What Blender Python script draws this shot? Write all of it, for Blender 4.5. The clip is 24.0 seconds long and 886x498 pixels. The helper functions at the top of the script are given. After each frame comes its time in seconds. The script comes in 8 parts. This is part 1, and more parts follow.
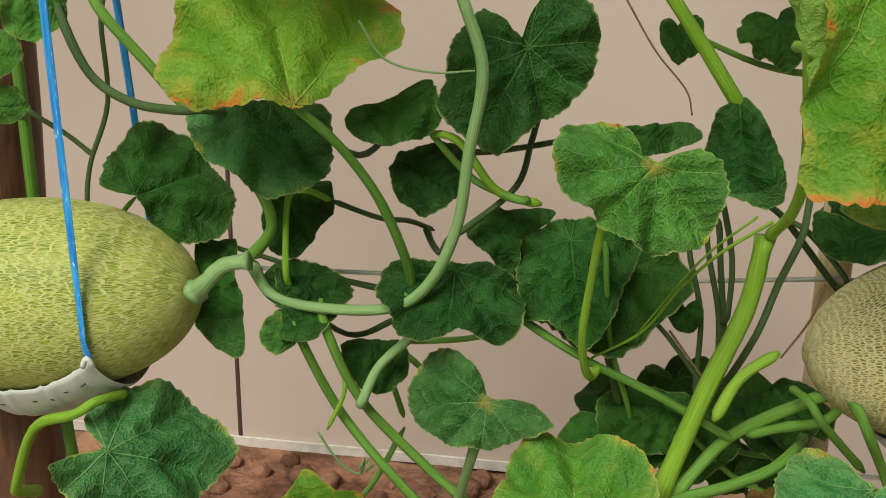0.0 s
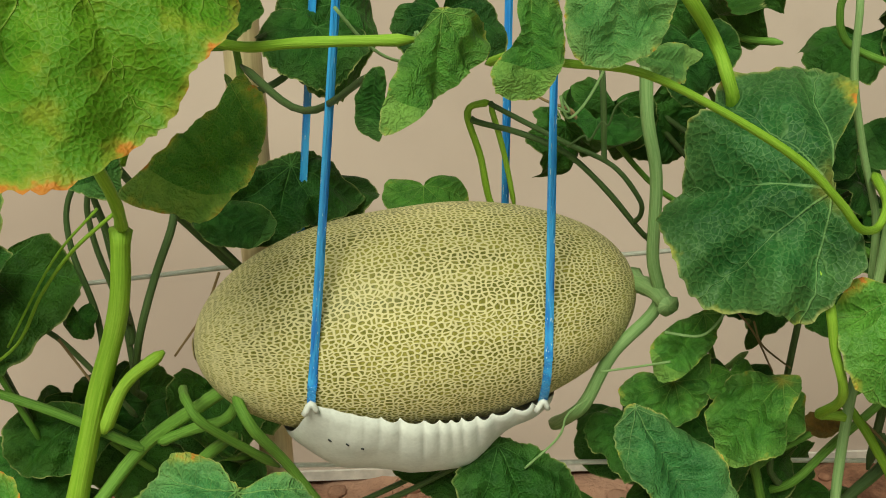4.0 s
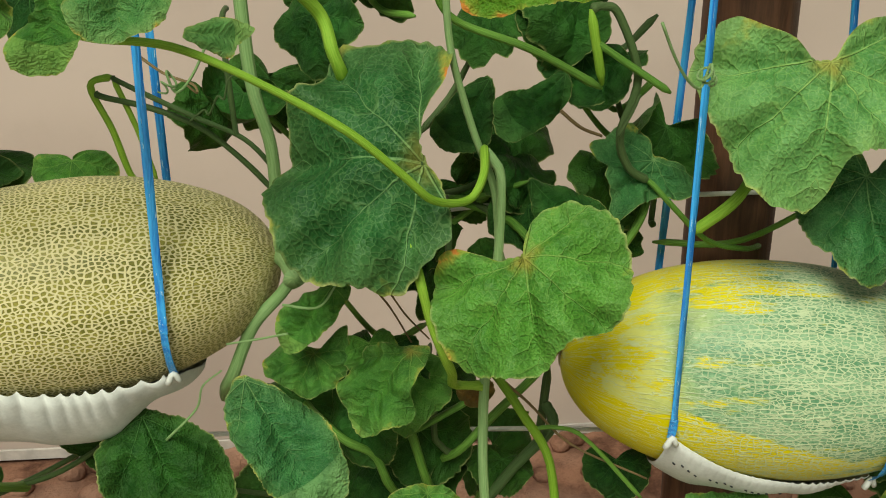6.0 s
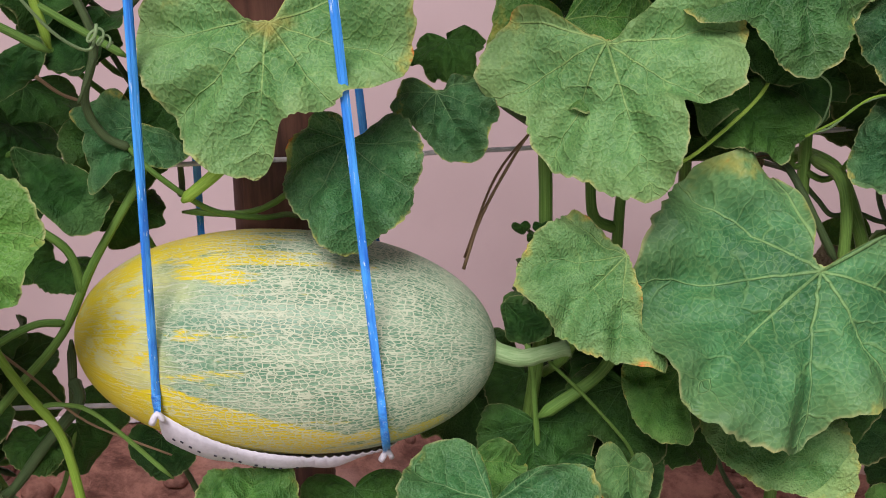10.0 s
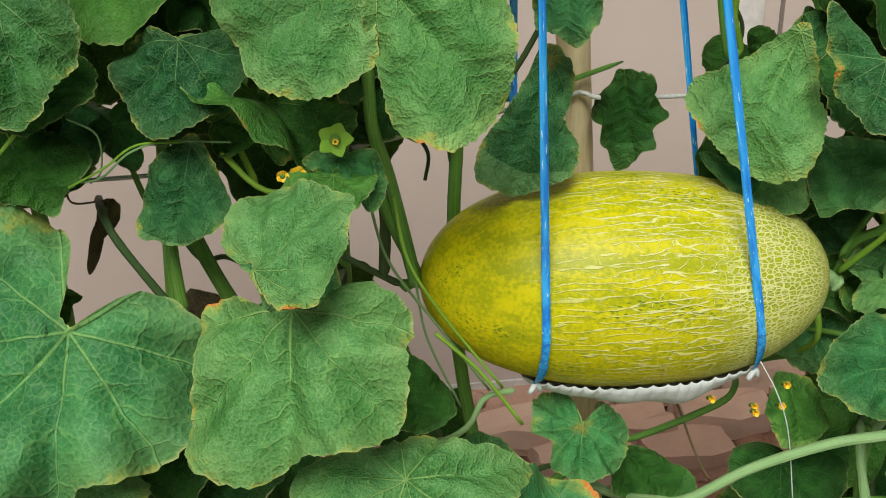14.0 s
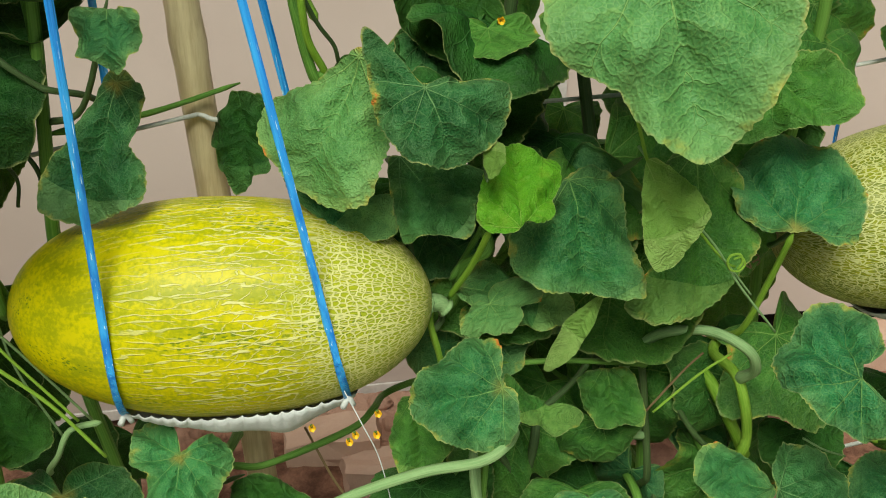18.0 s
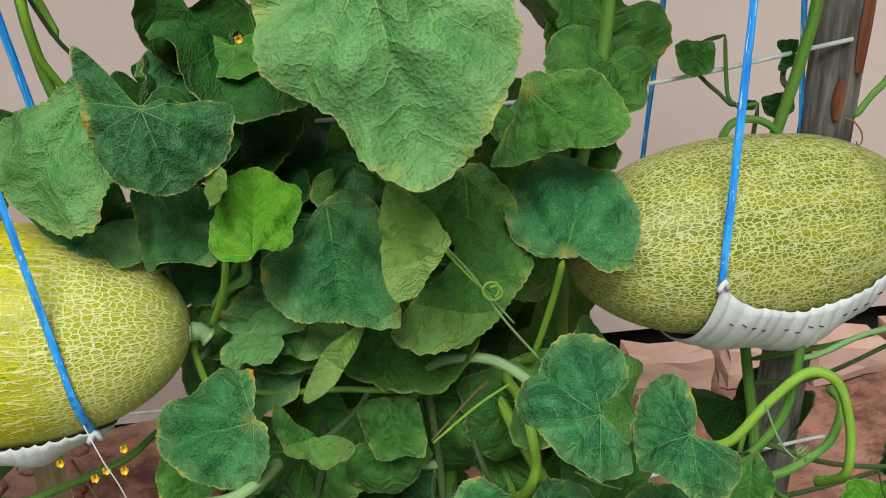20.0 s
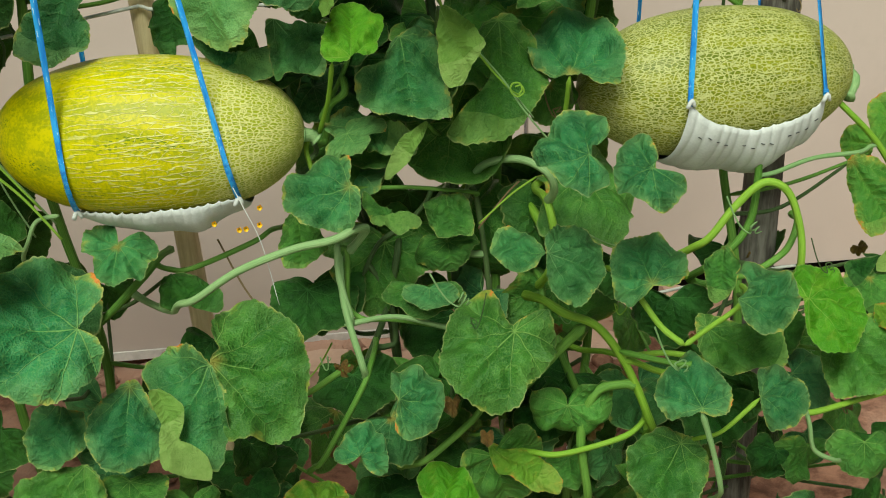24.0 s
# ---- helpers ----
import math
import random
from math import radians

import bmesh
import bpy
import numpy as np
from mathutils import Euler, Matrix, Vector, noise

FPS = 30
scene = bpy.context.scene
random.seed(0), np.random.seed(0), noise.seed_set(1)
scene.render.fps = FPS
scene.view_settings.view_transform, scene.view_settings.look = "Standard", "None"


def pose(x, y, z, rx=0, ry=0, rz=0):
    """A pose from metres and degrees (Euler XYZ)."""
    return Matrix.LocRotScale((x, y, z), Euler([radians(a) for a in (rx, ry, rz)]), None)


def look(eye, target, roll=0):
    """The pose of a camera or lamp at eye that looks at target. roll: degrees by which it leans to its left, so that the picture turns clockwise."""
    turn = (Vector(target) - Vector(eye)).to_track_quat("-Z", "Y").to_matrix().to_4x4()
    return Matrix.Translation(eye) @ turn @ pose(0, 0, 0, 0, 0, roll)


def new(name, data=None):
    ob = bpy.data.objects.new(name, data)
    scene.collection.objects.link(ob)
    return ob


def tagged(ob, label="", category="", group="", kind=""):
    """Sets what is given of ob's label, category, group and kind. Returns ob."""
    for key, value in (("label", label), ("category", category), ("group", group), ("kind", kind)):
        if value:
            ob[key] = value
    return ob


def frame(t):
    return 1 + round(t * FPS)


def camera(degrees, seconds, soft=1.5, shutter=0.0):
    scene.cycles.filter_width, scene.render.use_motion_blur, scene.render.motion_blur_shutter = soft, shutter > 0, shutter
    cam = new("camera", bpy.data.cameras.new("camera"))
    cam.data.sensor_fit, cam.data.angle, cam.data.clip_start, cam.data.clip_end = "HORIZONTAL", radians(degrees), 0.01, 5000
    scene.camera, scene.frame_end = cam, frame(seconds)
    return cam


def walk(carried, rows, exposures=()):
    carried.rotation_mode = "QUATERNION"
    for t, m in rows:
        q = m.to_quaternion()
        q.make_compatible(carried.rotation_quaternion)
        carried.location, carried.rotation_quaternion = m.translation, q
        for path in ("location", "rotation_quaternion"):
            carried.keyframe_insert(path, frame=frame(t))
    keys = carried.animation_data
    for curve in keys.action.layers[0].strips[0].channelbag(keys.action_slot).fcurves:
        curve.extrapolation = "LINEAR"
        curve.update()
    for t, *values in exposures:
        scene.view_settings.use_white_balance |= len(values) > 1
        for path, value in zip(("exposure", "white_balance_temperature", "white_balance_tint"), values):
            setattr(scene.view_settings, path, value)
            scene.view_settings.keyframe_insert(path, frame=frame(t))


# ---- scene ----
cam = camera(43.1, 24.0, soft=1.0)
METRES, EYE, TILT, LEAN, TURN = 3.0, 1.6, -20.0, -1.0, 9.0
ROWS = [
    (0.0, 0.0, 0.0, 0.0, 0.0, 0.0, -0.0),
    (0.5, 0.0343, -0.0018, -0.0024, -2.19, -0.08, 0.84),
    (1.0, 0.057, -0.0012, -0.0025, -5.13, -0.31, 1.6),
    (1.5, 0.0704, -0.0018, -0.0058, -7.21, -0.4, 2.21),
    (2.0, 0.0825, 0.0009, -0.0048, -9.05, -0.49, 3.34),
    (2.5, 0.0914, 0.0051, -0.0056, -10.12, -0.59, 4.2),
    (4.5, 0.1506, 0.0165, -0.0063, -11.37, -1.29, 5.76),
    (5.0, 0.1764, 0.0066, -0.0079, -11.82, -1.74, 5.94),
    (5.5, 0.2115, -0.0031, -0.012, -12.12, -1.98, 5.97),
    (6.0, 0.2358, -0.0069, -0.0154, -12.09, -2.54, 5.87),
    (6.5, 0.2587, -0.0079, -0.0184, -12.45, -2.93, 5.65),
    (7.0, 0.2814, -0.0086, -0.0212, -12.79, -3.17, 5.59),
    (7.5, 0.2958, -0.0151, -0.0256, -13.01, -3.7, 5.52),
    (8.0, 0.3102, -0.0253, -0.0268, -13.13, -4.0, 5.52),
    (8.5, 0.3225, -0.0325, -0.0315, -13.29, -3.92, 5.42),
    (9.0, 0.3361, -0.0318, -0.0322, -13.46, -3.89, 5.83),
    (9.5, 0.3593, -0.0308, -0.0335, -14.04, -3.89, 6.21),
    (11.5, 0.4588, -0.0281, -0.0329, -15.17, -5.07, 7.32),
    (12.0, 0.5049, -0.0347, -0.0311, -15.74, -5.02, 7.45),
    (12.5, 0.5391, -0.0435, -0.032, -16.11, -4.9, 7.45),
    (13.0, 0.5668, -0.0544, -0.0379, -16.28, -4.9, 7.41),
    (13.5, 0.5774, -0.0585, -0.0389, -16.4, -5.02, 7.36),
    (14.0, 0.5865, -0.0651, -0.04, -16.48, -4.92, 7.37),
    (14.5, 0.5903, -0.0696, -0.0406, -16.57, -4.84, 7.39),
    (15.0, 0.5902, -0.0657, -0.0394, -16.65, -4.81, 7.66),
    (15.5, 0.6074, -0.0668, -0.0389, -17.06, -4.87, 8.36),
    (16.0, 0.6346, -0.0734, -0.0407, -17.47, -5.02, 8.22),
    (16.5, 0.6557, -0.0793, -0.047, -17.67, -5.15, 7.95),
    (17.0, 0.6738, -0.0829, -0.0468, -17.79, -5.4, 7.79),
    (17.5, 0.6917, -0.0881, -0.0468, -17.98, -5.31, 7.75),
    (18.0, 0.708, -0.0942, -0.0465, -18.09, -5.4, 7.74),
    (18.5, 0.7354, -0.1023, -0.0476, -18.28, -5.42, 7.57),
    (19.0, 0.7603, -0.1027, -0.051, -18.53, -5.38, 7.56),
    (19.5, 0.7753, -0.1016, -0.0486, -18.69, -5.31, 7.5),
    (21.5, 0.7828, -0.1129, -0.0704, -21.66, -5.63, 8.84),
    (22.0, 0.7822, -0.1352, -0.0855, -22.18, -4.68, 8.99),
    (22.5, 0.7699, -0.1656, -0.1006, -22.33, -3.51, 9.2),
    (23.0, 0.7531, -0.1907, -0.1175, -20.9, -2.36, 9.46),
    (23.5, 0.7396, -0.2199, -0.1281, -18.05, -1.88, 9.37),
    (24.0, 0.7321, -0.2427, -0.1465, -15.48, -1.55, 8.38),
]
walk(cam, [(t, pose(0, 0, EYE, TILT, LEAN, TURN) @ pose(METRES * x, METRES * y, METRES * z, 90 + pitch, roll, yaw)) for t, x, y, z, yaw, pitch, roll in ROWS],
     exposures=[(0, -0.08, 6800, -5), (2, 0.04, 7600, -17), (5, 0.02, 7150, -12), (6, 0.0, 6950, -8), (7, -0.04, 6550, 7), (8, -0.06, 6250, 17), (9, 0.0, 6200, 24), (11.5, 0.12, 5650, 42), (12.5, 0.12, 5650, 42), (13, 0.06, 5650, 32), (14, 0.03, 6200, -1), (17, 0.08, 7200, -20), (19, 0.07, 5800, 6), (22, 0.04, 6400, -8), (24, 0.10, 6450, -12)])

# ---------------------------------------------------------------- world and light
world = bpy.data.worlds.new("sky")
scene.world = world
world.use_nodes = True
wn = world.node_tree.nodes
sky = wn.new("ShaderNodeTexSky")
sky.sky_type, sky.sun_disc = "NISHITA", False
sky.sun_elevation, sky.sun_rotation = radians(58), radians(200)
sky.air_density, sky.dust_density, sky.ozone_density = 1.0, 3.5, 1.0
soft_sky = wn.new("ShaderNodeHueSaturation")
soft_sky.inputs["Saturation"].default_value = 0.45
world.node_tree.links.new(sky.outputs[0], soft_sky.inputs["Color"])
world.node_tree.links.new(soft_sky.outputs[0], wn["Background"].inputs[0])
wn["Background"].inputs[1].default_value = 0.040
sun = new("sun", bpy.data.lights.new("sun", "SUN"))
sun.data.energy, sun.data.angle, sun.data.color = 3.65, radians(30), (1.0, 0.965, 0.91)
sun.matrix_world = look((-0.7, -2.2, 5.0), (0.4, 1.0, 1.0))


# ---------------------------------------------------------------- materials
class Mat:
    """A small node-tree writer."""

    def __init__(self, name, rough=0.6, spec=0.4):
        self.m = bpy.data.materials.new(name)
        self.m.use_nodes = True
        self.t = self.m.node_tree
        self.bsdf = self.t.nodes["Principled BSDF"]
        self.bsdf.inputs["Roughness"].default_value = rough
        self.bsdf.inputs["Specular IOR Level"].default_value = spec

    def put(self, socket, v):
        if isinstance(v, bpy.types.NodeSocket):
            self.t.links.new(v, socket)
        elif isinstance(v, tuple) and len(v) == 3 and socket.type == "RGBA":
            socket.default_value = (*v, 1)
        else:
            socket.default_value = v

    def n(self, kind, out=0, **inputs):
        node = self.t.nodes.new("ShaderNode" + kind)
        for k, v in inputs.items():
            self.put(node.inputs[int(k[1:]) if k[0] == "i" and k[1:].isdigit() else k.replace("_", " ")], v)
        return node.outputs[out]

    def math(self, op, a, b=0.0, c=0.0, clamp=False):
        node = self.t.nodes.new("ShaderNodeMath")
        node.operation, node.use_clamp = op, clamp
        for i, v in enumerate((a, b, c)):
            self.put(node.inputs[i], v)
        return node.outputs[0]

    def mix(self, fac, a, b):
        node = self.t.nodes.new("ShaderNodeMix")
        node.data_type = "RGBA"
        for i, v in ((0, fac), (6, a), (7, b)):
            self.put(node.inputs[i], v)
        return node.outputs[2]

    def step(self, v, lo, hi, to=(0.0, 1.0)):
        node = self.t.nodes.new("ShaderNodeMapRange")
        node.interpolation_type = "SMOOTHSTEP"
        for i, x in enumerate((v, lo, hi, *to)):
            self.put(node.inputs[i], x)
        return node.outputs[0]

    def coords(self, scale=(1, 1, 1), uv=None):
        if uv:
            node = self.t.nodes.new("ShaderNodeUVMap")
            node.uv_map = uv
            src = node.outputs[0]
        else:
            src = self.n("TexCoord", 3)
        node = self.t.nodes.new("ShaderNodeMapping")
        self.put(node.inputs[0], src)
        node.inputs[3].default_value = scale
        return node.outputs[0]

    def noise(self, vec, scale, detail=3.0, rough=0.55):
        node = self.t.nodes.new("ShaderNodeTexNoise")
        self.put(node.inputs["Vector"], vec)
        node.inputs["Scale"].default_value, node.inputs["Detail"].default_value, node.inputs["Roughness"].default_value = scale, detail, rough
        return node.outputs[0]

    def cells(self, vec, scale, feature="DISTANCE_TO_EDGE", rand=1.0, flat=False):
        node = self.t.nodes.new("ShaderNodeTexVoronoi")
        node.feature, node.voronoi_dimensions = feature, "2D" if flat else "3D"
        self.put(node.inputs["Vector"], vec)
        node.inputs["Scale"].default_value, node.inputs["Randomness"].default_value = scale, rand
        return node.outputs[0]

    def random(self):
        return self.n("ObjectInfo", 5)

    def bump(self, height, strength=0.4, distance=0.002):
        node = self.t.nodes.new("ShaderNodeBump")
        node.inputs["Strength"].default_value, node.inputs["Distance"].default_value = strength, distance
        self.put(node.inputs["Height"], height)
        return node.outputs[0]

    def done(self, color=None, normal=None, rough=None):
        for key, v in (("Base Color", color), ("Normal", normal), ("Roughness", rough)):
            if v is not None:
                self.put(self.bsdf.inputs[key], v)
        return self.m


def plain(name, color, rough=0.6, spread=0.12, scale=40.0, bump=0.2, distance=0.001):
    """A matt surface with two scales of variation and a fine grain."""
    k = Mat(name, rough)
    p = k.coords()
    big, small = k.noise(p, scale * 0.12), k.noise(p, scale)
    f = k.math("ADD", k.math("MULTIPLY", big, 0.6), k.math("MULTIPLY", small, 0.4))
    dark = tuple(c * (1 - spread * 2) for c in color)
    light = tuple(min(1, c * (1 + spread * 2)) for c in color)
    return k.done(k.mix(k.step(f, 0.3, 0.7), dark, light), k.bump(small, bump, distance))


def leaf_material(name, dark, light, vein, burn=0.0, burn_color=(0.42, 0.15, 0.03), dust=0.25, glow=0.22, yellow=0.0):
    """A melon leaf: palmate veins, puckered cells, dust, pale or scorched rim."""
    k = Mat(name, 0.6, 0.13 if glow < 0.06 else 0.22)
    uv = k.coords(uv="blade")
    sep = k.t.nodes.new("ShaderNodeSeparateXYZ")
    k.put(sep.inputs[0], uv)
    x, y = sep.outputs[0], sep.outputs[1]
    r = k.math("SQRT", k.math("ADD", k.math("MULTIPLY", x, x), k.math("MULTIPLY", y, y)))
    wob = k.math("MULTIPLY", k.math("SUBTRACT", k.noise(uv, 2.6, 2), 0.5), 0.55)
    ang = k.math("ADD", k.math("ABSOLUTE", k.math("ARCTAN2", x, y)), k.math("MULTIPLY", wob, k.math("MULTIPLY", r, 0.9)))
    unit = 0.72
    near = k.math("SUBTRACT", ang, k.math("MULTIPLY", k.math("ROUND", k.math("DIVIDE", ang, unit)), unit))
    d = k.math("ABSOLUTE", k.math("MULTIPLY", r, k.math("SINE", near)))
    s = k.math("MULTIPLY", r, k.math("COSINE", near))
    wide = k.math("MULTIPLY_ADD", r, -0.0065, 0.0095)
    main = k.step(d, k.math("MULTIPLY", wide, 1.3), k.math("MULTIPLY", wide, 0.35))
    side = k.math("PINGPONG", k.math("ADD", k.math("MULTIPLY_ADD", d, -0.75, s), k.math("MULTIPLY", k.noise(uv, 2.7, 3), 0.45)), 0.085)
    second = k.step(side, 0.013, 0.003)
    fade = k.step(r, 0.1, 0.3)
    second = k.math("MULTIPLY", second, k.math("MULTIPLY", fade, k.step(d, 0.26, 0.02, (0.0, 0.55))))
    net = k.cells(uv, 24.0)
    third = k.math("MULTIPLY", k.step(net, 0.08, 0.0), 0.40)
    veins = k.math("MAXIMUM", k.math("MAXIMUM", main, second), third)
    pebble = k.cells(uv, 52.0, "F1")
    rnd = k.random()
    blot = k.noise(uv, 2.2, 3)
    shade = k.math("ADD", k.math("MULTIPLY", k.step(blot, 0.32, 0.68), 0.9), k.math("MULTIPLY_ADD", rnd, 0.8, -0.35), clamp=True)
    col = k.mix(shade, dark, light)
    if yellow:
        patch = k.noise(uv, 3.4, 4)
        col = k.mix(k.math("MULTIPLY", k.step(patch, 0.5, 0.68), yellow), col, (0.42, 0.40, 0.05))
    dusty = k.math("MULTIPLY", k.step(k.noise(uv, 7.0, 5, 0.7), 0.42, 0.75), dust)
    col = k.mix(dusty, col, (0.17, 0.31, 0.13))
    warm = k.math("FRACT", k.math("MULTIPLY", rnd, 7.31))
    col = k.mix(k.math("MULTIPLY", warm, 0.3), col, k.mix(0.5, col, (0.13, 0.27, 0.012)))
    # pebble creases darkened, crowns paled: shading of the relief mixed into the colour
    col = k.mix(k.math("MULTIPLY", k.step(pebble, 0.35, 0.75), 0.16), col, tuple(c * 0.45 for c in dark))
    col = k.mix(k.math("MULTIPLY", k.step(pebble, 0.26, 0.08), dust * 0.9), col, (0.33, 0.43, 0.24))
    speck = k.math("MULTIPLY", k.step(k.cells(uv, 26.0, "F1"), 0.1, 0.05), k.step(k.noise(uv, 4.0, 2), 0.55, 0.7))
    col = k.mix(k.math("MULTIPLY", speck, 0.35), col, (0.40, 0.42, 0.20))
    col = k.mix(k.math("MULTIPLY", veins, k.step(r, 1.0, 0.1, (0.50, 0.75))), col, vein)
    hollow = k.math("MULTIPLY", k.step(k.noise(uv, 5.0, 4, 0.6), 0.55, 0.35), 0.4)
    col = k.mix(hollow, col, dark)
    if burn >= 0.2:
        sick = k.math("MULTIPLY", k.step(k.math("FRACT", k.math("MULTIPLY", rnd, 13.7)), 0.72, 0.8), k.step(k.math("ADD", r, k.math("MULTIPLY", k.noise(uv, 6.0, 3), 0.5)), 0.46, 0.22))
        col = k.mix(k.math("MULTIPLY", sick, 0.7), col, (0.34, 0.27, 0.05))
    rim_uv = k.coords(uv="rim")
    rim = k.t.nodes.new("ShaderNodeSeparateXYZ")
    k.put(rim.inputs[0], rim_uv)
    edge = rim.outputs[0]
    col = k.mix(k.math("MULTIPLY", k.step(edge, 0.55, 1.0), k.step(blot, 0.3, 0.6, (0.5 * dust, 1.7 * dust))), col, k.mix(0.6, col, (0.30, 0.40, 0.13)))
    pale = k.math("MULTIPLY", k.step(edge, 0.965, 1.0), k.step(k.noise(uv, 3.0, 3), 0.4, 0.65, (0.1, 0.75)))
    col = k.mix(pale, col, (0.40, 0.42, 0.16))
    if burn:
        mott = k.math("MULTIPLY", k.math("SUBTRACT", k.noise(uv, 2.4, 4, 0.65), 0.5), 1.1)
        far = k.math("ADD", edge, mott)
        hit = k.step(far, 1.16 - 0.2 * burn, 1.24 - 0.2 * burn)
        halo = k.step(far, 1.02 - 0.2 * burn, 1.2 - 0.2 * burn)
        col = k.mix(k.math("MULTIPLY", halo, 0.6), col, (0.45, 0.40, 0.06))
        col = k.mix(hit, col, k.mix(k.noise(uv, 12.0, 3), burn_color, tuple(min(1, c * 1.9) for c in burn_color)))
    puff = k.math("ADD", k.math("MULTIPLY", k.step(net, 0.0, 0.35), 0.22), k.math("MULTIPLY", k.noise(uv, 8.0, 3), 0.10))
    puff = k.math("ADD", puff, k.math("MULTIPLY", k.step(side, 0.0, 0.075), k.math("MULTIPLY", fade, 0.34)))
    height = k.math("ADD", puff, k.math("MULTIPLY", k.math("MAXIMUM", main, second), -0.5))
    height = k.math("ADD", height, k.math("MULTIPLY", pebble, -0.22))
    nor = k.bump(height, 0.75, 0.0036)
    k.done(col, nor, k.math("MULTIPLY_ADD", k.noise(uv, 9.0), 0.3, 0.40))
    tr = k.t.nodes.new("ShaderNodeBsdfTranslucent")
    k.put(tr.inputs[0], k.mix(0.5, col, (0.30, 0.45, 0.04)))
    k.put(tr.inputs[1], nor)
    mixer = k.t.nodes.new("ShaderNodeMixShader")
    mixer.inputs[0].default_value = glow
    k.t.links.new(k.bsdf.outputs[0], mixer.inputs[1])
    k.t.links.new(tr.outputs[0], mixer.inputs[2])
    k.t.links.new(mixer.outputs[0], k.t.nodes["Material Output"].inputs[0])
    return k.m


LEAF = {
    "g": leaf_material("leaf_green", (0.024, 0.110, 0.014), (0.086, 0.262, 0.036), (0.24, 0.40, 0.09), dust=0.12, glow=0.09, burn=0.2),
    "b": leaf_material("leaf_blue_green", (0.018, 0.110, 0.036), (0.068, 0.25, 0.082), (0.24, 0.43, 0.13), dust=0.22, burn=0.2, glow=0.08),
    "d": leaf_material("leaf_dusty", (0.052, 0.18, 0.044), (0.145, 0.335, 0.105), (0.32, 0.50, 0.14), dust=0.28, burn=0.3, glow=0.08),
    "e": leaf_material("leaf_emerald", (0.010, 0.096, 0.030), (0.046, 0.232, 0.074), (0.22, 0.40, 0.11), dust=0.2, burn=0.3, glow=0.08),
    # near-black green: the shade of the inner foliage put into the leaf colour
    "k": leaf_material("leaf_shade_dark", (0.005, 0.038, 0.006), (0.024, 0.106, 0.016), (0.08, 0.20, 0.05), dust=0.05, glow=0.05),
    # a deep teal of its own; on low upturned leaves it also paints shade
    "t": leaf_material("leaf_deep_teal", (0.010, 0.070, 0.018), (0.040, 0.166, 0.046), (0.20, 0.36, 0.13), dust=0.10, burn=0.2, glow=0.06),
    "y": leaf_material("leaf_young", (0.075, 0.29, 0.010), (0.155, 0.43, 0.018), (0.38, 0.58, 0.10), dust=0.03, yellow=0.2, glow=0.30),
    "o": leaf_material("leaf_scorched", (0.050, 0.19, 0.022), (0.11, 0.30, 0.032), (0.30, 0.44, 0.09), burn=0.6, dust=0.12, yellow=0.25, glow=0.16),
    "s": leaf_material("leaf_yellowing", (0.085, 0.25, 0.016), (0.20, 0.39, 0.032), (0.38, 0.50, 0.10), burn=0.8, dust=0.06, yellow=0.55, glow=0.3),
    "p": leaf_material("leaf_underside", (0.20, 0.37, 0.065), (0.30, 0.49, 0.10), (0.45, 0.60, 0.19), dust=0.05, glow=0.35),
    "w": leaf_material("leaf_dried", (0.07, 0.042, 0.030), (0.16, 0.10, 0.07), (0.14, 0.09, 0.06), dust=0.05, glow=0.05),
    "r": leaf_material("leaf_withered", (0.10, 0.05, 0.018), (0.24, 0.10, 0.03), (0.3, 0.17, 0.06), dust=0.1, glow=0.15),
}


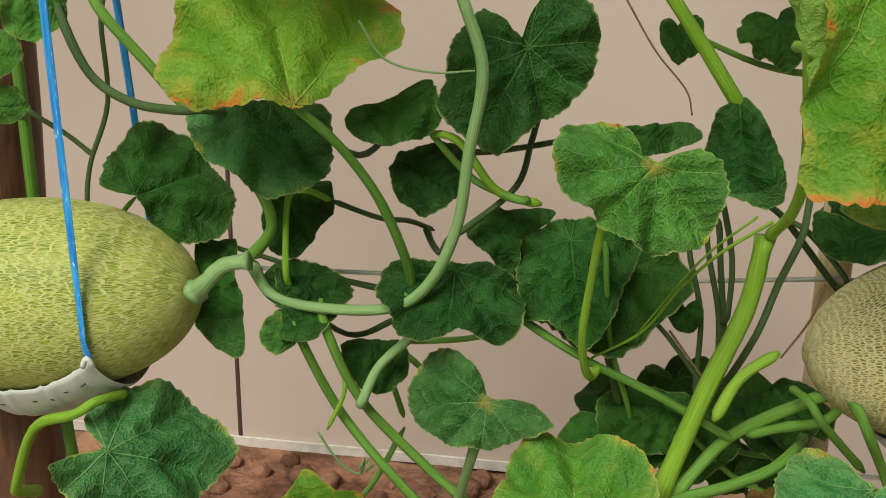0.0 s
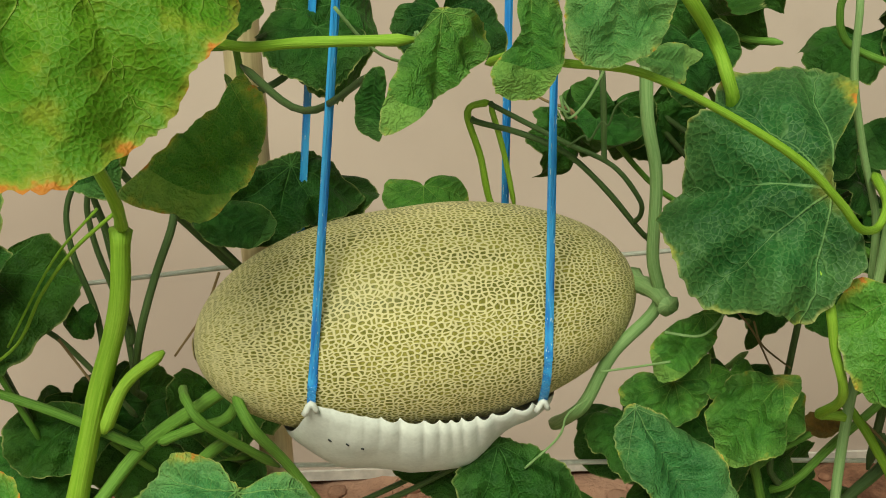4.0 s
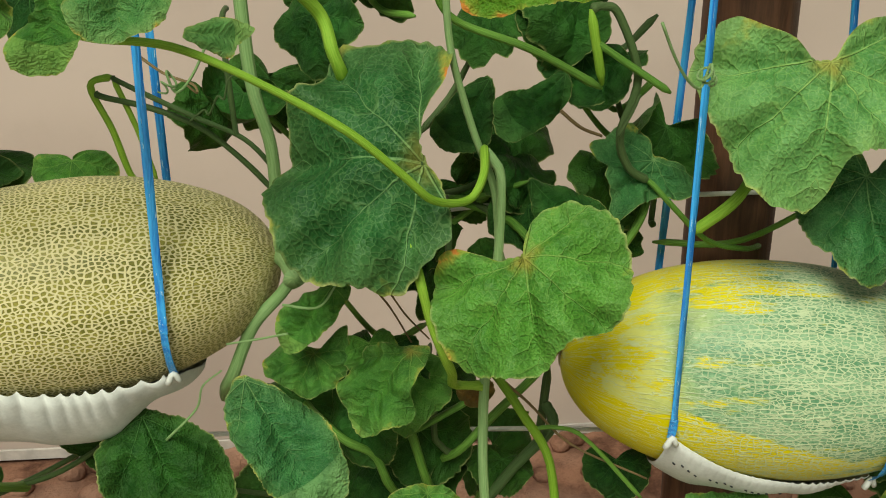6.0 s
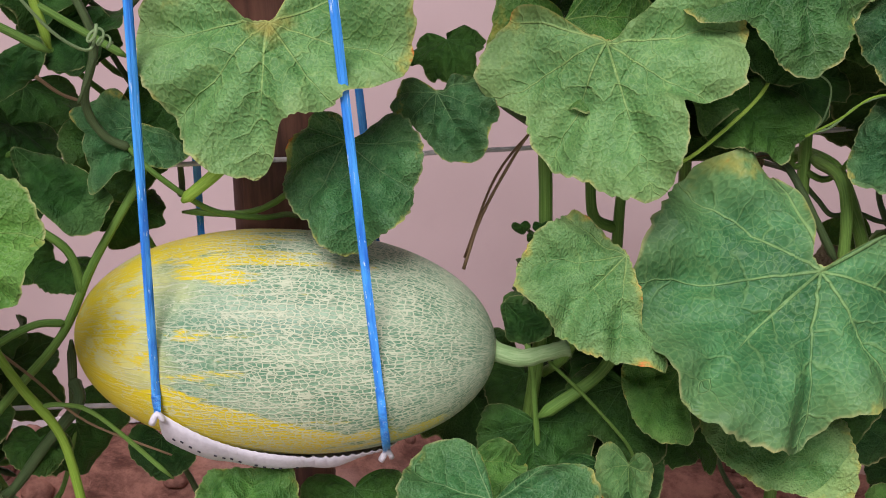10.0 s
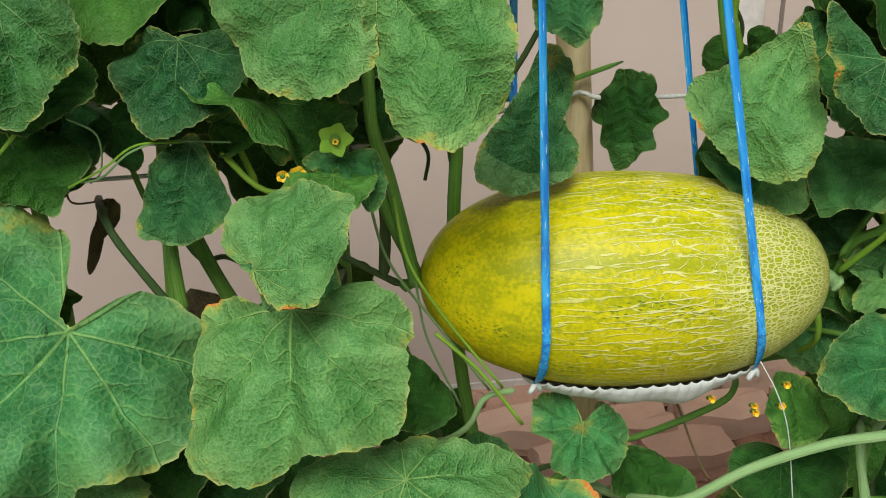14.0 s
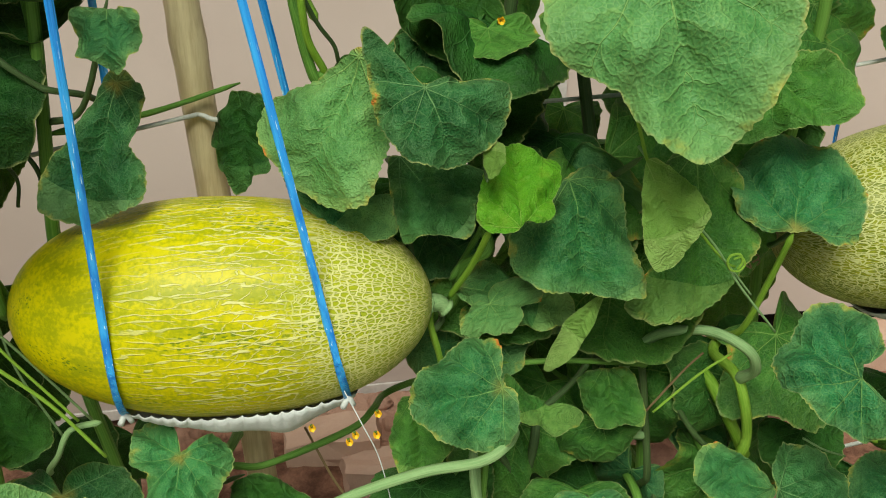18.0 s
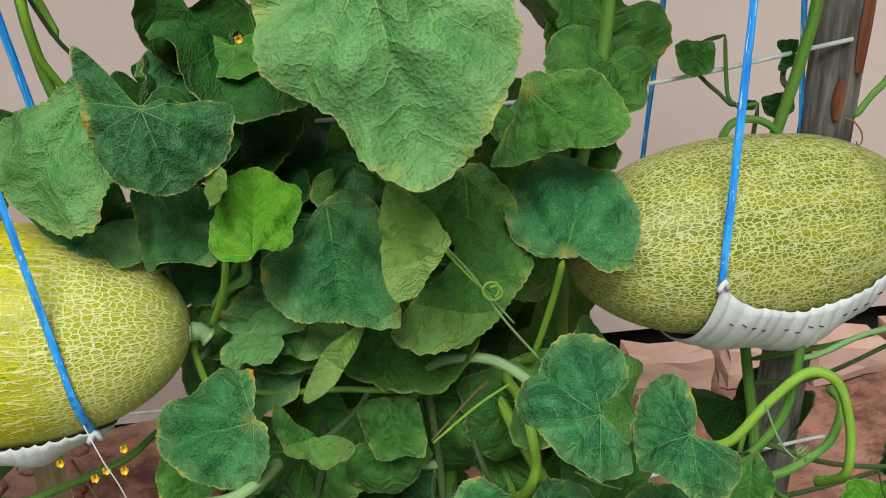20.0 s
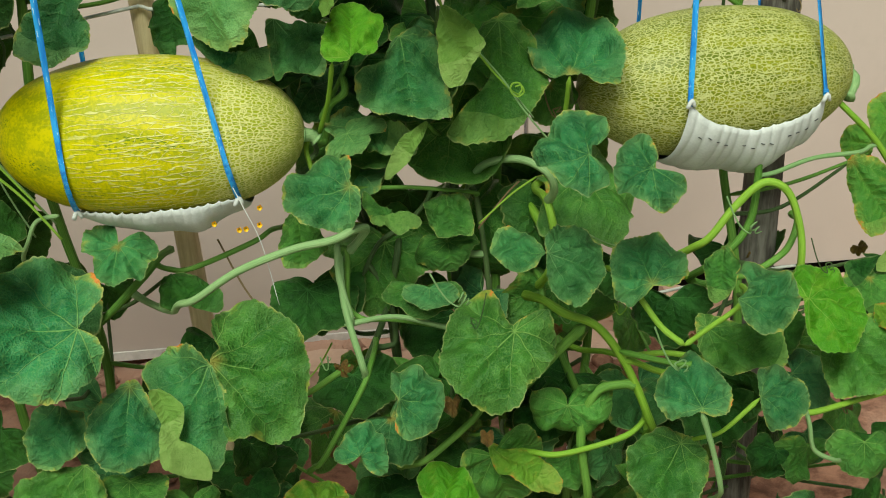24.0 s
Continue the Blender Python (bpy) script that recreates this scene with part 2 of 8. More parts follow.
def melon_material(name, skin_a, skin_b, net, iso, axial=None, patch=None, patch_bias=0.0, patch_rough=1.9, dots=None, relief=0.0012, hair=(), even=0.85, tail=None, head=None, vary=0.6, strand=()):
    """Netted melon rind: corky lines over a streaky skin. iso and axial: mesh scale, lengthening along the fruit, line width,
    strength at the blossom end and strength at the stalk end."""
    k = Mat(name, 0.5, 0.22)
    p = k.coords()
    warp = k.t.nodes.new("ShaderNodeTexNoise")
    skin_uv = k.coords(uv="skin")
    k.put(warp.inputs["Vector"], p)
    warp.inputs["Scale"].default_value, warp.inputs["Detail"].default_value = 45.0, 2.0
    shift = k.t.nodes.new("ShaderNodeVectorMath")
    shift.operation = "MULTIPLY_ADD"
    k.put(shift.inputs[0], warp.outputs[1])
    shift.inputs[1].default_value = (0.009, 0.009, 0.009)
    k.put(shift.inputs[2], skin_uv)
    sep = k.t.nodes.new("ShaderNodeSeparateXYZ")
    k.put(sep.inputs[0], p)
    x = sep.outputs[0]

    def scaled(v, sx):
        node = k.t.nodes.new("ShaderNodeMapping")
        k.put(node.inputs[0], v)
        node.inputs[3].default_value = (sx, 1, 1)
        return node.outputs[0]

    wobble = k.math("MULTIPLY", k.math("SUBTRACT", k.noise(p, 16.0, 3), 0.5), 0.14)
    along = k.math("ADD", x, wobble)

    def web(scale, stretch, width, left, right, lo=-0.13, hi=0.12):
        v = scaled(shift.outputs[0], 1 / stretch)
        t = k.math("MULTIPLY_ADD", k.noise(p, 30.0, 3), width * vary, width * (1 - vary / 2))
        lines = k.step(k.cells(v, scale, rand=even, flat=True), t, k.math("MULTIPLY", t, 0.55))
        return k.math("MULTIPLY", lines, k.step(along, lo, hi, (left, right)))

    def cracks(scale, stretch, width, lo, hi, left, right):
        """Long wavering hair cracks along the fruit."""
        n = k.noise(scaled(shift.outputs[0], 1 / stretch), scale, 2, 0.5)
        c = k.step(k.math("ABSOLUTE", k.math("SUBTRACT", n, 0.5)), width, width * 0.45)
        return k.math("MULTIPLY", c, k.step(along, lo, hi, (left, right)))

    def strands(freq, slant, waver, width, lo, hi, left, right):
        """Wavering corky threads that run along the fruit and break off here and there."""
        uvx = k.t.nodes.new("ShaderNodeSeparateXYZ")
        k.put(uvx.inputs[0], skin_uv)
        bend = k.math("MULTIPLY", k.noise(scaled(skin_uv, 0.3), 60.0, 3, 0.55), waver)
        row = k.math("ADD", k.math("MULTIPLY", k.math("MULTIPLY_ADD", uvx.outputs[0], slant, uvx.outputs[1]), freq), bend)
        c = k.step(k.math("PINGPONG", row, 0.5), width, width * 0.4)
        c = k.math("MULTIPLY", c, k.step(k.noise(scaled(skin_uv, 0.4), 75.0 + freq * 0.1, 2), 0.40, 0.50))
        return k.math("MULTIPLY", c, k.step(along, lo, hi, (left, right)))

    lines = web(*iso)
    for c in strand:
        lines = k.math("MAXIMUM", lines, strands(*c))
    for c in hair:
        lines = k.math("MAXIMUM", lines, cracks(*c))
    if axial:
        lines = k.math("MAXIMUM", lines, web(*axial))
    streak = k.noise(scaled(p, 0.14), 48.0, 4, 0.6)
    mott = k.noise(p, 230.0, 3)
    skin = k.mix(k.step(k.math("ADD", k.math("MULTIPLY", streak, 0.55), k.math("MULTIPLY", mott, 0.45)), 0.40, 0.60), skin_a, skin_b)
    if head:
        skin = k.mix(k.step(along, -0.06, -0.15), skin, head)
    if patch:
        blotch = k.noise(scaled(p, 0.16), 34.0, 5, 0.62)
        low = k.step(sep.outputs[2], 0.005, -0.055, (0.0, 0.75))
        high = k.step(sep.outputs[2], 0.07, 0.10, (0.0, 0.26))
        where = k.math("ADD", k.math("MULTIPLY", k.math("SUBTRACT", blotch, 0.5), patch_rough), k.math("MULTIPLY_ADD", x, -2.8, patch_bias))
        where = k.math("ADD", where, k.math("ADD", low, high))
        skin = k.mix(k.step(where, -0.05, 0.09), skin, patch)
    if tail:
        skin = k.mix(k.step(along, 0.02, 0.17), skin, tail)
    if dots:
        spot = k.math("MULTIPLY", k.step(k.cells(scaled(p, 0.4), 330.0, "F1"), 0.42, 0.25), k.step(k.noise(scaled(p, 0.2), 32.0, 3), 0.52, 0.66))
        skin = k.mix(k.math("MULTIPLY", spot, 0.75), skin, dots)
    col = k.mix(k.math("MULTIPLY", lines, 0.92), skin, k.mix(k.noise(p, 90.0, 2), tuple(c * 0.78 for c in net), net))
    h = k.math("ADD", lines, k.math("MULTIPLY", k.noise(p, 240.0, 2), 0.2))
    return k.done(col, k.bump(h, 0.7, relief), k.math("MULTIPLY_ADD", lines, 0.25, 0.4))


RIND = {
    "A": melon_material("rind_pale_green", (0.17, 0.24, 0.026), (0.40, 0.43, 0.075), (0.60, 0.60, 0.22), (300, 4.2, 0.17, 1.0, 1.0), (240, 8.0, 0.14, 0.8, 0.8)),
    "B": melon_material("rind_coarse_net", (0.15, 0.14, 0.025), (0.33, 0.29, 0.065), (0.82, 0.72, 0.41), (245, 1.35, 0.235, 1.0, 1.0, -0.19, -0.12), (200, 4.0, 0.17, 0.7, 0.0, -0.20, -0.11), relief=0.0018, even=0.8, vary=0.35),
    "C": melon_material("rind_green_yellow", (0.11, 0.25, 0.13), (0.27, 0.42, 0.24), (0.62, 0.69, 0.43), (255, 1.8, 0.11, 0.05, 1.0, -0.12, 0.0), patch=(0.66, 0.55, 0.002), patch_bias=-0.34, patch_rough=2.2,
                        hair=((110, 4.0, 0.016, -0.25, -0.05, 0.5, 0.9),), head=(0.64, 0.62, 0.16), vary=0.4, strand=((175, 0.06, 2.6, 0.14, -0.16, -0.02, 0.4, 0.95), (130, -0.25, 2.8, 0.09, -0.12, 0.0, 0.3, 0.9))),
    "D": melon_material("rind_yellow", (0.36, 0.36, 0.004), (0.62, 0.53, 0.003), (0.80, 0.75, 0.31), (165, 1.2, 0.15, 0.0, 1.0, 0.05, 0.13), dots=(0.09, 0.17, 0.010), relief=0.0012, tail=(0.34, 0.38, 0.02), vary=0.5,
                        strand=((125, 0.10, 2.4, 0.125, -0.13, -0.01, 0.0, 1.0), (110, -0.18, 2.8, 0.10, -0.10, 0.04, 0.0, 0.95), (80, 0.8, 2.2, 0.06, -0.04, 0.06, 0.0, 0.9))),
    "E": melon_material("rind_green_net", (0.145, 0.175, 0.010), (0.29, 0.30, 0.018), (0.66, 0.65, 0.27), (185, 1.6, 0.12, 1.0, 0.75), hair=((115, 2.0, 0.032, -0.2, 0.2, 0.95, 0.8),), even=0.95, relief=0.0018, vary=0.6,
                        strand=((125, 0.05, 3.0, 0.13, -0.1, 0.1, 0.6, 0.95),)),
}

BLUE = Mat("blue_film", 0.28, 0.6)
_p = BLUE.coords(uv="band")
# the whitish flecks are glints painted into the film's colour
BLUE.done(BLUE.mix(BLUE.step(BLUE.noise(_p, 11.0, 4), 0.62, 0.68), BLUE.mix(BLUE.step(BLUE.noise(_p, 3.0, 3), 0.3, 0.7), (0.013, 0.185, 0.66), (0.06, 0.42, 0.90)), (0.60, 0.80, 0.95)),
          BLUE.bump(BLUE.noise(_p, 9.0, 3), 0.8, 0.002))
BLUE = BLUE.m
CLOTH = plain("white_cloth", (0.65, 0.65, 0.63), 0.85, 0.05, 300, 0.4, 0.0006)
STITCH = plain("black_thread", (0.03, 0.03, 0.035), 0.8)
WIRE = plain("white_cord", (0.60, 0.59, 0.54), 0.7, 0.12, 120)


def fibrous(name, low, high, stretch, scale, bump, rough=0.6):
    """Surface streaked along local z: bark, bamboo, stalks."""
    k = Mat(name, rough)
    p = k.coords((1, 1, 1 / stretch))
    f, g = k.noise(p, scale, 5, 0.65), k.noise(k.coords(), scale * 0.15, 2)
    col = k.mix(k.step(k.math("ADD", k.math("MULTIPLY", f, 0.7), k.math("MULTIPLY", g, 0.3)), 0.35, 0.66), low, high)
    return k.done(col, k.bump(f, bump, 0.003))


BAMBOO = fibrous("bamboo_cane", (0.60, 0.46, 0.26), (0.80, 0.66, 0.41), 14, 160, 0.15, 0.42)
BROWN_POST = fibrous("brown_timber", (0.065, 0.028, 0.017), (0.18, 0.08, 0.045), 10, 90, 0.6)
GREY_POST = fibrous("weathered_bark", (0.07, 0.058, 0.048), (0.22, 0.20, 0.17), 8, 110, 0.9, 0.85)
RED_POST = fibrous("peeling_bark", (0.12, 0.035, 0.015), (0.30, 0.09, 0.03), 8, 90, 0.9, 0.8)


def stalk(name, low, high):
    """Ribbed, finely hairy green stalk; the ribs run along its length."""
    k = Mat(name, 0.55, 0.3)
    p = k.coords((7.0, 0.25, 1), uv="blade")
    f = k.noise(p, 2.0, 3)
    spots = k.noise(k.coords(uv="blade"), 5.0, 3)
    rnd = k.random()
    v = k.math("ADD", k.math("MULTIPLY", k.step(f, 0.35, 0.65), 0.55), k.math("MULTIPLY", spots, 0.35))
    col = k.mix(k.math("ADD", v, k.math("MULTIPLY_ADD", rnd, 0.4, -0.2), clamp=True), low, high)
    return k.done(col, k.bump(k.math("ADD", f, k.math("MULTIPLY", k.noise(k.coords(uv="blade"), 40.0, 2), 0.3)), 0.8, 0.0015))


STALK = {
    "g": stalk("stalk_green", (0.075, 0.19, 0.022), (0.19, 0.36, 0.06)),
    "w": stalk("stalk_pale", (0.18, 0.32, 0.11), (0.32, 0.46, 0.20)),
    "y": stalk("stalk_yellow_green", (0.17, 0.34, 0.02), (0.32, 0.50, 0.06)),
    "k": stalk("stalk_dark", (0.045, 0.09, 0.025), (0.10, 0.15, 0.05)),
    "r": stalk("stalk_dry", (0.16, 0.09, 0.04), (0.34, 0.25, 0.12)),
}
SCAR = plain("tan_cork", (0.42, 0.33, 0.17), 0.8, 0.15, 300)
FLOWER = plain("yellow_petal", (0.80, 0.48, 0.02), 0.55, 0.1, 200)

k = Mat("pink_wall", 0.55, 0.3)
_p = k.coords()
_c = k.mix(k.step(k.noise(_p, 1.3, 3), 0.3, 0.7), (0.50, 0.392, 0.350), (0.57, 0.455, 0.408))
_c = k.mix(k.math("MULTIPLY", k.step(k.noise(_p, 9.0, 5, 0.7), 0.5, 0.75), 0.25), _c, (0.475, 0.375, 0.332))
PINK = k.done(_c, k.bump(k.math("ADD", k.noise(_p, 2.0, 2), k.math("MULTIPLY", k.noise(_p, 160.0, 2), 0.05)), 0.25, 0.01))
JOINT = plain("grey_joint", (0.20, 0.17, 0.16), 0.7)
TRIM = plain("pale_trim", (0.60, 0.54, 0.51), 0.5)

k = Mat("red_soil", 0.95, 0.1)
_p = k.coords()
_f = k.noise(_p, 9.0, 8, 0.7)
_s = k.t.nodes.new("ShaderNodeSeparateXYZ")
k.put(_s.inputs[0], _p)
_c = k.mix(k.step(_f, 0.35, 0.65), (0.11, 0.05, 0.034), (0.36, 0.18, 0.12))
_c = k.mix(k.step(k.noise(_p, 2.2, 3), 0.45, 0.7), _c, (0.46, 0.27, 0.20))
# unseen ground in front made pale, an added reflector that lifts the undersides
_c = k.mix(k.step(_s.outputs[1], 0.6, -0.2), _c, (0.50, 0.46, 0.40))
SOIL = k.done(_c, k.bump(k.math("ADD", _f, k.math("MULTIPLY", k.noise(_p, 60.0, 4), 0.4)), 1.0, 0.02))

k = Mat("red_brick", 0.9, 0.15)
_p = k.coords()
_r = k.random()
_c = k.mix(k.math("ADD", k.math("MULTIPLY", _r, 0.6), k.math("MULTIPLY", k.noise(_p, 14.0, 5, 0.65), 0.5), clamp=True), (0.40, 0.22, 0.155), (0.64, 0.44, 0.345))
BRICK = k.done(_c, k.bump(k.noise(_p, 70.0, 5, 0.7), 0.7, 0.004))
# near-black that paints the shade in the gap under the wall panels
DARK = plain("gap_shade_black", (0.02, 0.018, 0.016), 0.95)
PALE = plain("pale_stone", (0.62, 0.58, 0.52), 0.7, 0.08, 30)


# ---------------------------------------------------------------- mesh helpers
def part(name, mesh, material, parent=None, label="", smooth=True):
    """Links a mesh (or bmesh) as one object, under its thing where one is given."""
    if isinstance(mesh, bmesh.types.BMesh):
        data = bpy.data.meshes.new(name)
        mesh.to_mesh(data)
        mesh.free()
    else:
        data = mesh
    if material and not data.materials:
        data.materials.append(material)
    if smooth:
        data.polygons.foreach_set("use_smooth", [True] * len(data.polygons))
    ob = new(name, data)
    ob.parent = parent
    return tagged(ob, label)


def grid_mesh(name, rows, uv=None, closed=False, uvname="blade"):
    """A mesh from rows of points; closed joins each row's end to its start."""
    n = len(rows[0])
    verts = [p for row in rows for p in row]
    faces, uvs = [], []
    for i in range(len(rows) - 1):
        for j in range(n if closed else n - 1):
            a, b = i * n + j, i * n + (j + 1) % n
            faces.append((a, b, b + n, a + n))
            uvs.append(((i, j), (i, j + 1), (i + 1, j + 1), (i + 1, j)))
    data = bpy.data.meshes.new(name)
    data.from_pydata([tuple(v) for v in verts], [], faces)
    if uv:
        layer = data.uv_layers.new(name=uvname)
        flat = [c for f in uvs for ij in f for c in uv(*ij)]
        layer.data.foreach_set("uv", flat)
    return data


def glide(points, steps=6):
    """A smooth line through a few points (Catmull-Rom)."""
    pts = [Vector(p) for p in points]
    if len(pts) == 2:
        return [pts[0].lerp(pts[1], i / steps) for i in range(steps + 1)]
    ext = [pts[0] * 2 - pts[1], *pts, pts[-1] * 2 - pts[-2]]
    out = []
    for i in range(1, len(ext) - 2):
        a, b, c, d = ext[i - 1:i + 3]
        for s in range(steps):
            u = s / steps
            out.append(0.5 * (2 * b + (c - a) * u + (2 * a - 5 * b + 4 * c - d) * u * u + (3 * b - a - 3 * c + d) * u ** 3))
    return out + [pts[-1]]


def tube(name, points, r0, r1=None, sides=8, knobs=0.0, steps=6, ridges=0.0):
    """A tapered stalk along a smooth line, capped, with swollen ends (nodes) if asked."""
    line = glide(points, steps)
    r1 = r0 if r1 is None else r1
    n = len(line)
    span = max(0.001, sum((b - a).length for a, b in zip(line, line[1:])))
    rows = []
    side = None
    seed = random.random() * 50
    for i, p in enumerate(line):
        d = (line[min(i + 1, n - 1)] - line[max(i - 1, 0)]).normalized()
        if side is None:
            side = d.orthogonal().normalized()
        side = (side - d * side.dot(d)).normalized()
        up = d.cross(side)
        f = i / (n - 1)
        r = r0 + (r1 - r0) * f
        r *= 1 + knobs * (math.exp(-(f / 0.05) ** 2) + math.exp(-((1 - f) / 0.05) ** 2)) + 0.10 * noise.noise((seed, f * 9, 0))
        if knobs and max(r0, r1) < 0.0085:
            r *= 0.3 + 0.7 * min(1.0, f * span / 0.006, (1 - f) * span / 0.006)
        rows.append([p + (side * math.cos(a) + up * math.sin(a)) * r * (1 + ridges * (j % 2)) for j, a in enumerate(2 * math.pi * j / sides for j in range(sides))])
    rows = [[line[0]] * sides] + rows + [[line[-1]] * sides]
    return grid_mesh(name, rows, lambda i, j: (j / sides * 2, i * 0.5 + seed), closed=True)


def ribbon(name, points, width, across, twist=0.0, steps=8):
    """A thin film band with a little thickness, crumpled lengthwise."""
    line = glide(points, steps)
    rows = []
    seed = random.random() * 60
    a0 = Vector(across).normalized()
    for i, p in enumerate(line):
        d = (line[min(i + 1, len(line) - 1)] - line[max(i - 1, 0)]).normalized()
        f = i / (len(line) - 1)
        a = (a0 - d * a0.dot(d)).normalized()
        a = Matrix.Rotation(twist * math.sin(f * 5 + seed), 3, d) @ a
        nrm = d.cross(a)
        w = width * (0.9 + 0.12 * noise.noise((seed, f * 12, 3))) * 0.5
        ring = []
        for u, v in ((-1, 0.3), (-0.4, -0.6), (0.3, 0.5), (1, -0.3), (1, -0.9), (0.3, 0.0), (-0.4, -1.1), (-1, -0.3)):
            ring.append(p + a * u * w + nrm * v * 0.0011)
        rows.append(ring)
    return grid_mesh(name, rows, lambda i, j: (j / 8, i * 0.12 + seed), closed=True, uvname="band")


# ---------------------------------------------------------------- leaves
def leaf_mesh(seed, lobes=0.07, sinus=0.55, droop=0.25, fold=0.10, wave=0.07, curl=0.0, ragged=0.0, rings=12, spokes=128):
    """A palmate melon leaf blade: stalk joint at the origin, tip along +y, upper face +z, about 1.7 wide."""
    rnd = random.Random(seed)
    ph = [rnd.uniform(0, 6.28) for _ in range(8)]
    skew = rnd.uniform(-0.13, 0.13)
    teeth = rnd.choice((27, 31, 35))

    knots = np.radians((0, 30, 60, 90, 115, 135, 152, 166, 180))
    radii = np.array((1.0, 0.97, 0.93, 0.89, 0.83, 0.72, 0.50, 0.24, 0.05))

    def rim(a):
        b = abs(a)
        bb = min(math.pi, b * (1 + sinus * 0.34 * max(0.0, (b - 1.2)) / 1.9))
        side = 1 + skew * math.copysign(1, a) * min(1.0, b)
        r = float(np.interp(bb, knots, radii)) * side
        r += lobes * (math.cos(5 * a) * 0.8 + 0.2 * math.cos(3 * a + ph[0])) * (1 - 0.7 * b / math.pi) * min(1.0, (math.pi - b) * 2)
        k = min(1.0, (math.pi - b) / 0.6)
        r += (0.035 * math.sin(2 * a + ph[1]) + 0.022 * math.sin(7 * a + ph[2]) + 0.05 * noise.noise((a * 1.3, seed, 7))) * k
        saw = (a * teeth / (2 * math.pi) + 0.9 * math.sin(2 * a + ph[3]) + 0.5 * noise.noise((a * 3, seed, 9))) % 1.0
        bite = 0.042 + 0.06 * noise.noise((a * 2.1, seed, 5))
        r *= 1 + max(0.012, bite) * (1 - saw if saw > 0.25 else saw * 3) * k + 0.03 * noise.noise((a * 6, seed, 1)) * k
        if ragged:
            r *= 1 - ragged * max(0.0, noise.noise((a * 2.2, seed * 1.7, 4)) - 0.12) * k
        return r

    rows, flat = [], []
    for i in range(rings + 1):
        f = (i / rings) ** 0.85
        row, frow = [], []
        for j in range(spokes + 1):
            a = -math.pi + 2 * math.pi * j / spokes
            r = rim(a) * f
            x, y = r * math.sin(a), r * math.cos(a)
            z = -droop * (0.55 * r * r) + fold * abs(x) * (0.6 + 0.4 * math.cos(a))
            z += 1.3 * wave * f ** 2.2 * (math.sin(3 * a + ph[4]) * 0.8 + 0.55 * math.sin(6 * a + ph[5]) + 0.35 * math.sin(10 * a + ph[6]))
            z += 0.24 * noise.noise((x * 1.5 + seed, y * 1.5, 0)) * min(1, f * 2) + 0.05 * noise.noise((x * 3.4 + seed, y * 3.4, 0)) + 0.013 * noise.noise((x * 8 + seed, y * 8, 3)) * min(1, f * 3)
            z += -0.075 * f * (1 - 0.4 * f) * (0.5 + 0.5 * math.cos(a / 0.72 * 2 * math.pi)) ** 1.5 * (1 if abs(a) < 2.6 else 0)
            if curl:
                over = max(0.0, r - 0.5)
                z += curl * over * over * 2.4
                x, y = x * (1 - abs(curl) * over * 0.35), y * (1 - abs(curl) * over * 0.35)
            row.append((x, y, z))
            frow.append((r * math.sin(a), r * math.cos(a), f))
        rows.append(row)
        flat.append(frow)
    data = grid_mesh("leaf", rows, lambda i, j: flat[i][j][:2])
    layer = data.uv_layers.new(name="rim")
    uvs = [c for i in range(rings) for j in range(spokes) for (a, b) in ((i, j), (i, j + 1), (i + 1, j + 1), (i + 1, j)) for c in (flat[a][b][2], b / spokes)]
    layer.data.foreach_set("uv", uvs)
    data.polygons.foreach_set("use_smooth", [True] * len(data.polygons))
    data.flip_normals()
    return data


SHAPES = [
    dict(lobes=0.05, sinus=0.90, droop=0.30, fold=0.10, wave=0.05),
    dict(lobes=0.03, sinus=1.00, droop=0.40, fold=0.05, wave=0.05),
    dict(lobes=0.11, sinus=1.00, droop=0.25, fold=0.12, wave=0.09),
    dict(lobes=0.07, sinus=1.40, droop=0.45, fold=0.18, wave=0.07),
    dict(lobes=0.02, sinus=0.70, droop=0.20, fold=0.22, wave=0.04),
    dict(lobes=0.10, sinus=0.55, droop=0.65, fold=0.05, wave=0.11, ragged=0.35),
    dict(lobes=0.07, sinus=0.50, droop=0.10, fold=0.15, wave=0.13, curl=-0.7),
    dict(lobes=0.05, sinus=0.65, droop=0.05, fold=0.30, wave=0.09, curl=0.8),
    dict(lobes=0.13, sinus=0.30, droop=0.35, fold=0.08, wave=0.11, ragged=0.45),
    dict(lobes=0.03, sinus=0.55, droop=0.30, fold=0.60, wave=0.05),
    dict(lobes=0.08, sinus=0.80, droop=0.80, fold=0.10, wave=0.16, ragged=0.6),
    dict(lobes=0.04, sinus=0.50, droop=0.25, fold=0.06, wave=0.04),
    dict(lobes=0.05, sinus=2.30, droop=0.35, fold=0.14, wave=0.07),
    dict(lobes=0.09, sinus=1.60, droop=0.50, fold=0.10, wave=0.10, ragged=0.3),
    dict(lobes=0.035, sinus=1.9, droop=0.15, fold=0.14, wave=0.06),
    dict(lobes=0.23, sinus=1.3, droop=0.30, fold=0.12, wave=0.10),
    dict(lobes=0.05, sinus=3.6, droop=0.55, fold=0.06, wave=0.07),
    dict(lobes=0.11, sinus=1.1, droop=0.25, fold=0.10, wave=0.09, ragged=0.5),
]
blades = {}


def blade(shape, kind, turn=0):
    """The blade mesh of that shape in that material, in one of four growths, shared by all leaves that use it."""
    if (shape, kind, turn) not in blades:
        base = blades.get((shape, turn))
        if base is None:
            base = blades[(shape, turn)] = leaf_mesh(11 + shape + 31 * turn, **SHAPES[shape])
        data = base.copy()
        data.materials.append(LEAF[kind])
        blades[(shape, kind, turn)] = data
    return blades[(shape, kind, turn)]


vines = []
joints = []


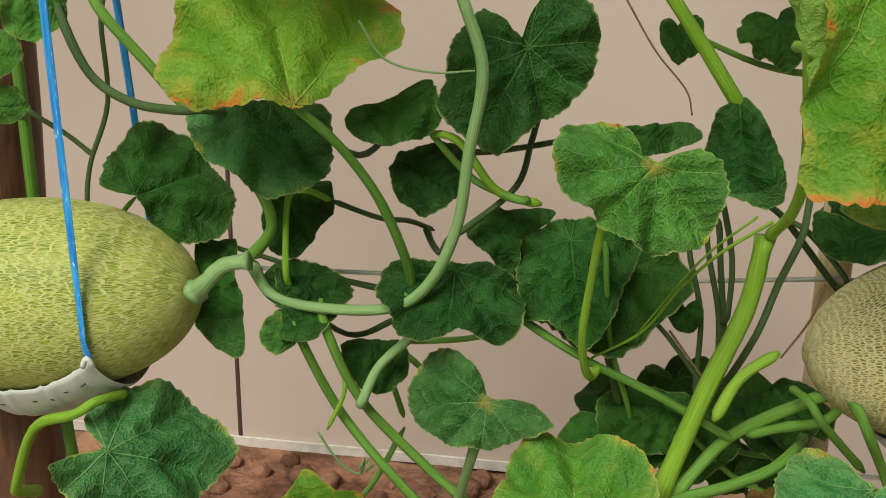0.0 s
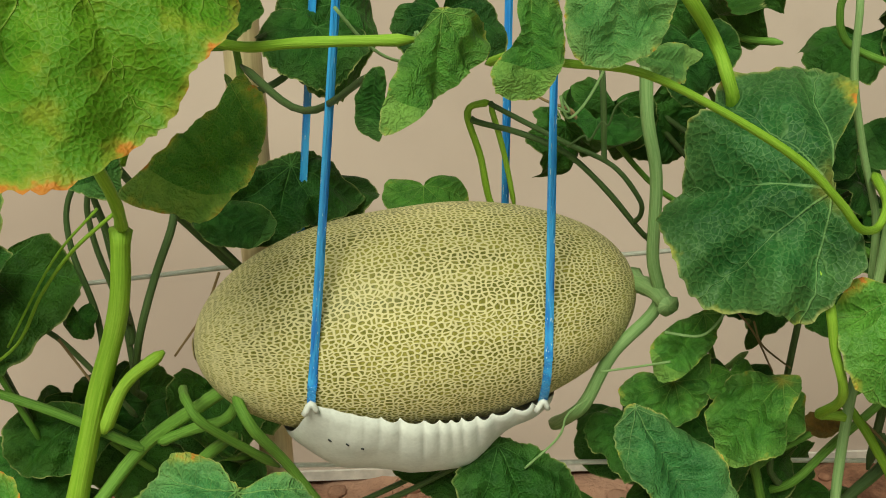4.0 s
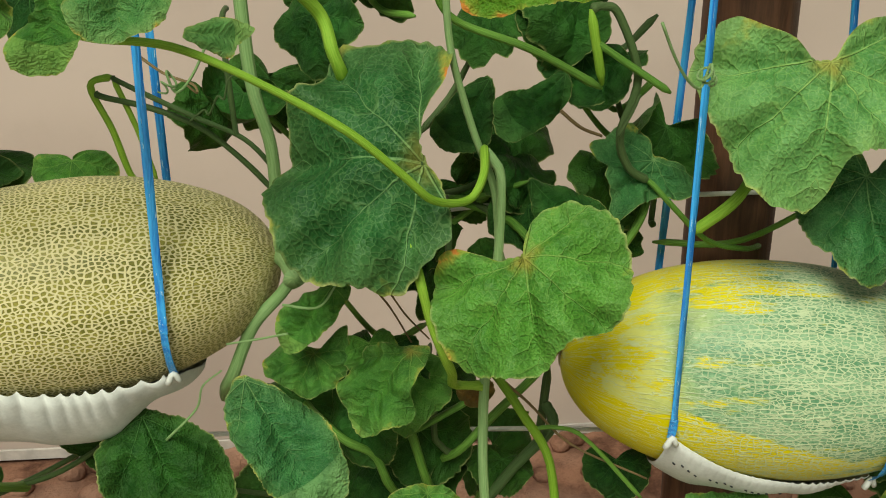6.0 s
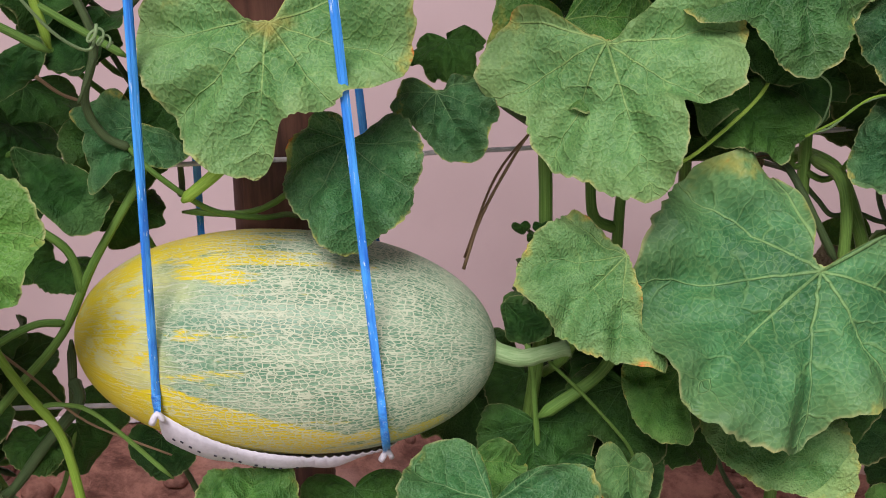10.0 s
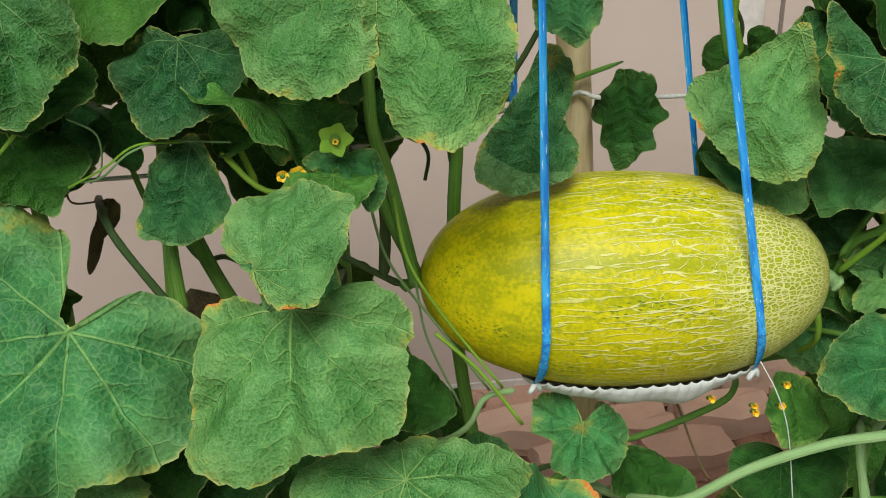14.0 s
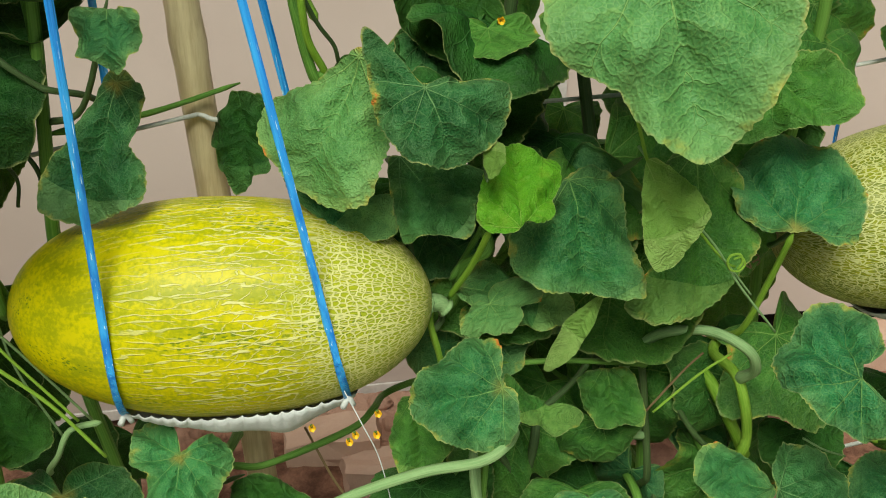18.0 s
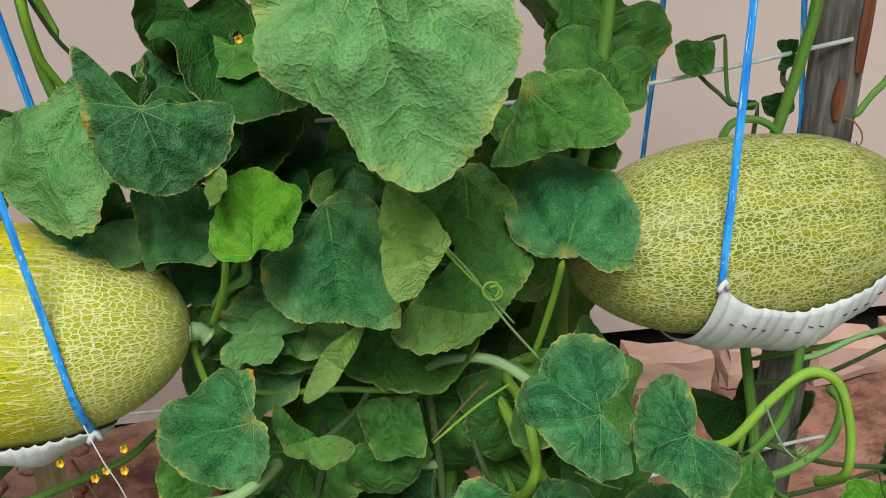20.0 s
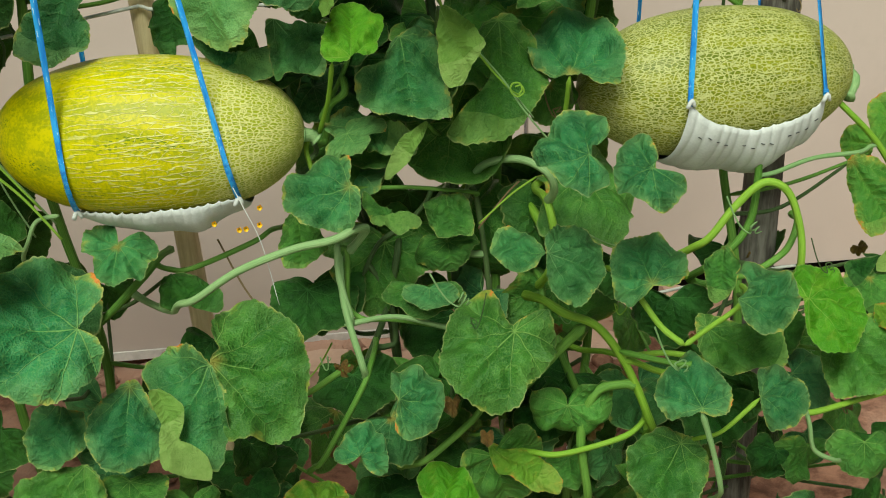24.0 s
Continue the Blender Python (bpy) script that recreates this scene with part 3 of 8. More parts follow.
def vine_at(x):
    return min(vines, key=lambda v: abs(v[0] - x))[1]


def leaf(kind, x, y, z, rx, ry, rz, size, shape=0, stalk_to=None, aspect=1.0):
    """One leaf of the vine that grows nearest: the stalk's joint at (x, y, z), size is half the blade's width."""
    ob = new("leaf", blade(shape, kind, int(abs(x * 1000) + abs(z * 700)) % 4))
    ob.parent = vine_at(x)
    joints.append((x, y, z))
    ob.matrix_basis = pose(x, y, z, rx, ry, rz) @ Matrix.Diagonal((size * aspect, size, size, 1))
    return ob

TURNS = np.radians((-180, -172, *range(-162, 163, 18), 172, 180))


def lobed_mesh(seed, reach, radii, droop, wave, spokes, rings=12):
    """A blade by its outline: the radii run once round from the tip, about a middle that lies reach ahead of the stalk's joint."""
    order = (*radii[11:], *radii[:12])
    fine = np.interp(np.linspace(-math.pi, math.pi, spokes + 1), TURNS, order)[:-1]
    for _ in range(2):
        fine = (np.roll(fine, 1) + 2 * fine + np.roll(fine, -1)) / 4
    rnd = random.Random(seed)
    ph = [rnd.uniform(0, 6.28) for _ in range(6)]
    teeth = spokes // 6
    cut = []
    for j in range(spokes):
        a = 2 * math.pi * j / spokes
        saw = (a * teeth / (2 * math.pi) + 1.2 * noise.noise((math.cos(a) * 2, math.sin(a) * 2, seed))) % 1.0
        deep = 0.042 + 0.035 * noise.noise((math.cos(a) * 3, math.sin(a) * 3, seed + 5))
        cut.append(1 + max(0.008, deep) * (1 - saw if saw > 0.3 else saw * 2.3) + 0.022 * noise.noise((math.cos(a) * 4, math.sin(a) * 4, seed + 9)))
    rows, flat = [], []
    for i in range(rings + 1):
        f = (i / rings) ** 0.8
        row, frow = [], []
        for j in range(spokes + 1):
            a = -math.pi + 2 * math.pi * j / spokes
            r = fine[j % spokes] * f * (cut[j % spokes] if i == rings else 1 + (cut[j % spokes] - 1) * f ** 6)
            x, y = r * math.sin(a), reach + r * math.cos(a)
            away, ang = math.hypot(x, y) / 1.4, math.atan2(x, y)
            z = -droop * 0.35 * (y - 0.5 * reach) * abs(y - 0.5 * reach) - 0.10 * x * x
            z -= 0.20 * min(1.0, away * 1.4) * (0.5 + 0.5 * math.cos(ang / 0.72 * 2 * math.pi)) ** 2 * (1 if abs(ang) < 2.5 else 0)
            z += wave * f ** 2.5 * (math.sin(4 * a + ph[0]) + 0.7 * math.sin(7 * a + ph[1]) + 0.5 * math.sin(11 * a + ph[2]))
            z += 0.28 * noise.noise((x * 1.1 + seed, y * 1.1, 0)) + 0.09 * noise.noise((x * 3 + seed, y * 3, 2)) + 0.016 * noise.noise((x * 8 + seed, y * 8, 3))
            row.append((x, y, z))
            frow.append((x / 1.4, y / 1.4, f))
        rows.append(row)
        flat.append(frow)
    data = grid_mesh("leaf", rows, lambda i, j: flat[i][j][:2])
    layer = data.uv_layers.new(name="rim")
    layer.data.foreach_set("uv", [c for i in range(rings) for j in range(spokes) for (a, b) in ((i, j), (i, j + 1), (i + 1, j + 1), (i + 1, j)) for c in (flat[a][b][2], b / spokes)])
    data.polygons.foreach_set("use_smooth", [True] * len(data.polygons))
    data.flip_normals()
    return data


def blade_leaf(kind, x, y, z, rx, ry, rz, size, reach, radii, droop=0.2, wave=0.07):
    """One large leaf with an outline of its own: its stalk's joint at (x, y, z), size the blade's mean radius."""
    data = lobed_mesh(int(abs(x) * 1000 + abs(z) * 777), reach, radii, droop, wave, 240 if size > 0.045 else 144)
    data.materials.append(LEAF[kind])
    ob = new("leaf", data)
    ob.parent = vine_at(x)
    joints.append((x, y, z))
    ob.matrix_basis = pose(x, y, z, rx, ry, rz) @ Matrix.Diagonal((size, size, size, 1))
    return ob



def stem(kind, r0, r1, *points, name="stem", knobs=0.25):
    """One stalk or runner of the vine that grows nearest, along a few points."""
    return part(name, tube(name, points, r0 * 0.74, r1 * 0.74, knobs=knobs, sides=10, ridges=0.12), STALK[kind], vine_at(points[0][0]))


def tendril(kind, r, start, end, turns=2.5, coil=0.012, loose=0.5):
    """A thin tendril that runs straight and then coils."""
    a, b = Vector(start), Vector(end)
    pts = [a.lerp(b, t) + Vector((0, 0, -0.02 * math.sin(t * 3.1))) for t in (0, 0.25, 0.5, 0.75)]
    d = (b - a).normalized()
    s, u = d.orthogonal().normalized(), d.cross(d.orthogonal().normalized())
    m = int(turns * 6)
    for i in range(1, m + 1):
        ang = i / 6 * 2 * math.pi
        rr = coil * (1 - 0.6 * i / m)
        pts.append(a.lerp(b, 0.75 + 0.25 * i / m) + (s * math.cos(ang) + u * math.sin(ang)) * rr - s * coil * (1 - i / m) * 0)
    return part("tendril", tube("tendril", pts, r, r * 0.6, sides=5, steps=4), STALK[kind], vine_at(a.x))


# ---------------------------------------------------------------- ground, wall, bricks
def ground_height(x, y):
    h = 0.035 * noise.noise((x * 1.7, y * 1.7, 0)) + 0.02 * noise.noise((x * 6, y * 6, 2)) + 0.012 * noise.noise((x * 15, y * 15, 5))
    near = max(0.0, min(1.0, (y - 1.7) / 0.6))
    fade = 1.0 if -3 < x < 7 and -3 < y < 5 else 0.0
    return (h + 0.09 * near) * fade


def axis_lines(lo, hi, step, far):
    n = int((hi - lo) / step)
    return [-far, -far / 4, -far / 16, lo - 2] + [lo + i * step for i in range(n + 1)] + [hi + 2, far / 16, far / 4, far]


gx, gy = axis_lines(-2.4, 6.4, 0.03, 400), axis_lines(0.4, 3.2, 0.03, 400)
ground = part("ground", grid_mesh("ground", [[(x, y, ground_height(x, y)) for x in gx] for y in gy]), SOIL)
tagged(ground, "dry reddish-brown crumbly soil under the vines", "ground", kind="structure")

WALL_Y = 2.5


def wall_foot(x):
    return 0.10 if x < 2.9 else 0.21


def box(bm, x0, x1, y0, y1, z0, z1, z0b=None):
    z0b = z0 if z0b is None else z0b
    v = [bm.verts.new(p) for p in ((x0, y0, z0), (x1, y0, z0b), (x1, y1, z0b), (x0, y1, z0), (x0, y0, z1), (x1, y0, z1), (x1, y1, z1), (x0, y1, z1))]
    for f in ((0, 3, 2, 1), (4, 5, 6, 7), (0, 1, 5, 4), (1, 2, 6, 5), (2, 3, 7, 6), (3, 0, 4, 7)):
        bm.faces.new([v[i] for i in f])


wall = tagged(new("wall_north"), "smooth pink-beige painted panel wall", "wall", kind="structure")
seams = [-6.0, -0.91, 2.95, 9.0]
for a, b in zip(seams, seams[1:]):
    bm = bmesh.new()
    box(bm, a + 0.006, b - 0.006, WALL_Y, WALL_Y + 0.06, wall_foot((a + b) / 2), 3.2)
    part("panel", bm, PINK, wall, smooth=False)
bm = bmesh.new()
box(bm, -6, 9, WALL_Y + 0.02, WALL_Y + 0.1, 0.3, 3.2)
part("seam_filler", bm, JOINT, wall, smooth=False)
bm = bmesh.new()
box(bm, 2.80, 2.90, WALL_Y - 0.012, WALL_Y - 0.002, 0.35, 3.2)
part("cover_strip", bm, TRIM, wall, smooth=False)
# added dark sheet behind the panels, standing in for shade in the gap
bm = bmesh.new()
box(bm, -6, 9, WALL_Y + 0.1, WALL_Y + 0.2, -0.3, 3.2)
part("recess_back", bm, DARK, wall, smooth=False)
bm = bmesh.new()
box(bm, -6, 2.94, WALL_Y - 0.010, WALL_Y - 0.002, 0.092, 0.118)
part("skirting", bm, TRIM, wall, smooth=False)


# ---------------------------------------------------------------- posts
def post(name, label, x, y, lean, r, h, material, bark=0.03, joints=0.0, strips=()):
    """A garden post from the ground up: lean is the shift in x per metre of height."""
    rows = []
    seed = x * 7.3
    n, sides = 90, 24
    for i in range(n + 1):
        z = -0.15 + (h + 0.15) * i / n
        row = []
        bulge = 1 + (0.09 * math.exp(-((((z + 0.07) % 0.31) - 0.155) / 0.008) ** 2) if joints else 0)
        for j in range(sides):
            a = 2 * math.pi * j / sides
            rr = r * bulge * (1 + bark * noise.noise((math.cos(a) * 2 + seed, math.sin(a) * 2, z * 4)) + bark * 0.7 * noise.noise((math.cos(a) * 6 + seed, math.sin(a) * 6, z * 9)))
            row.append((x + lean * (z - 1.1) + rr * math.cos(a), y + rr * math.sin(a), z))
        rows.append(row)
    rows.append([(x + lean * (h - 1.1), y, h)] * sides)
    ob = part(name, grid_mesh(name, rows, closed=True), material)
    for z0, long, turn, wide in strips:
        strip = []
        for i in range(9):
            z = z0 + long * i / 8
            w = wide * (0.35 + math.sin(math.pi * (0.1 + 0.85 * i / 8)))
            strip.append([(x + lean * (z - 1.1) + (r * 1.06 + lift) * math.sin(turn + s), y - (r * 1.06 + lift) * math.cos(turn + s), z)
                          for s, lift in ((-w, 0.0), (-w * 0.6, 0.004), (w * 0.5, 0.005), (w, 0.0))])
        part("bark_strip", grid_mesh("bark_strip", strip), RED_POST, ob, "reddish strip of peeling bark")
    return tagged(ob, label, "post", "trellis posts")


post("timber_post", "dark brown timber post behind a melon", -0.72, 1.19, 0.04, 0.05, 2.3, BROWN_POST, 0.05)
post("bamboo_post", "pale bamboo cane standing behind the vines", 0.252, 1.20, -0.015, 0.0185, 2.4, BAMBOO, 0.01, 1.0)
post("timber_post", "thick dark brown timber post behind a melon", 1.10, 1.20, 0.01, 0.048, 2.3, BROWN_POST, 0.05)
post("bamboo_post", "pale bamboo cane tied with a white cord", 2.112, 1.22, -0.07, 0.0185, 2.4, BAMBOO, 0.01, 1.0)
post("tree_pole", "grey weathered tree pole with peeling bark", 3.07, 1.20, 0.025, 0.031, 2.4, GREY_POST, 0.07,
     strips=((1.215, 0.05, -0.25, 0.16), (1.27, 0.12, 0.35, 0.2), (1.42, 0.16, -0.1, 0.25)))


# ---------------------------------------------------------------- melons in their slings
def melon(label, rind, x, y, z, length, height, tilt, yaw, *stalk_pts, blunt=2.2):
    """A long netted melon lying across, blossom end at local -x."""
    rows = []
    n, sides = 72, 72
    for i in range(n + 1):
        u = -math.cos(math.pi * i / n)
        rad = (max(0.0, 1 - abs(u) ** blunt)) ** 0.5 * height / 2
        rows.append([(u * length / 2, rad * math.cos(2 * math.pi * j / sides) * (1 + 0.014 * noise.noise((u * 2, math.cos(2 * math.pi * j / sides), x))),
                      rad * math.sin(2 * math.pi * j / sides) * (1 + 0.012 * noise.noise((u * 3, math.sin(2 * math.pi * j / sides), x + 4)))) for j in range(sides)])
    fruit = new("melon")
    fruit.matrix_basis = pose(x, y, z, 0, -tilt, yaw)
    part("rind", grid_mesh("rind", rows, lambda i, j: (rows[i][0][0], 2 * math.pi * j / sides * height / 2), closed=True, uvname="skin"), RIND[rind], fruit)
    ring = [[(-length / 2 - 0.0015 * math.sin(math.pi * i / 5), 0.011 * (1 - i / 5) * math.cos(a) + 0.002, 0.011 * (1 - i / 5) * math.sin(a)) for a in (2 * math.pi * j / 14 for j in range(14))] for i in range(6)]
    part("blossom_scar", grid_mesh("blossom_scar", ring, closed=True), SCAR, fruit, "tan corky blossom scar")
    inv = fruit.matrix_basis.inverted()
    part("fruit_stalk", tube("fruit_stalk", [inv @ Vector(p) for p in stalk_pts], 0.0095, 0.007, knobs=0.5, ridges=0.1, sides=10), STALK["w"], fruit, "pale green thick fruit stalk")
    return tagged(fruit, label, "melon", "hanging melons")


def sling(melon_ob, length, height, tie0, tie1, label, ribs=26, puff=0.006, blunt=2.2, tops=((0, 0), (0, 0)), hang=2.0, slack=0.0, sag=0.02, slant=0.0, spread=0.05, lump=0.15, gather=0.0, stitched=1.0, drape=0.0, lobe=0.0):
    """A white gathered cloth cradle under a melon between u0 and u1 of its length, with blue film bands up to the trellis.
    drop: the angle below the melon's front at which the cloth's two corners sit; slant leans the pleats."""
    m = melon_ob.matrix_basis
    inv = m.inverted()
    ties = [inv @ Vector(tie0), inv @ Vector(tie1)]
    (u0, drop0), (u1, drop1) = [(q.x / length * 2, math.atan2(-q.z, -q.y)) for q in ties]
    thing = tagged(new("cloth_sling"), label, "sling", "melon slings")
    nu, nv = ribs * 8, 26

    def surf(u, ang, extra):
        rad = (max(0.0, 1 - min(1.0, abs(u)) ** blunt)) ** 0.5 * height / 2 + extra
        return Vector((u * length / 2, -rad * math.cos(ang), -rad * math.sin(ang)))

    def top_edge(f):
        return (drop0 * (1 - f) + drop1 * f) + slack * math.sin(math.pi * min(1, max(0, f))) ** 0.7

    def at(f, g):
        u = u0 + (u1 - u0) * f
        a0 = top_edge(f)
        ang = a0 + (math.pi - 2 * a0) * g
        u += (f - 0.5) * spread * 2 * math.sin(math.pi * g)
        wander = 1.6 * noise.noise((f * 6, 2, x0_of(m)))
        size = 0.55 + 0.9 * noise.noise((f * ribs * 0.55, 6, x0_of(m)))
        phase = f * ribs * 2 * math.pi + 3 * wander + slant * g + 0.8 * noise.noise((f * 9, g * 7, 2))
        fold = 2 * abs(math.sin(phase / 2)) ** 0.5 - 1 if slant else 2 * abs(math.sin(phase / 2)) ** 0.6 - 1
        pleat = 0.5 + 0.5 * max(lump, min(1.0, size)) * (1 if f > gather else 0.25) * fold
        hem = math.exp(-(min(g, 1 - g) / 0.085) ** 2)
        body = math.sin(math.pi * g)
        ext = 0.0015 + puff * pleat * (0.05 + 0.95 * hem if not slant else 0.5) + 0.004 * body * (1 + noise.noise((f * 5, g * 4, 1)))
        ext += sag * body * (0.65 + 0.5 * noise.noise((f * 4, g * 2, x0_of(m) + 3))) * math.sin(math.pi * min(1, max(0, f))) ** 0.6
        q = surf(u, ang + 0.004 * hem * (pleat - 0.5) + 0.05 * hem * noise.noise((f * 4, 8, x0_of(m))), ext)
        q.z -= drape * min(1.0, min(g, 1 - g) / 0.09) * (0.75 + 0.6 * noise.noise((f * 5, 3, x0_of(m)))) * math.sin(math.pi * min(1, max(0, f))) ** 0.4
        q.z -= lobe * math.exp(-((f - 0.62) / 0.13) ** 2) * min(1.0, min(g, 1 - g) / 0.25)
        return q

    rows = [[at(i / nu, j / nv) for j in range(nv + 1)] for i in range(nu + 1)]
    # the cloth is folded back on itself at the hem
    shell = [r + [q * 0.994 for q in reversed(r)] for r in rows]
    cloth = part("cloth", grid_mesh("cloth", [[m @ p for p in r] for r in shell], closed=True), CLOTH, thing)
    for s in range(int(ribs * 1.2)):
        f = (s + 0.5) / (ribs * 1.2)
        if (s * 7) % 5 == 0 or f > 0.97 * stitched:
            continue
        g = 0.10 + 0.012 * math.sin(s * 2.1)
        p, q = at(f, g) * 1.004, at(f + (0.024 if slant else 0.011), g + 0.004) * 1.004
        part("stitch", tube("stitch", [m @ p, m @ q], 0.0008, sides=4, steps=2), STITCH, cloth)
    for side in (0, 1):
        for e, (u, ang) in enumerate(((u0, drop0), (u1, drop1))):
            aa = ang if side == 0 else math.pi - ang
            foot = surf(u, aa, 0.006)
            foot = m @ foot
            dx, dy = tops[e]
            sign = 1 if side else -1
            q = inv @ foot
            girth = (max(0.0, 1 - min(1.0, abs(q.x / length * 2)) ** blunt)) ** 0.5 * height / 2 + 0.004
            belly = m @ Vector((q.x, sign * girth, 0.0))
            belly.x = foot.x + dx * (belly.z - foot.z)
            pts = [foot]
            for share in (0.25, 0.5, 0.75):
                hug = m @ surf(q.x / length * 2, aa + ((0.0 if side == 0 else math.pi) - aa) * share, 0.0055)
                hug.x = foot.x + dx * (hug.z - foot.z)
                pts.append(hug)
            pts.append(belly)
            for h in (0.1, 0.3, hang - belly.z):
                pts.append(Vector((belly.x + dx * h, belly.y - sign * 0.06 * h, belly.z + h)))
            part("blue_band", ribbon("blue_band", pts, 0.0088, (1, 0.15, 0), 0.5, steps=7), BLUE, thing, "crumpled blue plastic film band")
            if side == 0:
                part("knot", tube("knot", [foot + Vector((-0.006, -0.004, -0.008)), foot + Vector((0, -0.005, 0.003)), foot + Vector((0.005, -0.002, -0.007))], 0.0032, 0.0026, steps=3), CLOTH, thing)
    return thing


def x0_of(m):
    return m.translation.x


mA = melon("pale yellow-green melon with fine netting hung in a cloth sling", "A", -0.626, 1.06, 1.121, 0.404, 0.215, 6, 0,
           (-0.420, 1.04, 1.150), (-0.404, 1.03, 1.166), (-0.385, 1.03, 1.185), (-0.357, 1.03, 1.193))
mB = melon("beige coarse-netted melon hung in a cloth sling", "B", 0.412, 1.075, 1.146, 0.421, 0.209, 4.1, 7.5,
           (0.618, 1.10, 1.165), (0.630, 1.06, 1.172), (0.637, 1.03, 1.168))
mC = melon("green and yellow melon with pale netting hung in a cloth sling", "C", 1.103, 1.060, 1.037, 0.415, 0.2205, -2, -8.5,
           (1.303, 1.035, 1.026), (1.330, 1.02, 1.023), (1.353, 1.02, 1.026), (1.379, 1.02, 1.032))
mD = melon("bright yellow melon with pale cracks hung in a cloth sling", "D", 2.1132, 1.047, 1.0957, 0.417, 0.2187, -0.9, -6.3,
           (2.316, 1.027, 1.088), (2.328, 1.03, 1.086), (2.336, 1.03, 1.079))
mE = melon("yellow-green finely netted melon hung in a pleated sling", "E", 2.935, 1.102, 1.110, 0.430, 0.221, 0.7, 3.7,
           (3.146, 1.11, 1.11), (3.150, 1.09, 1.10), (3.132, 1.07, 1.080))
sling(mA, 0.404, 0.215, (-0.72, 0.957, 1.045), (-0.51, 0.957, 1.092), "white pleated cloth sling with black stitches and blue bands", ribs=9, puff=0.010, tops=((0.0, 0.05), (-0.05, 0.05)), slack=0.30, slant=3.0, sag=0.020, lump=0.5)
sling(mB, 0.421, 0.209, (0.313, 0.974, 1.115), (0.521, 1.022, 1.086), "white crumpled cloth sling with blue film bands", ribs=14, lump=0.6, gather=0.27, lobe=0.014, puff=0.009, tops=((0.10, 0.10), (0.0, 0.14)), slack=0.06, sag=0.024, stitched=0.25, spread=0.13, drape=0.02)
sling(mC, 0.415, 0.2205, (0.986, 0.982, 1.014), (1.196, 0.997, 0.950), "narrow white gathered cloth sling with blue film bands", ribs=24, lump=0.6, gather=0.6, puff=0.004, tops=((0.034, 0.06), (-0.075, 0.05)), slack=0.14, sag=0.008, stitched=0.6, drape=0.013)
sling(mD, 0.417, 0.2187, (2.012, 1.004, 1.014), (2.227, 0.974, 1.026), "white gathered cloth sling with a frayed thread, blue bands", ribs=17, lump=0.5, puff=0.0055, tops=((-0.028, 0.0), (-0.185, 0.03)), slack=-0.10, sag=0.008, stitched=0, drape=0.016)
sling(mE, 0.430, 0.221, (2.855, 0.993, 1.109), (3.067, 1.019, 1.100), "white pleated cloth sling with dark stitches and blue bands", ribs=13, puff=0.010, tops=((0.03, 0.263), (-0.143, 0.175)), slack=0.40, slant=4.0, sag=0.026, spread=0.05, lump=0.5)


# ---------------------------------------------------------------- vines
for vx in (-0.45, 0.05, 0.35, 0.85, 1.3, 1.65, 1.95, 2.45, 2.75, 3.2):
    v = new("melon_vine")
    vines.append((vx, tagged(v, "climbing melon vine with broad toothed leaves and tendrils", "vine", "melon vines")))

# leaves that stand out, each by its stalk joint, turn, mean radius and outline
blade_leaf('s', -0.272, 0.920, 1.386, 50, -7, 23, 0.094, 0.89, (0.92, 0.93, 0.94, 1.05, 1.11, 1.17, 1.21, 0.91, 0.81, 0.84, 0.9, 0.92, 0.91, 0.91, 0.93, 1.15, 1.24, 1.02, 0.95, 1.0, 0.95, 0.89))
blade_leaf('t', -0.330, 1.040, 1.361, -60, -8, -169, 0.058, 0.73, (0.87, 0.79, 0.79, 0.87, 1.08, 1.27, 1.45, 1.0, 0.79, 0.7, 0.69, 0.7, 0.72, 0.77, 0.95, 1.2, 1.11, 1.13, 1.15, 1.07, 0.99, 0.97))
blade_leaf('k', -0.497, 1.080, 1.239, 28, 51, -32, 0.063, 0.64, (0.76, 0.86, 1.1, 1.19, 1.24, 1.17, 1.04, 0.88, 0.73, 0.64, 0.63, 0.64, 0.93, 1.16, 1.13, 1.1, 1.1, 1.17, 1.1, 0.97, 0.85, 0.76))
blade_leaf('k', -0.083, 1.060, 1.418, -59, -23, 172, 0.070, 0.32, (1.14, 1.15, 1.23, 0.98, 0.93, 0.95, 0.97, 1.04, 0.51, 0.38, 1.03, 1.3, 1.32, 1.29, 1.23, 1.07, 0.98, 0.85, 0.77, 0.72, 0.9, 1.16))
blade_leaf('k', -0.170, 1.050, 1.380, -48, -44, 167, 0.035, 1.36, (1.06, 1.32, 1.45, 1.16, 0.71, 0.55, 0.5, 0.56, 0.7, 1.09, 1.38, 1.3, 1.25, 1.22, 1.27, 1.12, 0.93, 0.81, 0.73, 0.74, 0.83, 0.9))
blade_leaf('g', 0.039, 0.930, 1.346, -50, -34, 162, 0.059, 0.35, (0.76, 0.7, 0.98, 1.13, 1.32, 1.4, 1.14, 0.85, 0.42, 0.4, 0.41, 0.42, 0.63, 0.95, 1.19, 1.22, 1.22, 1.25, 1.08, 0.99, 0.84, 0.77), droop=0.5)
blade_leaf('k', 0.004, 1.060, 1.344, -19, 57, -104, 0.027, 1.32, (1.09, 0.81, 0.65, 0.59, 0.6, 0.67, 0.86, 1.02, 1.36, 1.52, 1.6, 1.72, 1.18, 0.83, 0.57, 0.47, 0.44, 0.47, 0.56, 0.81, 1.62, 1.96))
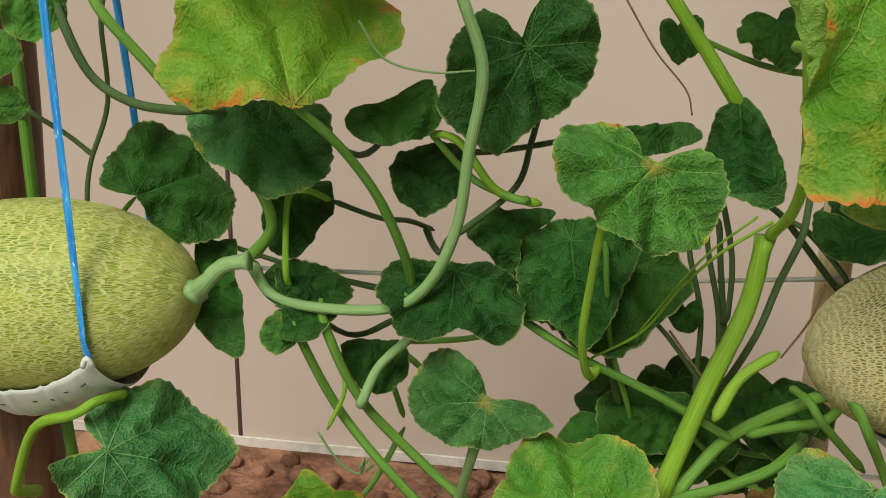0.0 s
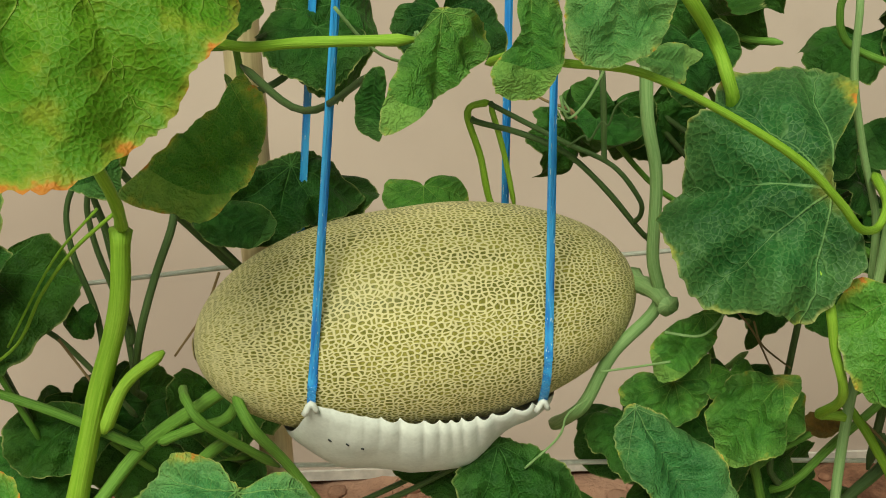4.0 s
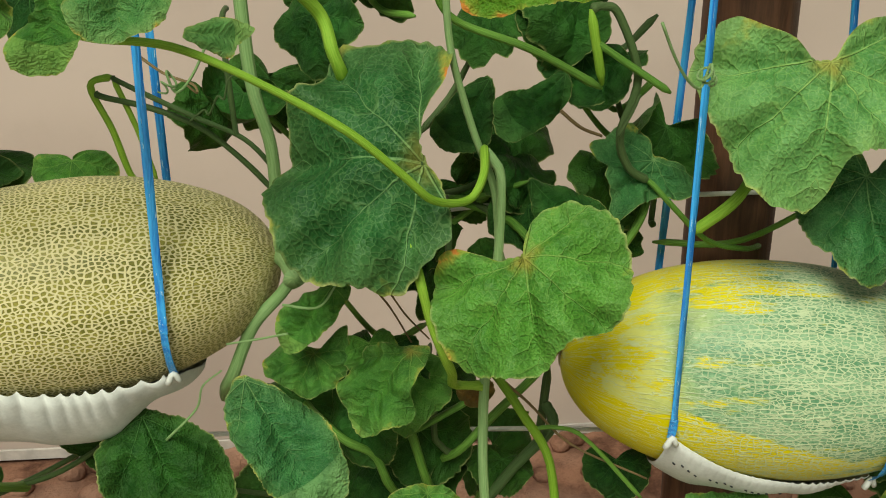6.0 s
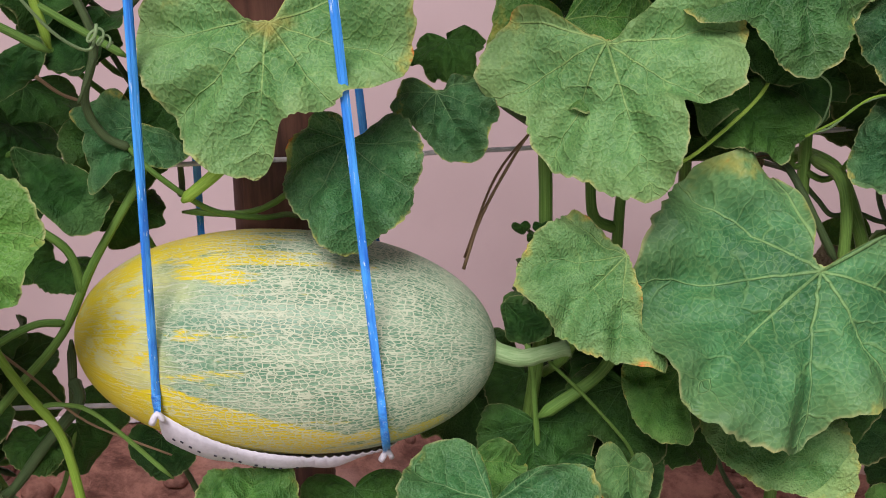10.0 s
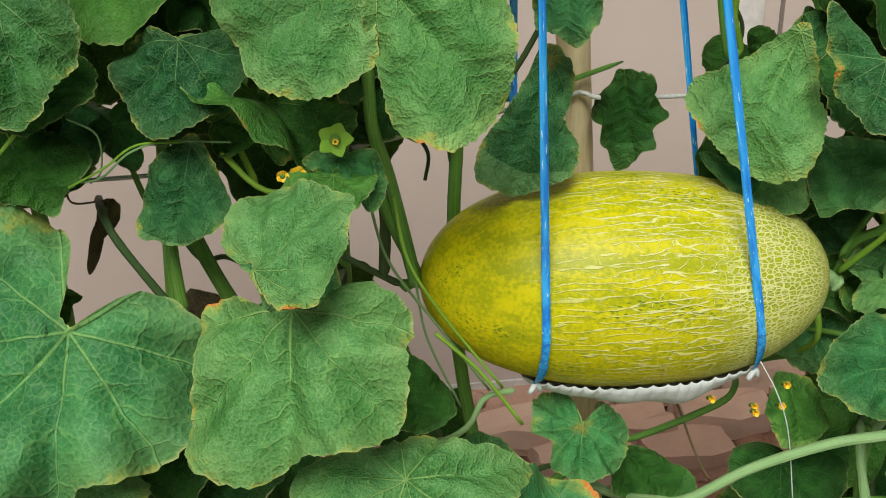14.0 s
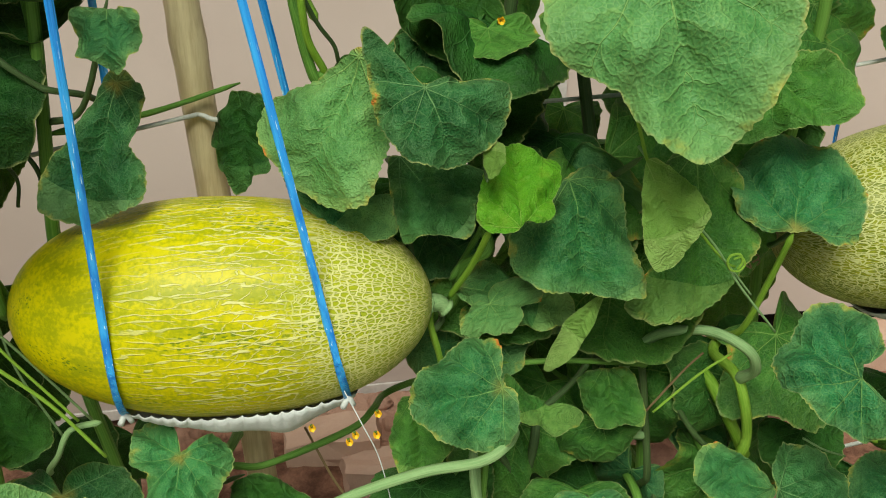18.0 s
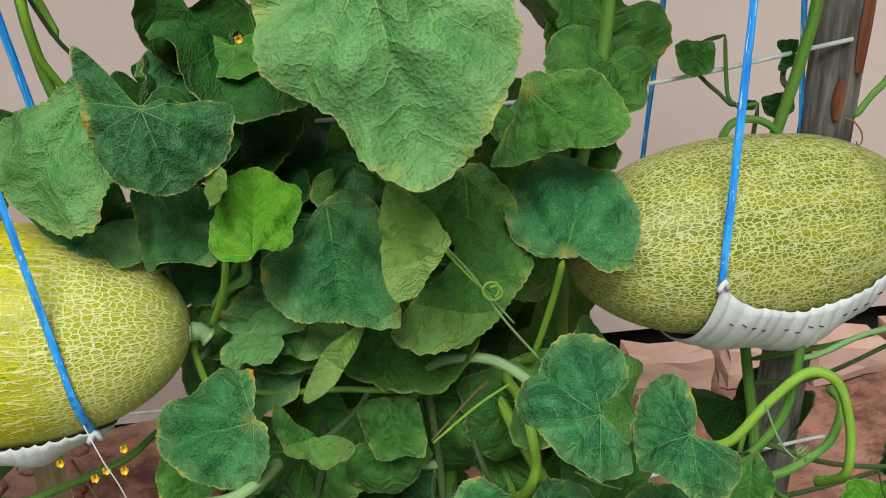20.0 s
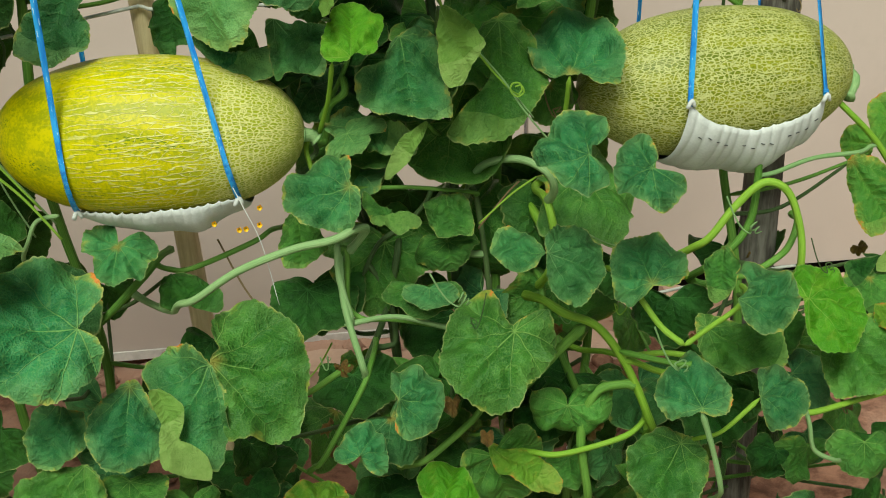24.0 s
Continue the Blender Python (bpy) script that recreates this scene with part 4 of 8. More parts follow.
blade_leaf('k', 0.116, 1.060, 1.377, -61, 11, 172, 0.042, 1.25, (0.98, 0.89, 0.91, 1.02, 1.0, 0.92, 0.87, 0.92, 1.02, 1.14, 1.22, 1.33, 1.27, 1.13, 0.89, 0.77, 0.73, 0.76, 0.88, 1.07, 1.29, 1.21))
blade_leaf('s', 0.185, 0.820, 1.537, -70, 15, -157, 0.089, 0.81, (0.87, 0.98, 1.2, 1.38, 1.04, 0.85, 0.81, 0.85, 0.92, 0.95, 0.97, 1.01, 1.01, 1.02, 1.05, 1.09, 1.25, 1.13, 0.99, 0.8, 0.71, 0.82))
blade_leaf('p', 0.136, 0.840, 1.522, -78, 16, 146, 0.039, 1.54, (1.81, 0.99, 0.52, 0.38, 0.34, 0.36, 0.43, 0.6, 1.04, 1.7, 1.52, 1.43, 1.38, 1.35, 1.05, 0.76, 0.65, 0.62, 0.62, 0.68, 0.86, 1.15))
blade_leaf('o', 0.265, 0.940, 1.407, -60, -13, 177, 0.044, 1.46, (1.07, 1.06, 1.27, 1.6, 0.95, 0.68, 0.58, 0.54, 0.56, 0.66, 0.76, 0.89, 1.57, 1.47, 1.32, 1.04, 0.86, 0.86, 0.84, 0.79, 0.83, 0.97))
blade_leaf('o', -0.009, 0.890, 1.006, 32, -5, 1, 0.073, 0.56, (0.92, 0.91, 0.98, 1.08, 1.07, 1.07, 1.06, 1.08, 0.91, 0.86, 0.88, 0.91, 0.94, 0.92, 0.97, 1.14, 1.1, 1.05, 0.95, 1.08, 0.97, 0.92))
blade_leaf('t', -0.103, 0.990, 1.077, -7, -48, 98, 0.053, 0.40, (1.13, 1.18, 1.16, 1.36, 1.18, 0.84, 0.66, 0.52, 0.43, 0.41, 0.53, 1.2, 1.42, 1.73, 1.21, 1.01, 0.85, 0.79, 0.81, 0.81, 0.9, 1.01))
blade_leaf('t', -0.495, 0.960, 0.998, -23, 43, -89, 0.083, 0.50, (0.94, 0.8, 0.81, 0.96, 1.05, 1.06, 1.08, 1.04, 1.08, 1.18, 0.81, 0.61, 0.56, 0.89, 1.04, 0.97, 1.02, 1.05, 1.03, 0.94, 1.06, 1.18))
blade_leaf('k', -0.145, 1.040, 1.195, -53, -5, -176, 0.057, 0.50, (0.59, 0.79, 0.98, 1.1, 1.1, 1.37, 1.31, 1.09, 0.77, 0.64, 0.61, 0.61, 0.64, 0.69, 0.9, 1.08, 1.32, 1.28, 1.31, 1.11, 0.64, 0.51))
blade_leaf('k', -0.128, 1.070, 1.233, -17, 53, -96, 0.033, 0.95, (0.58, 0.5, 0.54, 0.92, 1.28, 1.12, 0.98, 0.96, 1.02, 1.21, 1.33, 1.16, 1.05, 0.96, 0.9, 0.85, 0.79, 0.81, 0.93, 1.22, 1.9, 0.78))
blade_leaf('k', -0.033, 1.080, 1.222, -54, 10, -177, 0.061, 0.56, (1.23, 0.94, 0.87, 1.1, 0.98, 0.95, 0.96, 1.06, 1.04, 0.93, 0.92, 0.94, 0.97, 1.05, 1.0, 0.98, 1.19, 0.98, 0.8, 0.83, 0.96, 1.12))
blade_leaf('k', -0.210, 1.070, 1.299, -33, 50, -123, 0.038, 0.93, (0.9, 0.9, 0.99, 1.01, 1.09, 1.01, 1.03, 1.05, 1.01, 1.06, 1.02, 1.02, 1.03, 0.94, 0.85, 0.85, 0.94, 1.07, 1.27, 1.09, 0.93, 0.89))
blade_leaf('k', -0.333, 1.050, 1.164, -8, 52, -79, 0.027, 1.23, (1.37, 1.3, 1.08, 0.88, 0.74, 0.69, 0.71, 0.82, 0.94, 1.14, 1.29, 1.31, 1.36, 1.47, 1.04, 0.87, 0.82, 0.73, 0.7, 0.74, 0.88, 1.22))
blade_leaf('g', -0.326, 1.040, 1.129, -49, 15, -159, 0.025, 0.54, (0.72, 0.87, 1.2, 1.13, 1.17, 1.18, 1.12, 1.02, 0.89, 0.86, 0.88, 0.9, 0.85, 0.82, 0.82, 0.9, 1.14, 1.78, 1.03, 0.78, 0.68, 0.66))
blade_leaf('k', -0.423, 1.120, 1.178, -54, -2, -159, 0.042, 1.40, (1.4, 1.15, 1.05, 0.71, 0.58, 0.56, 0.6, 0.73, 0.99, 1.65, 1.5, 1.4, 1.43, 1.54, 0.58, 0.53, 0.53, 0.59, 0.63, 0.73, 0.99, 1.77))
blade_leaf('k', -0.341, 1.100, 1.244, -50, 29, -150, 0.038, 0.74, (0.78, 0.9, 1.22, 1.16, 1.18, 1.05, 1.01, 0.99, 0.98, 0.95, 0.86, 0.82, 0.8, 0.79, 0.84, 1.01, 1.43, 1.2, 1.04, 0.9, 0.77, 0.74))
blade_leaf('g', -0.572, 1.040, 1.463, -64, 6, -154, 0.031, 0.82, (0.99, 1.01, 0.99, 1.07, 1.07, 0.96, 0.96, 1.07, 1.11, 0.89, 0.84, 0.82, 0.81, 0.83, 0.93, 1.2, 1.14, 1.0, 0.98, 1.0, 0.9, 0.9))
blade_leaf('b', 0.252, 0.920, 1.057, -34, -17, 157, 0.063, 0.39, (0.89, 0.99, 0.99, 1.06, 1.16, 1.2, 1.2, 1.06, 0.84, 0.51, 0.47, 0.45, 0.51, 0.93, 1.13, 1.24, 1.21, 1.1, 0.99, 0.91, 0.89, 0.85))
blade_leaf('k', 0.292, 1.150, 1.274, -57, -18, -170, 0.055, 0.55, (0.8, 1.0, 1.17, 1.31, 1.16, 1.31, 0.96, 0.76, 0.7, 0.71, 0.75, 0.78, 0.84, 0.95, 1.05, 1.16, 1.62, 1.19, 0.81, 0.67, 0.64, 0.68))
blade_leaf('g', 0.425, 0.880, 1.459, -68, -13, -156, 0.035, 1.00, (0.69, 0.98, 1.96, 1.34, 0.94, 0.76, 0.66, 0.64, 0.68, 0.85, 1.05, 1.08, 1.08, 1.11, 1.22, 1.51, 1.25, 0.79, 0.61, 0.55, 0.54, 0.58))
blade_leaf('k', 0.378, 0.890, 1.418, -73, -6, 161, 0.017, 1.43, (1.36, 1.29, 0.97, 0.77, 0.69, 0.69, 0.75, 0.78, 0.9, 1.22, 1.49, 1.53, 1.61, 1.41, 0.85, 0.65, 0.57, 0.56, 0.59, 0.7, 0.99, 1.59))
blade_leaf('g', 0.489, 0.900, 1.476, -64, -2, 180, 0.030, 1.53, (1.18, 1.28, 1.36, 1.23, 0.76, 0.47, 0.41, 0.39, 0.44, 1.08, 1.5, 1.43, 1.4, 1.39, 1.15, 0.88, 0.77, 0.75, 0.81, 0.84, 0.91, 1.07))
blade_leaf('d', 0.544, 0.870, 1.486, -65, -4, -179, 0.034, 0.98, (0.9, 0.96, 1.07, 1.13, 1.09, 1.03, 1.07, 1.2, 0.9, 0.78, 0.75, 0.75, 0.76, 0.8, 0.96, 1.35, 1.19, 1.05, 0.98, 0.95, 0.89, 0.85))
blade_leaf('d', 0.574, 0.930, 1.416, -14, 60, -102, 0.018, 1.37, (0.96, 0.83, 0.91, 1.11, 0.95, 0.81, 0.77, 0.82, 0.96, 1.31, 1.46, 1.41, 1.35, 1.07, 0.83, 0.74, 0.73, 0.79, 0.82, 0.92, 1.17, 1.62))
blade_leaf('t', 0.753, 0.970, 1.296, 2, -56, 76, 0.095, 0.55, (0.71, 0.75, 0.91, 0.82, 1.21, 1.18, 1.32, 1.23, 0.65, 0.53, 0.54, 0.58, 0.69, 0.78, 1.05, 1.09, 1.21, 1.13, 1.15, 1.1, 1.0, 0.99))
blade_leaf('g', 0.835, 0.930, 1.222, -52, 13, 165, 0.073, 0.40, (0.86, 0.98, 1.05, 1.16, 1.19, 1.17, 1.19, 1.05, 0.56, 0.46, 0.44, 0.43, 0.81, 1.0, 1.18, 1.28, 1.19, 1.13, 1.11, 0.88, 0.74, 0.73), droop=0.4)
blade_leaf('g', 0.671, 1.030, 1.160, -44, -27, 154, 0.029, 1.18, (1.35, 1.23, 1.18, 1.05, 0.83, 0.74, 0.73, 0.72, 0.78, 0.94, 1.12, 1.36, 1.49, 1.61, 1.09, 0.88, 0.76, 0.67, 0.67, 0.73, 0.89, 1.15), wave=0.16)
blade_leaf('g', 0.650, 1.040, 1.086, -46, -17, 150, 0.034, 0.35, (0.83, 0.88, 1.02, 1.32, 1.35, 1.13, 0.83, 0.6, 0.51, 0.49, 0.51, 0.63, 0.86, 1.56, 1.28, 1.18, 1.08, 0.98, 0.95, 0.91, 0.96, 0.87), wave=0.16)
blade_leaf('g', 0.743, 1.010, 1.100, -45, -23, 134, 0.042, 1.05, (1.14, 0.95, 0.98, 1.0, 0.89, 0.89, 0.98, 0.96, 0.94, 1.01, 1.1, 1.22, 1.4, 1.24, 0.89, 0.74, 0.75, 0.92, 0.99, 0.99, 1.04, 1.16), wave=0.12)
blade_leaf('t', 0.593, 0.960, 1.102, -44, 19, -151, 0.051, 1.34, (1.3, 1.16, 0.93, 0.83, 0.75, 0.71, 0.75, 0.87, 1.11, 1.34, 1.4, 1.44, 1.24, 1.07, 0.87, 0.8, 0.78, 0.75, 0.79, 0.9, 1.1, 1.3))
blade_leaf('k', 0.483, 1.040, 1.024, -44, 14, -158, 0.056, 0.86, (0.82, 0.73, 0.73, 0.81, 1.01, 1.12, 1.08, 1.16, 1.08, 1.07, 1.11, 1.07, 0.97, 0.89, 0.84, 0.82, 0.86, 0.95, 1.06, 1.19, 1.37, 1.04))
blade_leaf('t', 0.980, 1.080, 1.256, -42, -42, 150, 0.041, 0.45, (0.88, 0.85, 0.83, 0.78, 1.38, 1.11, 1.22, 1.2, 0.89, 0.6, 0.52, 0.57, 0.63, 0.77, 1.16, 1.54, 1.18, 0.76, 0.65, 0.7, 0.85, 1.41))
blade_leaf('s', 0.856, 0.920, 1.495, -65, -20, 147, 0.050, 0.72, (0.75, 1.02, 1.37, 1.29, 1.27, 0.99, 0.8, 0.73, 0.74, 0.83, 0.94, 0.93, 0.92, 0.95, 1.07, 1.39, 1.37, 1.08, 0.75, 0.62, 0.6, 0.63))
blade_leaf('d', 1.108, 1.000, 1.365, -60, -4, 169, 0.090, 0.31, (1.06, 1.14, 1.13, 1.01, 1.14, 1.24, 1.31, 1.14, 0.38, 0.33, 0.33, 0.33, 0.37, 0.74, 1.12, 1.48, 1.38, 1.3, 0.84, 0.76, 0.64, 0.64))
blade_leaf('t', 1.169, 1.035, 1.248, -55, 11, 173, 0.063, 0.53, (1.0, 1.13, 1.04, 0.87, 0.96, 1.02, 1.07, 1.04, 1.05, 1.07, 0.99, 0.91, 0.57, 0.66, 1.12, 1.13, 1.12, 1.03, 0.88, 0.91, 1.03, 0.95))
blade_leaf('t', 1.253, 1.040, 1.288, -53, 29, 177, 0.041, 0.55, (1.12, 1.05, 0.96, 0.8, 0.74, 0.75, 0.87, 1.33, 1.36, 1.2, 0.82, 0.6, 0.59, 0.59, 0.81, 0.95, 1.07, 1.09, 1.07, 0.97, 1.01, 1.18))
blade_leaf('d', 1.393, 0.990, 1.342, -59, 19, 170, 0.092, 0.39, (1.14, 1.06, 0.95, 1.02, 0.98, 0.91, 1.36, 1.31, 1.16, 0.53, 0.46, 0.42, 0.43, 0.47, 0.65, 1.33, 1.35, 1.19, 1.14, 0.6, 0.81, 0.98))
blade_leaf('g', 0.755, 1.000, 0.950, -43, -4, 177, 0.041, 0.65, (0.8, 0.82, 0.93, 1.13, 1.1, 1.19, 1.16, 1.02, 0.9, 0.88, 0.9, 0.91, 0.87, 0.84, 0.85, 0.96, 1.17, 1.2, 1.32, 0.98, 0.85, 0.82), wave=0.16)
blade_leaf('g', 1.047, 0.960, 0.884, 33, 9, -11, 0.048, 0.69, (0.81, 0.93, 1.23, 1.14, 1.05, 1.0, 1.05, 1.02, 0.85, 0.8, 0.8, 0.82, 0.86, 0.95, 1.26, 1.12, 1.06, 1.02, 1.03, 1.05, 0.86, 0.79))
blade_leaf('t', 1.288, 0.920, 0.928, -35, -0, 179, 0.074, 0.03, (0.75, 0.78, 0.9, 1.02, 1.13, 1.17, 1.22, 1.23, 1.15, 0.93, 0.69, 0.14, 0.08, 0.08, 0.15, 0.97, 1.41, 1.44, 1.34, 1.03, 0.88, 0.8))
blade_leaf('g', 1.487, 1.000, 1.012, -42, -22, 141, 0.038, 0.98, (0.86, 0.82, 0.78, 0.81, 0.94, 1.14, 1.36, 1.1, 0.97, 0.96, 0.99, 1.05, 1.05, 0.91, 0.8, 0.77, 0.83, 1.01, 1.38, 1.18, 1.12, 0.96))
blade_leaf('d', 1.538, 0.990, 0.996, -37, 35, -176, 0.061, 1.10, (1.08, 0.86, 0.78, 0.79, 0.75, 0.79, 0.91, 1.04, 1.29, 1.68, 1.37, 1.07, 0.81, 0.64, 0.58, 0.59, 0.66, 0.83, 1.12, 1.14, 1.28, 1.39))
blade_leaf('k', 0.865, 1.100, 1.233, -44, 37, -155, 0.038, 1.53, (1.25, 1.22, 1.08, 0.8, 0.69, 0.68, 0.74, 0.92, 1.01, 1.22, 1.45, 1.61, 1.32, 1.1, 0.88, 0.74, 0.69, 0.72, 0.81, 0.94, 1.25, 1.19))
blade_leaf('k', 0.827, 1.120, 1.329, -55, -28, 164, 0.032, 1.38, (1.06, 1.13, 1.21, 1.03, 0.82, 0.74, 0.75, 0.83, 0.94, 1.14, 1.37, 1.44, 1.27, 1.13, 0.9, 0.8, 0.79, 0.85, 0.98, 1.03, 1.08, 1.02))
blade_leaf('k', 0.897, 1.110, 1.333, -49, -41, 152, 0.031, 1.43, (1.27, 1.22, 1.14, 1.18, 0.89, 0.69, 0.61, 0.6, 0.68, 0.97, 1.35, 1.51, 1.45, 1.41, 1.09, 0.85, 0.75, 0.74, 0.71, 0.75, 0.9, 1.28))
blade_leaf('k', 1.329, 1.100, 1.046, -39, 33, -155, 0.025, 1.13, (1.03, 0.96, 1.0, 0.96, 0.97, 1.03, 0.9, 0.87, 0.93, 1.12, 1.2, 1.16, 1.14, 1.15, 1.07, 0.86, 0.78, 0.78, 0.87, 1.08, 1.12, 1.23))
blade_leaf('d', 1.416, 0.970, 1.149, -37, -36, 143, 0.061, 0.76, (0.73, 0.8, 0.94, 1.06, 1.11, 1.17, 1.18, 1.26, 1.07, 0.84, 0.81, 0.79, 0.73, 0.67, 0.68, 0.76, 0.88, 1.62, 1.13, 0.95, 0.89, 0.78))
blade_leaf('b', 1.587, 0.940, 1.136, -37, -39, 144, 0.129, 0.35, (1.03, 0.93, 0.99, 1.05, 1.06, 1.09, 1.16, 1.13, 0.98, 0.39, 0.37, 0.37, 0.83, 1.04, 1.23, 1.21, 1.11, 0.96, 0.83, 0.97, 1.0, 1.0))
blade_leaf('d', 1.776, 0.850, 1.188, -52, 4, 162, 0.084, 0.67, (0.75, 1.01, 1.16, 1.23, 1.06, 0.94, 0.99, 1.21, 0.96, 0.65, 0.68, 0.69, 0.67, 0.68, 1.17, 1.28, 1.14, 1.1, 1.09, 0.98, 0.82, 0.7))
blade_leaf('d', 1.751, 0.810, 1.240, 43, 18, -45, 0.049, 0.73, (0.99, 1.16, 1.02, 0.9, 0.89, 0.93, 1.04, 1.18, 1.19, 0.98, 0.85, 0.77, 0.71, 0.66, 0.94, 1.11, 1.13, 1.09, 1.05, 0.94, 0.92, 0.93))
blade_leaf('d', 1.859, 0.820, 1.038, 3, 29, -81, 0.067, 0.06, (1.66, 1.37, 1.25, 0.98, 0.8, 0.73, 0.74, 0.83, 1.06, 1.3, 1.48, 1.48, 1.45, 1.38, 0.75, 0.55, 0.48, 0.52, 0.63, 0.74, 0.79, 0.98))
blade_leaf('d', 1.854, 0.890, 1.439, -57, 37, -169, 0.064, 1.12, (0.99, 1.11, 1.21, 1.13, 1.07, 0.88, 0.78, 0.77, 0.9, 0.99, 1.07, 1.14, 1.11, 1.12, 1.14, 1.05, 1.02, 0.97, 0.9, 0.88, 0.86, 0.93))
blade_leaf('d', 1.849, 0.900, 1.437, -45, -53, 126, 0.063, 1.01, (0.82, 0.89, 1.07, 1.18, 1.09, 1.02, 0.96, 1.01, 0.91, 0.91, 0.95, 1.01, 0.97, 0.95, 0.99, 1.15, 1.09, 1.09, 1.01, 0.97, 0.98, 0.9))
blade_leaf('t', 2.035, 1.070, 1.322, -58, -13, 165, 0.053, 1.35, (1.11, 1.27, 1.34, 1.05, 0.79, 0.64, 0.59, 0.61, 0.71, 1.0, 1.51, 1.61, 1.52, 1.41, 0.88, 0.57, 0.64, 0.83, 0.95, 1.06, 1.0, 1.04))
blade_leaf('b', 2.040, 1.030, 1.409, -63, 0, 159, 0.030, 1.11, (0.86, 0.78, 0.85, 1.06, 1.03, 1.03, 1.13, 1.27, 0.94, 0.81, 0.78, 0.77, 0.78, 0.82, 0.97, 1.24, 1.06, 1.0, 1.0, 0.99, 1.09, 1.11))
blade_leaf('t', 1.562, 0.990, 1.411, -59, -31, 161, 0.069, 0.51, (0.54, 0.61, 1.09, 1.3, 1.29, 1.18, 0.96, 0.86, 0.77, 0.76, 0.78, 0.83, 0.89, 1.02, 1.13, 1.17, 1.08, 1.04, 1.13, 1.12, 0.92, 0.77))
blade_leaf('t', 1.697, 1.020, 1.365, -60, -1, 158, 0.053, 0.58, (0.95, 1.06, 1.05, 0.97, 1.04, 1.18, 1.21, 1.04, 0.91, 0.7, 0.65, 0.62, 0.68, 0.78, 1.01, 1.26, 1.3, 1.07, 0.93, 0.88, 0.84, 0.86))
blade_leaf('g', 1.759, 1.040, 1.272, 49, 14, -25, 0.041, 0.24, (1.0, 1.08, 1.12, 1.04, 1.06, 1.08, 1.16, 1.01, 0.87, 0.52, 0.38, 0.33, 0.61, 1.02, 1.26, 1.33, 1.28, 0.85, 0.71, 0.75, 0.89, 1.03))
blade_leaf('t', 1.697, 1.040, 1.267, -55, -6, 162, 0.044, 1.10, (0.98, 1.03, 1.2, 1.08, 0.89, 0.81, 0.82, 0.85, 0.97, 1.15, 1.2, 1.27, 1.21, 1.06, 0.93, 0.87, 0.88, 0.98, 1.0, 1.0, 1.0, 1.03))
blade_leaf('b', 1.760, 1.020, 1.210, -53, -10, 152, 0.029, 1.08, (1.07, 0.96, 0.81, 0.76, 0.79, 0.83, 0.94, 1.21, 1.2, 1.31, 1.18, 1.11, 1.07, 0.95, 0.79, 0.74, 0.76, 0.83, 1.03, 1.1, 1.22, 1.28))
blade_leaf('t', 1.819, 1.030, 1.149, -47, -24, 134, 0.031, 1.00, (0.84, 0.92, 1.16, 1.06, 0.97, 0.97, 1.09, 1.01, 0.97, 1.03, 1.11, 1.06, 0.97, 0.9, 0.86, 0.9, 1.01, 1.12, 1.22, 1.01, 0.94, 0.84))
blade_leaf('e', 1.824, 0.950, 1.277, -48, 30, -160, 0.026, 0.69, (1.38, 1.36, 0.34, 0.33, 0.34, 0.4, 0.55, 1.05, 1.72, 1.29, 0.98, 0.79, 0.76, 0.74, 0.78, 0.86, 0.91, 1.07, 1.02, 1.03, 1.15, 1.22))
blade_leaf('k', 1.521, 1.050, 1.301, -52, 27, -166, 0.049, 1.02, (1.16, 0.83, 0.8, 0.84, 0.93, 0.98, 0.96, 0.83, 1.5, 1.36, 1.31, 1.18, 0.87, 0.67, 0.62, 0.65, 0.75, 0.9, 1.11, 1.32, 1.18, 1.02))
blade_leaf('d', 2.254, 1.010, 1.350, -60, -18, 148, 0.062, 1.20, (0.92, 0.89, 0.9, 1.0, 1.15, 1.16, 0.88, 0.82, 0.85, 1.02, 1.21, 1.35, 1.21, 1.06, 0.88, 0.84, 0.91, 0.93, 1.04, 1.18, 1.12, 1.01))
blade_leaf('t', 2.302, 0.940, 1.339, -56, 18, -175, 0.051, 0.40, (0.96, 0.97, 0.94, 0.95, 0.92, 0.92, 0.98, 1.07, 1.29, 1.82, 0.58, 0.5, 0.47, 0.48, 0.55, 0.64, 0.79, 1.33, 1.28, 1.19, 1.12, 1.0))
blade_leaf('e', 2.185, 1.050, 1.228, -33, 45, -148, 0.032, 2.10, (1.48, 1.16, 0.74, 0.62, 0.6, 0.65, 0.75, 0.83, 1.04, 1.54, 2.01, 2.1, 0.74, 0.45, 0.35, 0.31, 0.31, 0.33, 0.41, 1.41, 1.4, 1.55))
blade_leaf('t', 2.291, 1.030, 1.247, -45, 36, -172, 0.044, 1.19, (1.12, 0.88, 0.8, 0.89, 1.18, 1.04, 0.95, 0.94, 1.02, 1.16, 1.29, 1.21, 1.01, 0.86, 0.76, 0.77, 0.87, 1.13, 1.22, 1.02, 0.93, 1.04))
blade_leaf('y', 2.383, 0.920, 1.209, 57, 4, -4, 0.040, 0.95, (1.12, 1.04, 0.98, 1.18, 1.07, 0.94, 0.84, 1.03, 0.95, 0.79, 0.77, 0.94, 1.05, 1.09, 1.24, 1.15, 0.97, 0.84, 0.82, 0.87, 0.99, 1.0))
blade_leaf('p', 2.350, 0.905, 1.263, 65, 2, -34, 0.013, 1.60, (1.06, 1.08, 1.06, 0.86, 0.79, 0.81, 0.92, 0.91, 0.99, 1.22, 1.48, 1.48, 1.2, 1.0, 0.81, 0.75, 0.76, 0.77, 0.83, 1.01, 1.41, 1.15))
